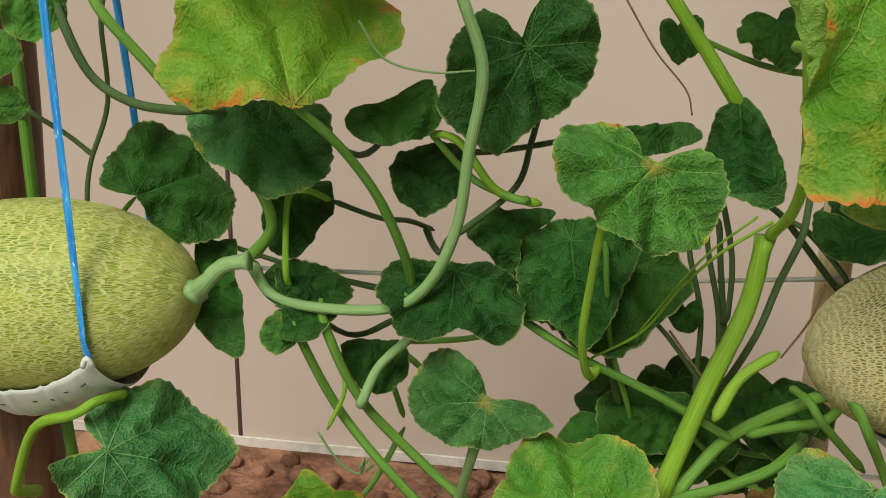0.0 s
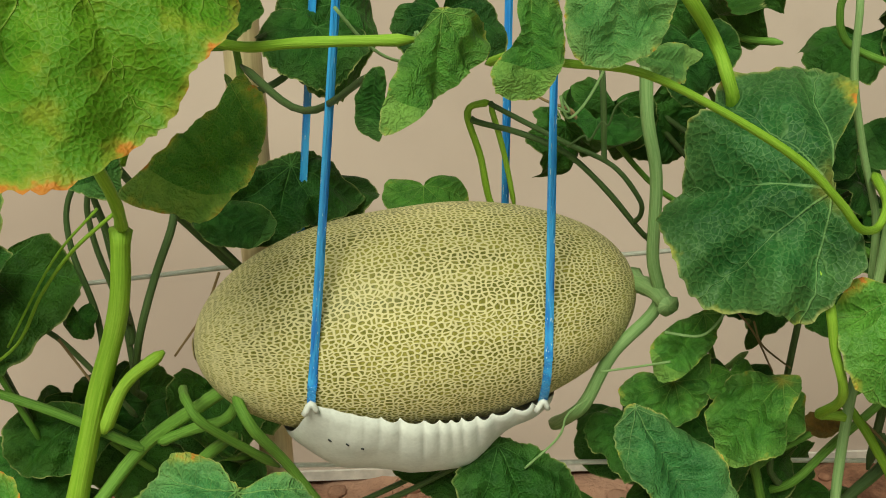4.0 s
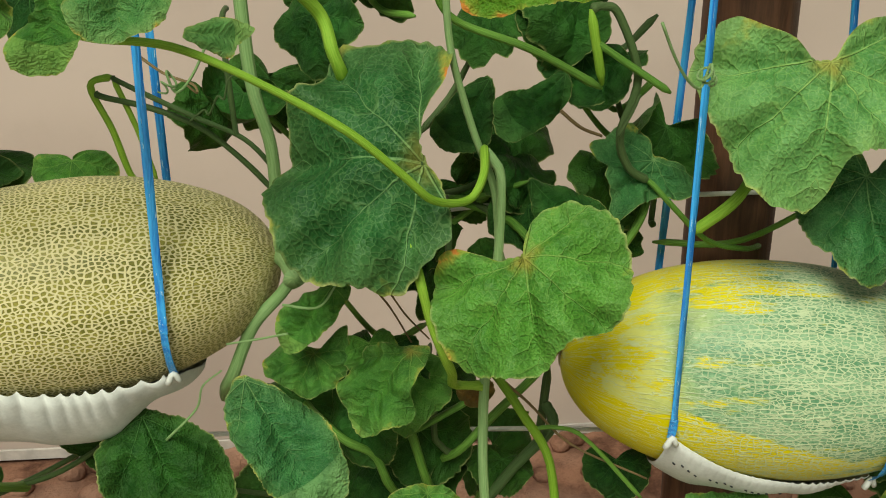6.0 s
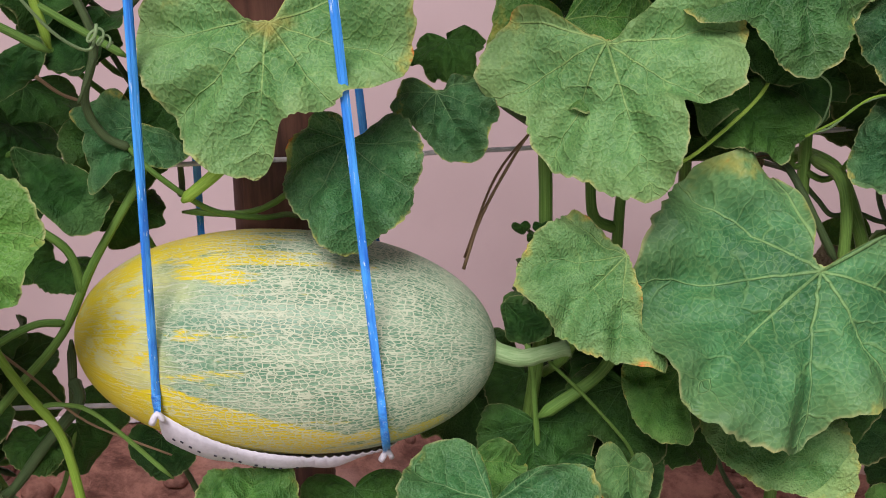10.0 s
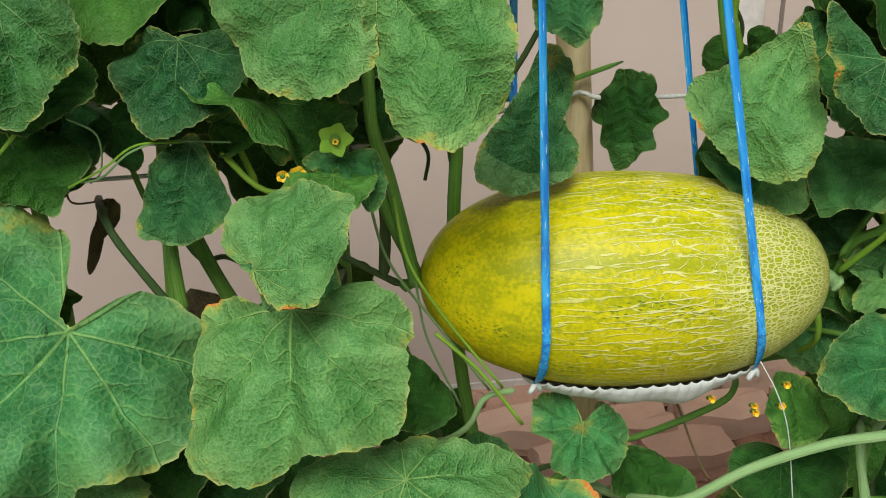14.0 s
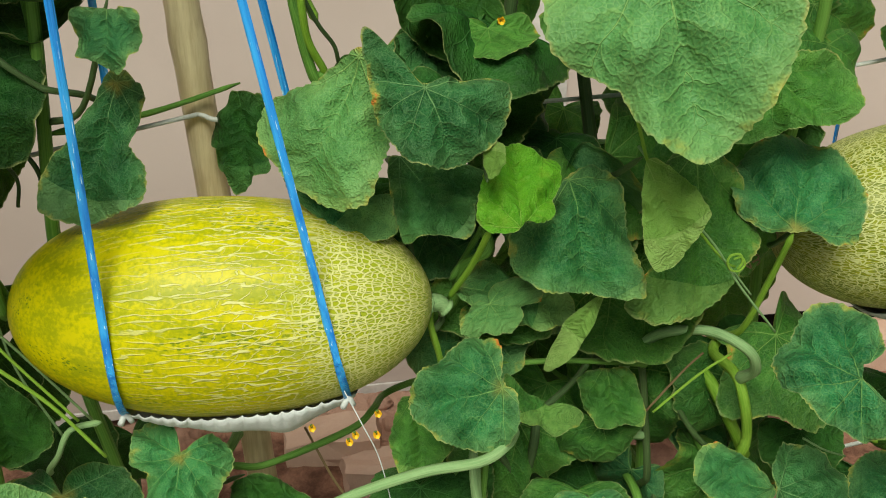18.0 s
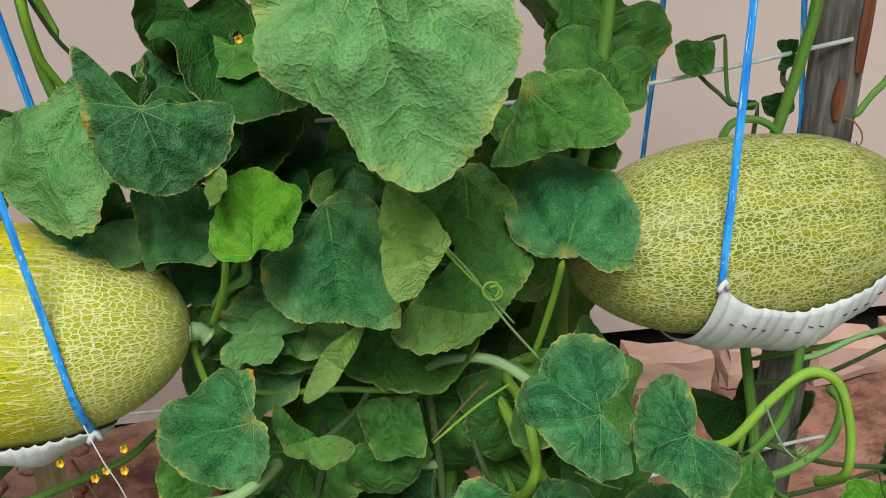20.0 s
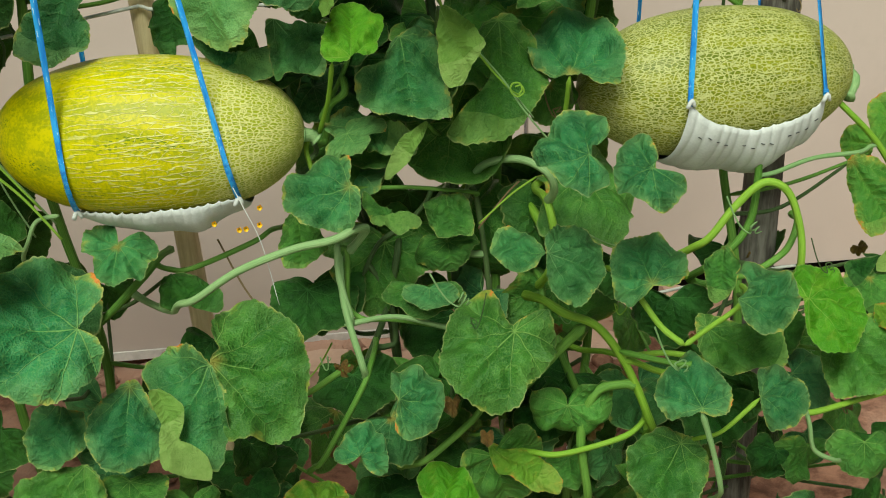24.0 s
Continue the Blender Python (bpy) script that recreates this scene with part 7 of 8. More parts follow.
stem('g', 0.0064, 0.0064, (0.786, 1.142, 0.822), (0.777, 1.142, 0.837), (0.768, 1.13, 0.859), (0.763, 1.08, 0.899), (0.756, 1.06, 0.928), (0.742, 1.06, 0.982), (0.729, 1.06, 1.021), (0.72, 1.08, 1.05), (0.714, 1.13, 1.049))
stem('g', 0.0040, 0.0045, (0.908, 1.050, 1.379), (0.946, 1.050, 1.353), (0.983, 1.050, 1.328))
stem('g', 0.0050, 0.0061, (0.992, 1.150, 1.208), (0.981, 1.100, 1.211), (0.965, 1.080, 1.186), (0.924, 1.080, 1.122), (0.885, 1.080, 1.048), (0.828, 1.080, 0.985), (0.795, 1.080, 0.947), (0.776, 1.100, 0.924), (0.763, 1.150, 0.889))
stem('g', 0.0055, 0.0055, (0.787, 1.15, 1.199), (0.812, 1.16, 1.188), (0.837, 1.15, 1.181), (0.851, 1.1, 1.187), (0.872, 1.08, 1.166), (0.903, 1.08, 1.135), (0.911, 1.08, 1.088))
stem('g', 0.0032, 0.0038, (0.988, 1.133, 1.209), (0.97, 1.131, 1.221), (0.96, 1.115, 1.232), (0.973, 1.071, 1.238), (0.993, 1.06, 1.218), (1.038, 1.08, 1.172), (1.084, 1.1, 1.153), (1.11, 1.131, 1.143), (1.127, 1.189, 1.116))
stem('y', 0.0071, 0.0071, (1.016, 1.060, 1.188), (1.052, 1.060, 1.216), (1.076, 1.080, 1.234), (1.092, 1.130, 1.226))
stem('y', 0.0056, 0.0062, (0.825, 1.06, 1.048), (0.835, 1.049, 1.036), (0.852, 1.04, 1.01), (0.881, 1.04, 0.952), (0.892, 1.04, 0.848), (0.895, 1.06, 0.818), (0.897, 1.11, 0.778))
stem('k', 0.0059, 0.0059, (0.888, 1.100, 1.031), (0.880, 1.100, 0.944))
stem('g', 0.0029, 0.0029, (0.862, 1.04, 0.991), (0.885, 1.04, 0.992), (0.917, 1.04, 0.977), (0.982, 1.04, 0.898))
stem('k', 0.0067, 0.0079, (0.784, 1.15, 0.816), (0.796, 1.1, 0.852), (0.815, 1.08, 0.875), (0.852, 1.08, 0.923), (0.89, 1.08, 0.969), (0.884, 1.1, 0.987))
stem('r', 0.0017, 0.0017, (1.366, 1.120, 1.235), (1.321, 1.120, 1.178), (1.289, 1.120, 1.090), name="tendril", knobs=0)
stem('g', 0.0067, 0.0067, (1.397, 1.13, 1.234), (1.399, 1.08, 1.235), (1.402, 1.06, 1.205), (1.408, 1.06, 1.154), (1.433, 1.06, 1.138))
stem('g', 0.0079, 0.0097, (1.357, 1.05, 0.935), (1.421, 1.05, 0.984), (1.443, 1.05, 1.036), (1.454, 1.07, 1.064), (1.462, 1.12, 1.062), (1.448, 1.143, 1.068), (1.427, 1.15, 1.077))
stem('g', 0.0067, 0.0067, (1.380, 1.150, 0.929), (1.386, 1.100, 0.968), (1.395, 1.080, 0.996), (1.412, 1.080, 1.049), (1.421, 1.100, 1.078), (1.427, 1.150, 1.077))
stem('g', 0.0042, 0.0042, (1.346, 1.130, 1.012), (1.348, 1.080, 1.012), (1.351, 1.060, 0.982), (1.360, 1.060, 0.890), (1.363, 1.080, 0.860), (1.365, 1.130, 0.820))
stem('g', 0.0024, 0.0024, (1.364, 1.040, 1.006), (1.415, 1.040, 0.948), (1.460, 1.040, 0.882), (1.446, 1.040, 0.831), name="tendril", knobs=0)
stem('g', 0.0066, 0.0076, (1.457, 1.08, 1.251), (1.448, 1.069, 1.246), (1.439, 1.06, 1.229), (1.434, 1.06, 1.169), (1.432, 1.06, 1.106), (1.43, 1.08, 1.076), (1.43, 1.13, 1.036), (1.429, 1.146, 1.049), (1.427, 1.15, 1.077))
stem('k', 0.0036, 0.0036, (1.459, 1.150, 1.281), (1.458, 1.100, 1.281), (1.457, 1.080, 1.251), (1.455, 1.080, 1.183))
stem('k', 0.0048, 0.0053, (1.595, 1.130, 1.188), (1.605, 1.080, 1.191), (1.620, 1.060, 1.165), (1.665, 1.060, 1.088))
stem('g', 0.0081, 0.0075, (1.673, 1.145, 1.171), (1.664, 1.13, 1.174), (1.666, 1.08, 1.174), (1.668, 1.06, 1.144), (1.672, 1.06, 1.087))
stem('y', 0.0036, 0.0036, (1.722, 1.04, 1.257), (1.76, 1.04, 1.217), (1.818, 1.04, 1.214), (1.848, 1.06, 1.213), (1.867, 1.11, 1.192), (1.873, 1.111, 1.176), (1.876, 1.1, 1.161))
stem('y', 0.0015, 0.0012, (1.591, 1.010, 1.242), (1.623, 1.010, 1.258), (1.652, 1.010, 1.277), (1.692, 1.010, 1.278), name="tendril", knobs=0)
stem('y', 0.0024, 0.0022, (1.452, 1.080, 1.177), (1.467, 1.030, 1.210), (1.489, 1.010, 1.231), (1.538, 1.010, 1.276), (1.560, 1.030, 1.296), (1.575, 1.080, 1.290))
stem('g', 0.0065, 0.0056, (1.376, 1.064, 1.3), (1.383, 1.021, 1.303), (1.394, 1.01, 1.276), (1.411, 1.025, 1.235), (1.44, 1.04, 1.192), (1.435, 1.06, 1.179))
stem('g', 0.0072, 0.0088, (1.892, 1.17, 1.352), (1.871, 1.155, 1.352), (1.855, 1.12, 1.352), (1.856, 1.074, 1.353), (1.859, 1.06, 1.323), (1.864, 1.073, 1.259), (1.88, 1.087, 1.202), (1.899, 1.06, 1.108), (1.902, 1.08, 1.108))
stem('y', 0.0037, 0.0042, (1.737, 1.060, 1.257), (1.752, 1.060, 1.217))
stem('g', 0.0095, 0.0095, (1.651, 1.187, 1.147), (1.66, 1.184, 1.16), (1.67, 1.17, 1.17), (1.677, 1.12, 1.172), (1.689, 1.1, 1.144), (1.713, 1.1, 1.086), (1.724, 1.12, 1.058), (1.732, 1.17, 1.02), (1.756, 1.184, 1.034), (1.781, 1.177, 1.07))
stem('k', 0.0074, 0.0074, (1.867, 1.11, 1.192), (1.872, 1.105, 1.182), (1.876, 1.1, 1.161), (1.873, 1.1, 1.089))
stem('g', 0.0060, 0.0066, (2.335, 1.05, 1.064), (2.35, 1.06, 1.072), (2.355, 1.04, 1.12), (2.377, 1.02, 1.145), (2.376, 1.04, 1.163))
stem('w', 0.0039, 0.0039, (1.920, 1.060, 0.912), (1.930, 1.010, 0.949), (1.944, 0.990, 0.976), (1.959, 0.990, 1.004), (1.989, 0.990, 1.010))
stem('w', 0.0063, 0.0074, (2.058, 1.04, 0.874), (2.086, 1.04, 0.852), (2.116, 1.019, 0.847), (2.132, 0.966, 0.878), (2.157, 0.94, 0.894), (2.216, 0.927, 0.934), (2.289, 0.913, 0.964), (2.344, 0.9, 0.978), (2.373, 0.913, 0.985), (2.392, 0.959, 0.97), (2.383, 0.972, 0.95), (2.365, 0.97, 0.932))
stem('y', 0.0024, 0.0024, (1.907, 0.970, 1.091), (1.950, 0.970, 1.045), (1.992, 0.970, 0.983), name="tendril", knobs=0)
stem('g', 0.0050, 0.0050, (2.095, 1.053, 0.908), (2.113, 1.057, 0.897), (2.146, 1.06, 0.894), (2.234, 1.06, 0.926), (2.262, 1.08, 0.936), (2.281, 1.13, 0.923), (2.313, 1.134, 0.933), (2.341, 1.11, 0.952))
stem('y', 0.0015, 0.0013, (1.526, 1.040, 1.231), (1.560, 1.040, 1.264), (1.595, 1.040, 1.270), name="tendril", knobs=0)
stem('g', 0.0075, 0.0075, (1.872, 1.08, 1.23), (1.86, 1.08, 1.218), (1.881, 1.08, 1.158), (1.902, 1.08, 1.108), (1.901, 1.089, 1.089), (1.893, 1.1, 1.08))
stem('k', 0.0044, 0.0044, (1.775, 1.162, 1.079), (1.766, 1.179, 1.114), (1.766, 1.17, 1.147), (1.782, 1.12, 1.156), (1.806, 1.1, 1.138), (1.845, 1.1, 1.11), (1.893, 1.1, 1.08))
stem('g', 0.0075, 0.0075, (1.770, 1.150, 1.146), (1.789, 1.100, 1.173), (1.816, 1.080, 1.184), (1.866, 1.080, 1.203))
stem('y', 0.0019, 0.0019, (1.871, 0.970, 1.230), (1.883, 0.970, 1.167), (1.915, 0.970, 1.108), (1.972, 0.970, 1.026), name="tendril", knobs=0)
stem('g', 0.0069, 0.0069, (2.2, 1.083, 1.428), (2.2, 1.081, 1.41), (2.203, 1.08, 1.378), (2.217, 1.08, 1.316), (2.228, 1.08, 1.318))
stem('y', 0.0041, 0.0041, (2.360, 0.940, 1.202), (2.354, 0.990, 1.144), (2.340, 1.040, 1.085))
stem('g', 0.0052, 0.0052, (2.353, 0.97, 0.94), (2.365, 0.97, 0.932), (2.362, 0.97, 0.858), (2.374, 0.962, 0.84), (2.391, 0.952, 0.835))
stem('w', 0.0063, 0.0076, (2.572, 1.05, 0.883), (2.544, 1.052, 0.888), (2.528, 1.06, 0.908), (2.544, 1.074, 0.949), (2.554, 1.048, 0.999), (2.571, 1.022, 1.031), (2.612, 0.996, 1.042), (2.644, 0.97, 1.03), (2.659, 0.978, 1.0), (2.655, 1.007, 0.972))
stem('g', 0.0041, 0.0041, (2.341, 1.11, 0.952), (2.34, 1.116, 0.967), (2.343, 1.11, 0.984), (2.363, 1.06, 1.003), (2.393, 1.04, 1.002), (2.465, 1.04, 0.998), (2.553, 1.04, 0.984), (2.56, 1.05, 0.976))
stem('y', 0.0044, 0.0050, (2.677, 0.970, 1.159), (2.679, 1.005, 1.096), (2.673, 1.040, 1.019), (2.671, 1.072, 0.991), (2.670, 1.131, 0.953))
stem('k', 0.0055, 0.0055, (2.552, 1.052, 0.991), (2.56, 1.05, 0.976), (2.569, 1.05, 0.909), (2.577, 1.05, 0.832), (2.581, 1.07, 0.802), (2.583, 1.12, 0.762))
stem('w', 0.0018, 0.0015, (2.497, 0.940, 1.273), (2.534, 0.935, 1.222), (2.577, 0.930, 1.171), (2.604, 0.925, 1.129), (2.644, 0.920, 1.078), name="tendril", knobs=0)
stem('y', 0.0018, 0.0018, (2.636, 0.990, 1.016), (2.600, 0.990, 0.993), (2.553, 0.990, 0.953), name="tendril", knobs=0)
stem('y', 0.0090, 0.0084, (2.71, 1.11, 0.795), (2.701, 1.06, 0.832), (2.687, 1.04, 0.859), (2.657, 1.04, 0.92), (2.644, 1.06, 0.947), (2.635, 1.11, 0.945), (2.649, 1.128, 0.948), (2.67, 1.131, 0.953))
stem('y', 0.0041, 0.0047, (2.341, 1.11, 0.952), (2.336, 1.06, 0.991), (2.33, 1.04, 1.021), (2.321, 1.04, 1.061), (2.326, 1.05, 1.081))
stem('k', 0.0044, 0.0044, (2.389, 1.05, 0.865), (2.416, 1.05, 0.914), (2.454, 1.05, 0.938), (2.484, 1.046, 0.97), (2.494, 1.04, 0.993))
stem('y', 0.0077, 0.0070, (2.912, 1.11, 0.793), (2.891, 1.11, 0.809), (2.877, 1.093, 0.834), (2.889, 1.042, 0.87), (2.907, 1.02, 0.893), (2.942, 1.016, 0.94), (2.982, 1.012, 0.975), (3.019, 1.008, 0.959), (3.041, 1.004, 0.902), (3.045, 1.0, 0.85), (3.046, 1.018, 0.821), (3.048, 1.066, 0.781))
stem('g', 0.0078, 0.0071, (2.942, 1.11, 0.777), (2.924, 1.115, 0.782), (2.912, 1.11, 0.793), (2.923, 1.06, 0.83), (2.94, 1.04, 0.854), (2.978, 1.04, 0.909), (2.985, 1.04, 1.011), (2.987, 1.06, 1.041), (2.988, 1.11, 1.041))
stem('w', 0.0045, 0.0045, (2.983, 1.04, 0.977), (3.01, 1.04, 0.98), (3.075, 1.05, 0.995), (3.152, 1.06, 0.996), (3.175, 1.07, 1.001), (3.189, 1.07, 1.003))
stem('y', 0.0056, 0.0063, (3.089, 1.14, 1.082), (3.104, 1.09, 1.088), (3.125, 1.07, 1.067), (3.189, 1.07, 1.003), (3.243, 1.07, 0.918), (3.287, 1.07, 0.856), (3.296, 1.06, 0.863))
stem('w', 0.0045, 0.0045, (3.279, 1.060, 0.864), (3.331, 1.060, 0.861), (3.361, 1.080, 0.859), (3.381, 1.130, 0.838))
stem('g', 0.0072, 0.0065, (2.912, 1.11, 0.793), (2.927, 1.116, 0.781), (2.942, 1.11, 0.777), (2.959, 1.06, 0.807), (2.985, 1.04, 0.821), (3.03, 1.04, 0.846), (3.046, 1.04, 0.868), (3.063, 1.06, 0.893), (3.074, 1.11, 0.889))
stem('w', 0.0059, 0.0059, (2.352, 0.970, 0.950), (2.352, 0.955, 0.901), (2.366, 0.940, 0.838))
stem('g', 0.0041, 0.0047, (2.342, 1.040, 1.105), (2.363, 1.040, 1.140), (2.378, 1.040, 1.168), (2.392, 1.060, 1.195), (2.402, 1.110, 1.192))
stem('y', 0.0076, 0.0076, (2.671, 1.082, 0.985), (2.659, 1.076, 0.98), (2.65, 1.06, 0.976), (2.654, 1.01, 0.977), (2.659, 0.99, 0.947), (2.665, 0.99, 0.91), (2.661, 0.99, 0.888), (2.657, 1.01, 0.859), (2.653, 1.06, 0.819))
stem('y', 0.0036, 0.0036, (3.16, 1.063, 0.998), (3.166, 1.07, 0.983), (3.208, 1.07, 0.93), (3.241, 1.07, 0.876), (3.258, 1.07, 0.871), (3.272, 1.07, 0.877))
stem('y', 0.0077, 0.0077, (2.609, 0.960, 0.853), (2.627, 0.910, 0.863), (2.653, 0.890, 0.849), (2.701, 0.890, 0.823), (2.744, 0.890, 0.758), (2.780, 0.890, 0.669), (2.791, 0.910, 0.641), (2.798, 0.960, 0.602))
stem('g', 0.0083, 0.0083, (2.697, 1.01, 0.508), (2.697, 0.99, 0.496), (2.696, 0.96, 0.497), (2.693, 0.91, 0.537), (2.689, 0.89, 0.566), (2.678, 0.89, 0.657), (2.699, 0.89, 0.723), (2.74, 0.89, 0.732), (2.756, 0.89, 0.728))
stem('g', 0.0066, 0.0066, (2.561, 1.04, 0.672), (2.57, 1.022, 0.675), (2.553, 0.967, 0.684), (2.528, 0.94, 0.669), (2.462, 0.92, 0.627), (2.438, 0.933, 0.612), (2.421, 0.978, 0.582))
stem('w', 0.0062, 0.0062, (2.353, 0.97, 0.94), (2.356, 0.945, 0.866), (2.373, 0.92, 0.79), (2.377, 0.923, 0.771), (2.378, 0.93, 0.76))
stem('g', 0.0055, 0.0055, (2.403, 1.05, 0.762), (2.402, 1.029, 0.765), (2.396, 0.99, 0.77), (2.386, 0.94, 0.773), (2.371, 0.92, 0.747), (2.313, 0.92, 0.645), (2.298, 0.94, 0.619), (2.288, 0.99, 0.581))
stem('g', 0.0055, 0.0055, (2.727, 0.890, 0.786), (2.792, 0.820, 0.792), (2.812, 0.818, 0.793), (2.826, 0.853, 0.775))
stem('w', 0.0052, 0.0044, (2.805, 0.760, 0.751), (2.824, 0.760, 0.688), (2.837, 0.760, 0.634), (2.844, 0.780, 0.605), (2.849, 0.830, 0.566))
stem('w', 0.0046, 0.0039, (2.966, 0.872, 0.677), (2.962, 0.877, 0.706), (2.96, 0.86, 0.731), (2.964, 0.81, 0.731), (2.971, 0.79, 0.702), (2.982, 0.79, 0.657), (3.009, 0.79, 0.638), (3.033, 0.81, 0.621), (3.05, 0.86, 0.59))
stem('y', 0.0056, 0.0056, (2.956, 0.894, 0.667), (2.975, 0.850, 0.686), (3.003, 0.840, 0.685), (3.076, 0.865, 0.682), (3.151, 0.890, 0.681), (3.179, 0.920, 0.681), (3.198, 0.976, 0.661))
stem('y', 0.0052, 0.0052, (2.714, 0.908, 0.906), (2.725, 0.851, 0.911), (2.740, 0.820, 0.887), (2.761, 0.805, 0.856), (2.788, 0.790, 0.834))
stem('y', 0.0044, 0.0052, (2.788, 0.790, 0.834), (2.830, 0.815, 0.844), (2.879, 0.840, 0.858), (2.905, 0.873, 0.865), (2.922, 0.932, 0.850))
stem('y', 0.0039, 0.0039, (2.792, 0.918, 0.635), (2.805, 0.904, 0.631), (2.82, 0.877, 0.638), (2.833, 0.824, 0.673), (2.853, 0.8, 0.695), (2.898, 0.79, 0.745))
stem('g', 0.0089, 0.0089, (2.567, 1.013, 0.677), (2.573, 1.0, 0.673), (2.585, 0.946, 0.708), (2.604, 0.92, 0.731), (2.649, 0.905, 0.787), (2.681, 0.89, 0.829))
stem('g', 0.0049, 0.0049, (2.291, 1.09, 0.791), (2.311, 1.04, 0.81), (2.341, 1.02, 0.809), (2.423, 1.02, 0.805), (2.507, 1.02, 0.786), (2.536, 1.04, 0.779), (2.555, 1.09, 0.754), (2.57, 1.111, 0.754), (2.583, 1.12, 0.762))
stem('g', 0.0056, 0.0056, (2.265, 1.043, 0.681), (2.280, 0.988, 0.713), (2.302, 0.960, 0.731), (2.358, 0.940, 0.777))
stem('y', 0.0056, 0.0056, (2.591, 0.95, 0.608), (2.61, 0.9, 0.631), (2.64, 0.88, 0.635), (2.694, 0.88, 0.642), (2.743, 0.88, 0.655), (2.773, 0.9, 0.663), (2.792, 0.95, 0.648), (2.797, 0.958, 0.628), (2.797, 0.952, 0.609))
stem('g', 0.0072, 0.0072, (2.116, 1.110, 0.909), (2.102, 1.060, 0.915), (2.080, 1.040, 0.895), (2.013, 1.040, 0.831), (1.988, 1.040, 0.820), (1.961, 1.060, 0.808), (1.943, 1.110, 0.780))
stem('k', 0.0066, 0.0066, (2.451, 1.120, 0.905), (2.446, 1.070, 0.906), (2.438, 1.050, 0.877), (2.418, 1.050, 0.797), (2.388, 1.050, 0.726), (2.377, 1.070, 0.698), (2.370, 1.120, 0.659))
stem('g', 0.0068, 0.0068, (2.583, 1.112, 0.769), (2.574, 1.11, 0.789), (2.572, 1.06, 0.789), (2.569, 1.04, 0.759), (2.559, 1.04, 0.655), (2.575, 1.04, 0.553), (2.58, 1.06, 0.524), (2.583, 1.11, 0.484))
stem('g', 0.0060, 0.0060, (2.71, 1.11, 0.795), (2.684, 1.122, 0.813), (2.661, 1.11, 0.828), (2.659, 1.06, 0.828), (2.656, 1.04, 0.798), (2.648, 1.04, 0.704), (2.693, 1.04, 0.641), (2.71, 1.06, 0.616), (2.722, 1.11, 0.58))
stem('y', 0.0057, 0.0057, (2.668, 1.035, 0.754), (2.687, 1.03, 0.738), (2.709, 1.01, 0.732), (2.729, 0.96, 0.751), (2.759, 0.94, 0.75), (2.819, 0.94, 0.749), (2.889, 0.94, 0.728), (2.889, 0.94, 0.719))
stem('g', 0.0076, 0.0076, (2.665, 1.060, 0.753), (2.671, 1.010, 0.754), (2.679, 0.990, 0.725), (2.707, 0.990, 0.636), (2.699, 0.990, 0.538), (2.697, 1.010, 0.508), (2.695, 1.060, 0.468))
stem('k', 0.0036, 0.0036, (0.461, 1.102, 1.329), (0.471, 1.1, 1.325), (0.509, 1.105, 1.313), (0.552, 1.11, 1.292), (0.591, 1.115, 1.255), (0.627, 1.12, 1.211), (0.646, 1.143, 1.188), (0.659, 1.194, 1.153))
stem('y', 0.0041, 0.0041, (0.479, 1.1, 1.345), (0.459, 1.1, 1.336), (0.472, 1.11, 1.291), (0.484, 1.12, 1.24), (0.506, 1.12, 1.237))
stem('y', 0.0023, 0.0018, (0.153, 1.020, 1.274), (0.111, 1.030, 1.237), (0.076, 1.040, 1.193), (0.045, 1.050, 1.141), (-0.004, 1.060, 1.102), name="tendril", knobs=0)
stem('k', 0.0043, 0.0043, (0.106, 1.12, 1.24), (0.115, 1.12, 1.236), (0.122, 1.12, 1.187), (0.132, 1.12, 1.117), (0.127, 1.12, 1.105))
stem('k', 0.0056, 0.0051, (0.002, 1.079, 1.217), (0.0, 1.078, 1.2), (0.001, 1.08, 1.17), (0.01, 1.09, 1.104), (0.031, 1.1, 1.024))
stem('r', 0.0017, 0.0017, (0.073, 1.080, 1.131), (0.115, 1.050, 1.086), name="tendril", knobs=0)
stem('r', 0.0017, 0.0014, (0.224, 1.100, 1.186), (0.210, 1.080, 1.154), (0.183, 1.060, 1.119), name="tendril", knobs=0)
stem('y', 0.0047, 0.0057, (-0.172, 1.05, 1.331), (-0.158, 1.043, 1.333), (-0.14, 1.04, 1.324), (-0.107, 1.05, 1.278), (-0.063, 1.06, 1.264))
stem('k', 0.0014, 0.0011, (0.548, 1.080, 1.306), (0.562, 1.077, 1.317), (0.567, 1.073, 1.314), (0.576, 1.070, 1.331), (0.582, 1.067, 1.329), (0.587, 1.063, 1.346), (0.596, 1.060, 1.355), name="tendril", knobs=0)
stem('r', 0.0018, 0.0013, (0.502, 1.100, 1.365), (0.527, 1.095, 1.347), (0.552, 1.090, 1.338), (0.556, 1.085, 1.331), (0.548, 1.080, 1.340), name="tendril", knobs=0)
stem('r', 0.0013, 0.0011, (0.725, 1.050, 1.141), (0.741, 1.065, 1.109), (0.761, 1.040, 1.096), name="tendril", knobs=0)
stem('w', 0.0015, 0.0013, (0.627, 1.000, 1.156), (0.658, 0.993, 1.155), (0.674, 0.987, 1.176), (0.679, 0.980, 1.193), name="tendril", knobs=0)
stem('w', 0.0013, 0.0013, (0.573, 1.010, 1.114), (0.605, 1.000, 1.123), (0.631, 0.990, 1.132), name="tendril", knobs=0)
stem('r', 0.0024, 0.0018, (1.288, 1.120, 1.077), (1.306, 1.120, 1.134), (1.338, 1.120, 1.196), (1.365, 1.120, 1.238), name="tendril", knobs=0)
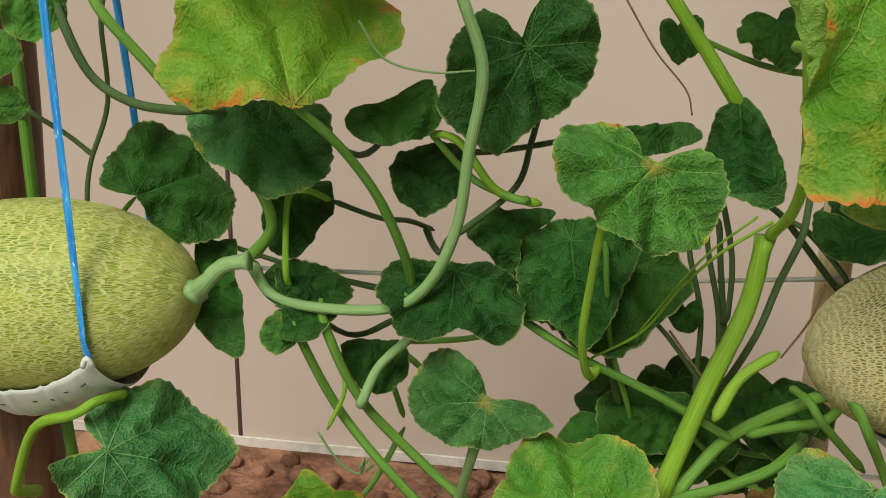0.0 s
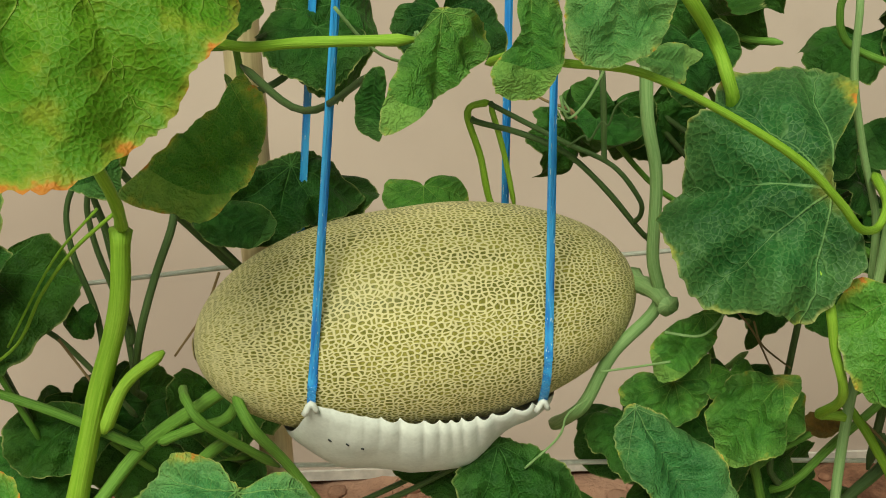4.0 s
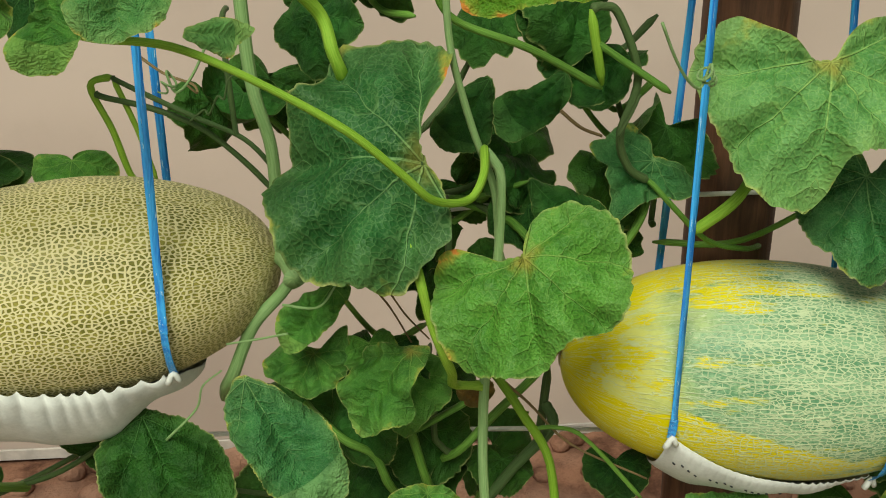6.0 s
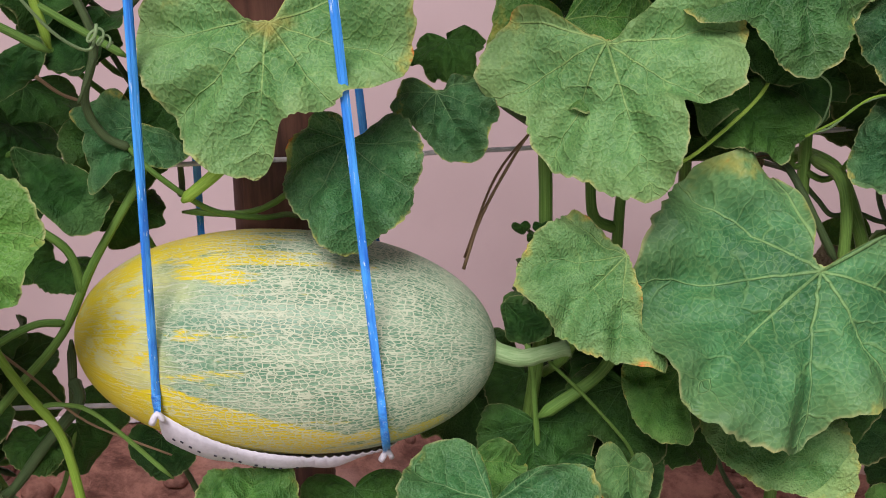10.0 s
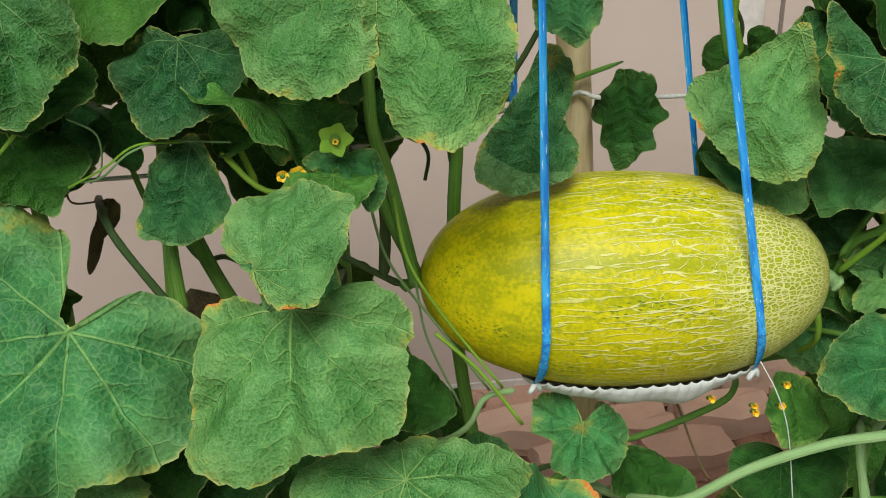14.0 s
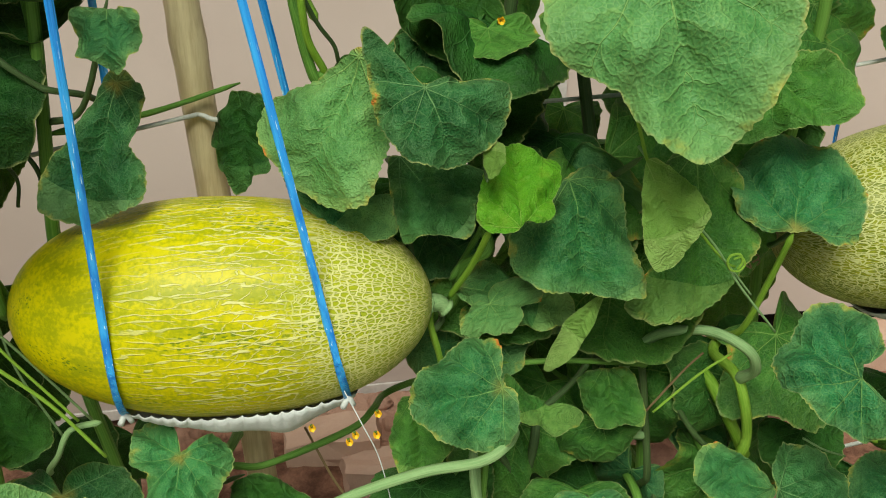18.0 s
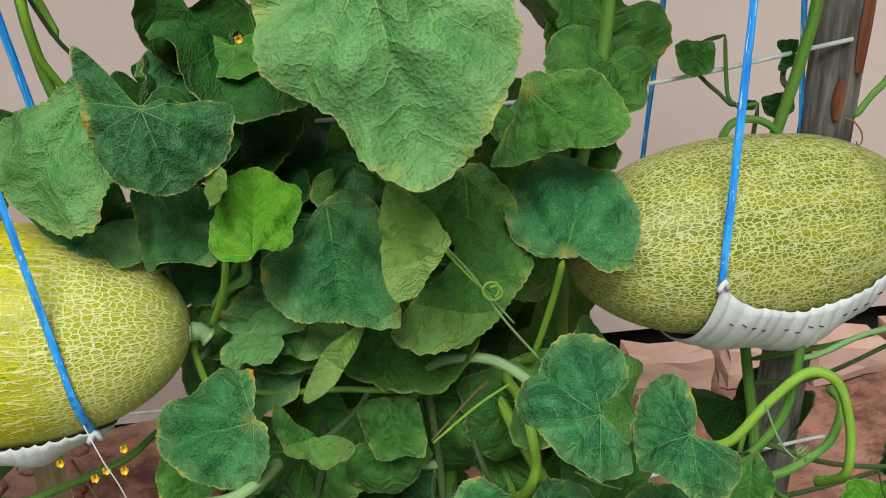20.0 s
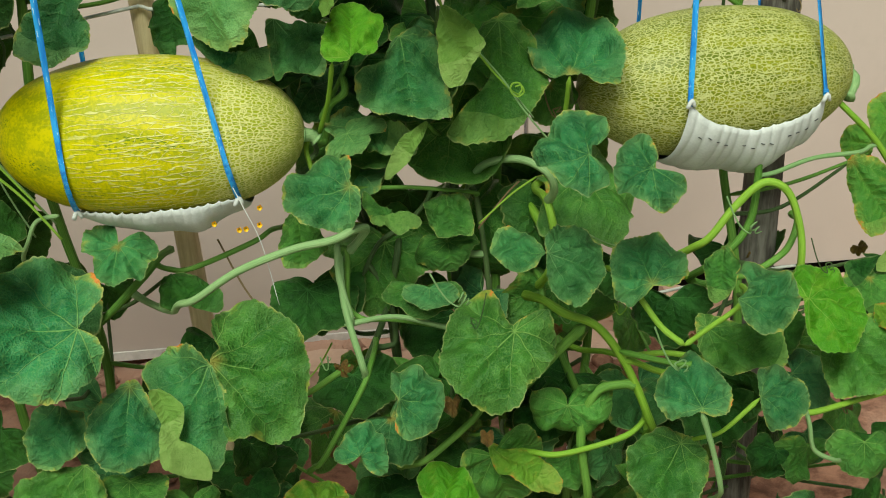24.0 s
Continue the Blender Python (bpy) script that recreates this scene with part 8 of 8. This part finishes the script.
stem('r', 0.0024, 0.0019, (0.892, 1.100, 1.301), (0.912, 1.100, 1.284), (0.933, 1.100, 1.275), name="tendril", knobs=0)
stem('k', 0.0021, 0.0018, (0.937, 1.050, 1.288), (0.949, 1.050, 1.312), (0.955, 1.050, 1.327), name="tendril", knobs=0)
stem('r', 0.0020, 0.0014, (0.830, 1.060, 1.042), (0.862, 1.053, 1.012), (0.904, 1.047, 0.967), (0.983, 1.040, 0.926), name="tendril", knobs=0)
stem('w', 0.0015, 0.0012, (1.575, 1.020, 1.246), (1.614, 1.020, 1.244), (1.644, 1.020, 1.267), (1.678, 1.020, 1.276), (1.733, 1.020, 1.272), name="tendril", knobs=0)
stem('k', 0.0025, 0.0025, (1.903, 1.120, 1.248), (1.923, 1.120, 1.218), (1.920, 1.120, 1.188), name="tendril", knobs=0)
stem('k', 0.0035, 0.0035, (1.642, 1.224, 1.144), (1.655, 1.168, 1.149), (1.674, 1.14, 1.128), (1.69, 1.133, 1.111), (1.713, 1.127, 1.115), (1.736, 1.12, 1.107), (1.763, 1.132, 1.097), (1.781, 1.177, 1.07), (1.764, 1.185, 1.041), (1.732, 1.17, 1.02))
stem('r', 0.0013, 0.0013, (1.571, 1.100, 1.212), (1.576, 1.100, 1.194), (1.608, 1.100, 1.195), name="tendril", knobs=0)
stem('w', 0.0012, 0.0010, (1.595, 1.020, 1.302), (1.618, 1.027, 1.283), (1.617, 1.033, 1.249), (1.605, 1.040, 1.234), name="tendril", knobs=0)
stem('w', 0.0018, 0.0018, (1.853, 1.020, 1.212), (1.865, 1.025, 1.158), (1.883, 1.030, 1.119), (1.916, 1.035, 1.069), (1.973, 1.040, 0.982), name="tendril", knobs=0)
stem('w', 0.0016, 0.0016, (1.898, 1.040, 1.112), (1.909, 1.040, 1.048), (1.943, 1.040, 0.965), name="tendril", knobs=0)
stem('r', 0.0018, 0.0018, (2.186, 1.060, 0.935), (2.213, 1.060, 0.866), (2.234, 1.060, 0.825), name="tendril", knobs=0)
stem('k', 0.0042, 0.0042, (1.892, 1.170, 1.352), (1.907, 1.120, 1.359), (1.930, 1.100, 1.340), (1.957, 1.100, 1.317), (1.971, 1.100, 1.310), (1.998, 1.120, 1.298), (2.017, 1.170, 1.270))
stem('k', 0.0033, 0.0033, (1.915, 1.120, 1.269), (1.941, 1.120, 1.232), (1.948, 1.120, 1.202))
stem('y', 0.0051, 0.0046, (2.224, 1.1, 1.363), (2.209, 1.116, 1.398), (2.199, 1.104, 1.427), (2.202, 1.061, 1.429), (2.206, 1.05, 1.4), (2.212, 1.065, 1.355), (2.228, 1.08, 1.318), (2.217, 1.08, 1.316))
stem('k', 0.0027, 0.0027, (2.2, 1.09, 1.428), (2.206, 1.091, 1.403), (2.224, 1.1, 1.363), (2.24, 1.11, 1.338), (2.245, 1.12, 1.318), (2.253, 1.153, 1.292), (2.258, 1.212, 1.255))
stem('r', 0.0016, 0.0016, (2.557, 1.020, 0.935), (2.598, 1.020, 0.983), (2.618, 1.020, 1.002), name="tendril", knobs=0)
stem('w', 0.0015, 0.0012, (2.673, 0.890, 0.970), (2.698, 0.890, 0.953), (2.723, 0.890, 0.942), name="tendril", knobs=0)
stem('k', 0.0058, 0.0058, (2.398, 1.05, 0.881), (2.405, 1.05, 0.871), (2.427, 1.05, 0.824), (2.433, 1.05, 0.759), (2.418, 1.05, 0.748), (2.398, 1.05, 0.75))
stem('k', 0.0046, 0.0046, (2.291, 1.12, 1.215), (2.294, 1.07, 1.215), (2.298, 1.05, 1.185), (2.308, 1.05, 1.114), (2.335, 1.05, 1.064), (2.324, 1.04, 1.048))
stem('w', 0.0047, 0.0047, (2.354, 0.94, 0.838), (2.427, 0.965, 0.833), (2.502, 0.99, 0.798), (2.528, 1.019, 0.785), (2.546, 1.074, 0.757), (2.552, 1.082, 0.758))
stem('y', 0.0064, 0.0056, (2.737, 0.89, 0.769), (2.752, 0.89, 0.766), (2.811, 0.915, 0.73), (2.889, 0.94, 0.719), (2.889, 0.94, 0.728))


# ---------------------------------------------------------------- main shoots, hidden leaf stalks and the foliage behind
rng = random.Random(7)
shoots = []
for sx in (-0.62, -0.2, 0.26, 0.78, 1.0, 1.36, 1.52, 1.66, 1.86, 1.97, 2.42, 2.52, 2.63, 2.74, 2.98):
    pts = [(sx + rng.uniform(-0.03, 0.03), 1.13 + rng.uniform(-0.03, 0.05), h) for h in (0.0, 0.35, 0.7, 1.05, 1.4, 1.75, 2.1)]
    shoots.append(pts)
    if sx > 1.3 or sx < -0.5:
        part("stem", tube("stem", pts, 0.0085, 0.006, knobs=0.2), STALK["g" if rng.random() < 0.5 else "k"], vine_at(sx))


def shoot_point(x, z):
    best = min(shoots, key=lambda s: abs(s[3][0] - x))
    i = max(0, min(5, int(z / 0.35)))
    return Vector(best[i]).lerp(Vector(best[i + 1]), z / 0.35 - i)


# openings in the foliage through which the wall shows: x from, to, z from, to
GAPS = ((1.53, 1.69, 1.01, 1.175), (1.86, 1.90, 1.05, 1.13), (1.92, 2.0, 1.0, 1.16), (2.08, 2.20, 1.15, 1.36), (2.23, 2.36, 0.68, 0.82))


def filler(kinds, n, x0, x1, y0, y1, z0, z1, s0, s1):
    """Leaves of the hidden mass of the vine, facing out and up at random."""
    for _ in range(n):
        x, y, z = rng.uniform(x0, x1), rng.uniform(y0, y1), rng.uniform(z0, z1)
        size = rng.uniform(s0, s1)
        if any(a - size * 0.7 < x < b + size * 0.7 and c - size * 0.5 < z < d + size * 0.9 for a, b, c, d in GAPS):
            continue
        leaf(rng.choice(kinds), x, y, z, -rng.uniform(25, 95), rng.uniform(-35, 35), 180 + rng.uniform(-50, 50), size, rng.randrange(14))


# 'k' leaves paint the gaps dark, standing in for deep shade behind
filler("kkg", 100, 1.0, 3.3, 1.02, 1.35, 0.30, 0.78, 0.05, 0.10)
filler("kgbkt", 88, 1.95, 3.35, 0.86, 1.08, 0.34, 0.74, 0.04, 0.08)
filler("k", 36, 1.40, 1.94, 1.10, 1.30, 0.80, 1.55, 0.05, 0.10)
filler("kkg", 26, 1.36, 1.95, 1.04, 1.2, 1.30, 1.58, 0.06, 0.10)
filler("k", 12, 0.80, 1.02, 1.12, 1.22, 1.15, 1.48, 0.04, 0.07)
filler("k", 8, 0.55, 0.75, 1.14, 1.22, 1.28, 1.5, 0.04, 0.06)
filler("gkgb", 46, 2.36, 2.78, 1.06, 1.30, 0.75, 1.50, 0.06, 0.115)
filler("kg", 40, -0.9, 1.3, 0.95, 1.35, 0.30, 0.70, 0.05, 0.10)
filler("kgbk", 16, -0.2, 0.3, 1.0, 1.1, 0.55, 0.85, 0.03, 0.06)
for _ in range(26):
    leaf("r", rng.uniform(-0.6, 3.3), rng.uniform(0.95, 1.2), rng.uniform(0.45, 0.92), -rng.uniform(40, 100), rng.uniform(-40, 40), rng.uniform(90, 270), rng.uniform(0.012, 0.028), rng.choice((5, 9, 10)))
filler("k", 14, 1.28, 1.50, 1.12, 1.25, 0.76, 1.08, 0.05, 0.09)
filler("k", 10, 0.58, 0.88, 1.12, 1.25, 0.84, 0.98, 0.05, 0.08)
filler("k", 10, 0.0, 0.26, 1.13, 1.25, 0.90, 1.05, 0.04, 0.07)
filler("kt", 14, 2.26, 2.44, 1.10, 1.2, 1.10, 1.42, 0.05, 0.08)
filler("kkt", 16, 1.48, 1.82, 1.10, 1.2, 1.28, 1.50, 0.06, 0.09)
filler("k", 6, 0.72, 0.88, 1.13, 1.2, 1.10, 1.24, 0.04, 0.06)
# unseen canopy above the view, added to throw shade on the leaves below
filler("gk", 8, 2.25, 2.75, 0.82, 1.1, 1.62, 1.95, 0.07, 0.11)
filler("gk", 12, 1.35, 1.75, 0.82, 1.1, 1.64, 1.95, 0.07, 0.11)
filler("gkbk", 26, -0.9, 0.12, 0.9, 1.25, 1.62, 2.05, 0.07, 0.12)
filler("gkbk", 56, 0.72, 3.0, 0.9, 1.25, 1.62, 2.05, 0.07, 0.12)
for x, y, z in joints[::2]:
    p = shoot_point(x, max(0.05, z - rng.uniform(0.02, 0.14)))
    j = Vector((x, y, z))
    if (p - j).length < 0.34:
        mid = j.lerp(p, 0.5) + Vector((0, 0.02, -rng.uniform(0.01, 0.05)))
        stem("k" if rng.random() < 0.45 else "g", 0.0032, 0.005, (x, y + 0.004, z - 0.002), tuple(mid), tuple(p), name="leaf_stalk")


# ---------------------------------------------------------------- cords between the posts
def cord(label, *points, r=0.0028):
    ob = part("trellis_cord", tube("trellis_cord", points, r, r, sides=6, steps=5), WIRE)
    return tagged(ob, label, "cord", "trellis cords")


cord("pale cord stretched between the trellis posts", (-0.72, 1.15, 1.13), (-0.3, 1.17, 1.133), (0.0, 1.17, 1.145), (0.25, 1.175, 1.165))
cord("pale cord stretched between the trellis posts", (0.25, 1.175, 1.165), (0.6, 1.17, 1.165), (0.86, 1.17, 1.185), (1.10, 1.15, 1.195))
cord("pale cord stretched between the trellis posts", (1.10, 1.15, 1.195), (1.4, 1.17, 1.19), (1.77, 1.17, 1.20), (2.10, 1.195, 1.25))
cord("pale cord tied round a bamboo cane", (2.10, 1.195, 1.25), (2.16, 1.18, 1.245), (2.5, 1.17, 1.25), (2.81, 1.17, 1.267), (3.07, 1.165, 1.31))
cord("white cord stretched low behind the vines", (2.6, 1.16, 0.72), (2.83, 1.165, 0.74), (3.06, 1.165, 0.77), (3.12, 1.17, 0.772))
cord("white cord stretched low behind the vines", (0.26, 1.175, 0.93), (0.69, 1.17, 0.92), (0.9, 1.17, 0.912), (1.09, 1.15, 0.91))


# ---------------------------------------------------------------- flowers, withered leaves, loose thread
def flower(x, y, z, size, closed=0.0, petals=None, label="small yellow melon flower"):
    """A small yellow melon flower of five petals, or a closed bud."""
    heart = part("flower", tube("flower", [(x, y + size * 0.9, z - size * 0.5), (x, y + size * 0.3, z - size * 0.1), (x, y - size * 0.1, z)], size * 0.22, size * 0.3, sides=7, steps=3), STALK["g"], vine_at(x), label)
    for i in range(5):
        a = 2 * math.pi * i / 5
        rows = []
        for u in (0.0, 0.3, 0.6, 0.85, 1.0):
            w = size * 0.42 * math.sin(math.pi * (0.12 + 0.83 * u))
            out, up = size * u * (1 - closed * 0.75), size * (0.25 * u * u + closed * u)
            rows.append([(x + out * math.cos(a) - w * s * math.sin(a), y - up * 0.6 + abs(s) * 0.001, z + out * math.sin(a) + w * s * math.cos(a)) for s in (-1, -0.3, 0.3, 1)])
        part("petal", grid_mesh("petal", rows), petals or FLOWER, heart)


flower(1.82, 0.93, 1.299, 0.017, 0.15, STALK["y"], "green star-shaped flower bud")
flower(1.82, 0.924, 1.299, 0.005, 0.6)
flower(1.776, 0.95, 1.263, 0.009, 0.5)
flower(1.789, 0.95, 1.264, 0.010, 0.3)
for fx, fy, fz in ((2.232, 0.97, 0.979), (2.19, 0.98, 0.986), (2.253, 0.95, 1.014), (2.251, 0.95, 0.99), (2.224, 0.95, 0.985), (2.386, 1.02, 1.375)):
    flower(fx, fy, fz, 0.009, 0.85)
leaf("k", 1.363, 1.09, 1.135, -70, 5, 168, 0.011, 3)
leaf("k", 1.356, 1.09, 1.123, -70, -10, 188, 0.009, 3)
leaf("k", 1.341, 1.09, 1.136, -70, 8, 168, 0.01, 3)
leaf("k", 1.368, 1.09, 1.127, -70, 12, 182, 0.009, 3)
leaf("k", 1.353, 1.09, 1.094, -70, 18, 175, 0.012, 3)
leaf("r", 0.806, 1.05, 1.035, -75, 20, 170, 0.022, 10)
leaf("r", 2.713, 0.95, 0.66, -70, 10, 190, 0.030, 10)
leaf("r", 2.212, 0.95, 0.60, -70, -15, 170, 0.020, 10)
leaf("r", 0.175, 1.02, 0.985, -80, 10, 185, 0.016, 9)
leaf("r", 0.03, 1.02, 0.955, -80, 30, 175, 0.018, 9)
tagged(part("loose_thread", tube("loose_thread", [(2.221, 0.945, 1.045), (2.235, 0.93, 1.016), (2.252, 0.93, 0.969), (2.268, 0.93, 0.88)], 0.0007, sides=4), CLOTH), "thin white thread hanging from a cloth sling", "thread")
for _ in range(46):
    x = rng.uniform(-0.8, 3.2)
    z = rng.uniform(0.62, 1.5) if 1.4 < x < 1.95 or 2.4 < x < 2.75 else rng.uniform(0.55, 0.95)
    y = rng.uniform(0.88, 1.12)
    tendril(rng.choice("wykr"), rng.uniform(0.0008, 0.0015), (x, y, z), (x + rng.uniform(-0.08, 0.08), y + rng.uniform(-0.05, 0.03), z + rng.uniform(-0.09, 0.03)), rng.choice((1, 2, 3, 4)), rng.uniform(0.004, 0.009))
for a, b, c in (((0.93, 0.9, 1.42), (0.99, 0.95, 1.36), 3), ((0.58, 1.05, 1.40), (0.53, 1.05, 1.34), 2), ((-0.28, 1.0, 1.02), (-0.22, 1.0, 0.98), 2.5), ((2.9, 0.95, 0.98), (2.93, 0.9, 0.94), 2.5), ((2.47, 0.9, 0.92), (2.52, 0.88, 0.88), 3), ((2.75, 0.8, 0.86), (2.79, 0.78, 0.80), 2.5), ((0.35, 0.9, 1.46), (0.42, 0.95, 1.42), 2)):
    tendril("w", 0.0014, a, b, c, 0.008)


# ---------------------------------------------------------------- brick edging, clods and a pale stone at the wall's foot
def brick_mesh(seed):
    rnd = random.Random(seed)
    bm = bmesh.new()
    bmesh.ops.create_cube(bm, size=1.0)
    bmesh.ops.subdivide_edges(bm, edges=list(bm.edges), cuts=2, use_grid_fill=True)
    for v in bm.verts:
        v.co *= 1 - 0.10 * max(0.0, v.co.length / 0.5 - 1.25)
    bmesh.ops.scale(bm, vec=(0.225, 0.115, 0.104), verts=bm.verts)
    for v in bm.verts:
        v.co += Vector((rnd.uniform(-1, 1), rnd.uniform(-1, 1), rnd.uniform(-1, 1))) * 0.006
        v.co += Vector((0.4, 0.3, 1.0)) * 0.022 * noise.noise(v.co * 9 + Vector((seed * 5.3, 0, 0)))
    data = bpy.data.meshes.new("brick")
    bm.to_mesh(data)
    bm.free()
    data.materials.append(BRICK)
    return data


brick_kinds = [brick_mesh(i) for i in range(5)]
edging = tagged(new("brick_edging"), "row of worn salmon-red bricks laid along the wall's foot", "bricks")
for course, (y, z, x0, n) in enumerate(((2.395, 0.144, 2.68, 12), (2.27, 0.085, 2.30, 4), (2.16, 0.06, 2.42, 2))):
    for i in range(n):
        b = new("brick", brick_kinds[(i * 3 + course) % 5])
        b.parent = edging
        b.matrix_basis = pose(x0 + i * 0.252 + rng.uniform(-0.01, 0.01), y + rng.uniform(-0.012, 0.012), z + rng.uniform(-0.006, 0.006), rng.uniform(-3, 3), rng.uniform(-2, 2), rng.uniform(-5, 5))


def clod_mesh(seed, r, flat):
    bm = bmesh.new()
    bmesh.ops.create_icosphere(bm, subdivisions=2, radius=r)
    for v in bm.verts:
        v.co *= 1 + 0.35 * noise.noise(v.co / r * 1.3 + Vector((seed * 3.1, 0, 0)))
        v.co.z *= flat
    return bm


rubble = bmesh.new()
for i in range(260):
    x, y = rng.uniform(-1.6, 3.2), rng.uniform(1.75, 2.46)
    r = rng.uniform(0.008, 0.03) * (1.3 if y > 2.2 else 1)
    one = clod_mesh(i, r, 0.7)
    for v in one.verts:
        v.co += Vector((x, y, ground_height(x, y) + r * 0.25))
    tmp = bpy.data.meshes.new("clod")
    one.to_mesh(tmp)
    one.free()
    rubble.from_mesh(tmp)
    bpy.data.meshes.remove(tmp)
tagged(part("soil_clods", rubble, SOIL), "crumbled reddish clods of dry soil", "soil", kind="stuff")
stone = part("pale_stone", clod_mesh(3, 0.085, 0.6), PALE)
stone.location = (2.97, 1.85, 0.0)
tagged(stone, "smooth pale rounded stone lying on the soil", "stone")
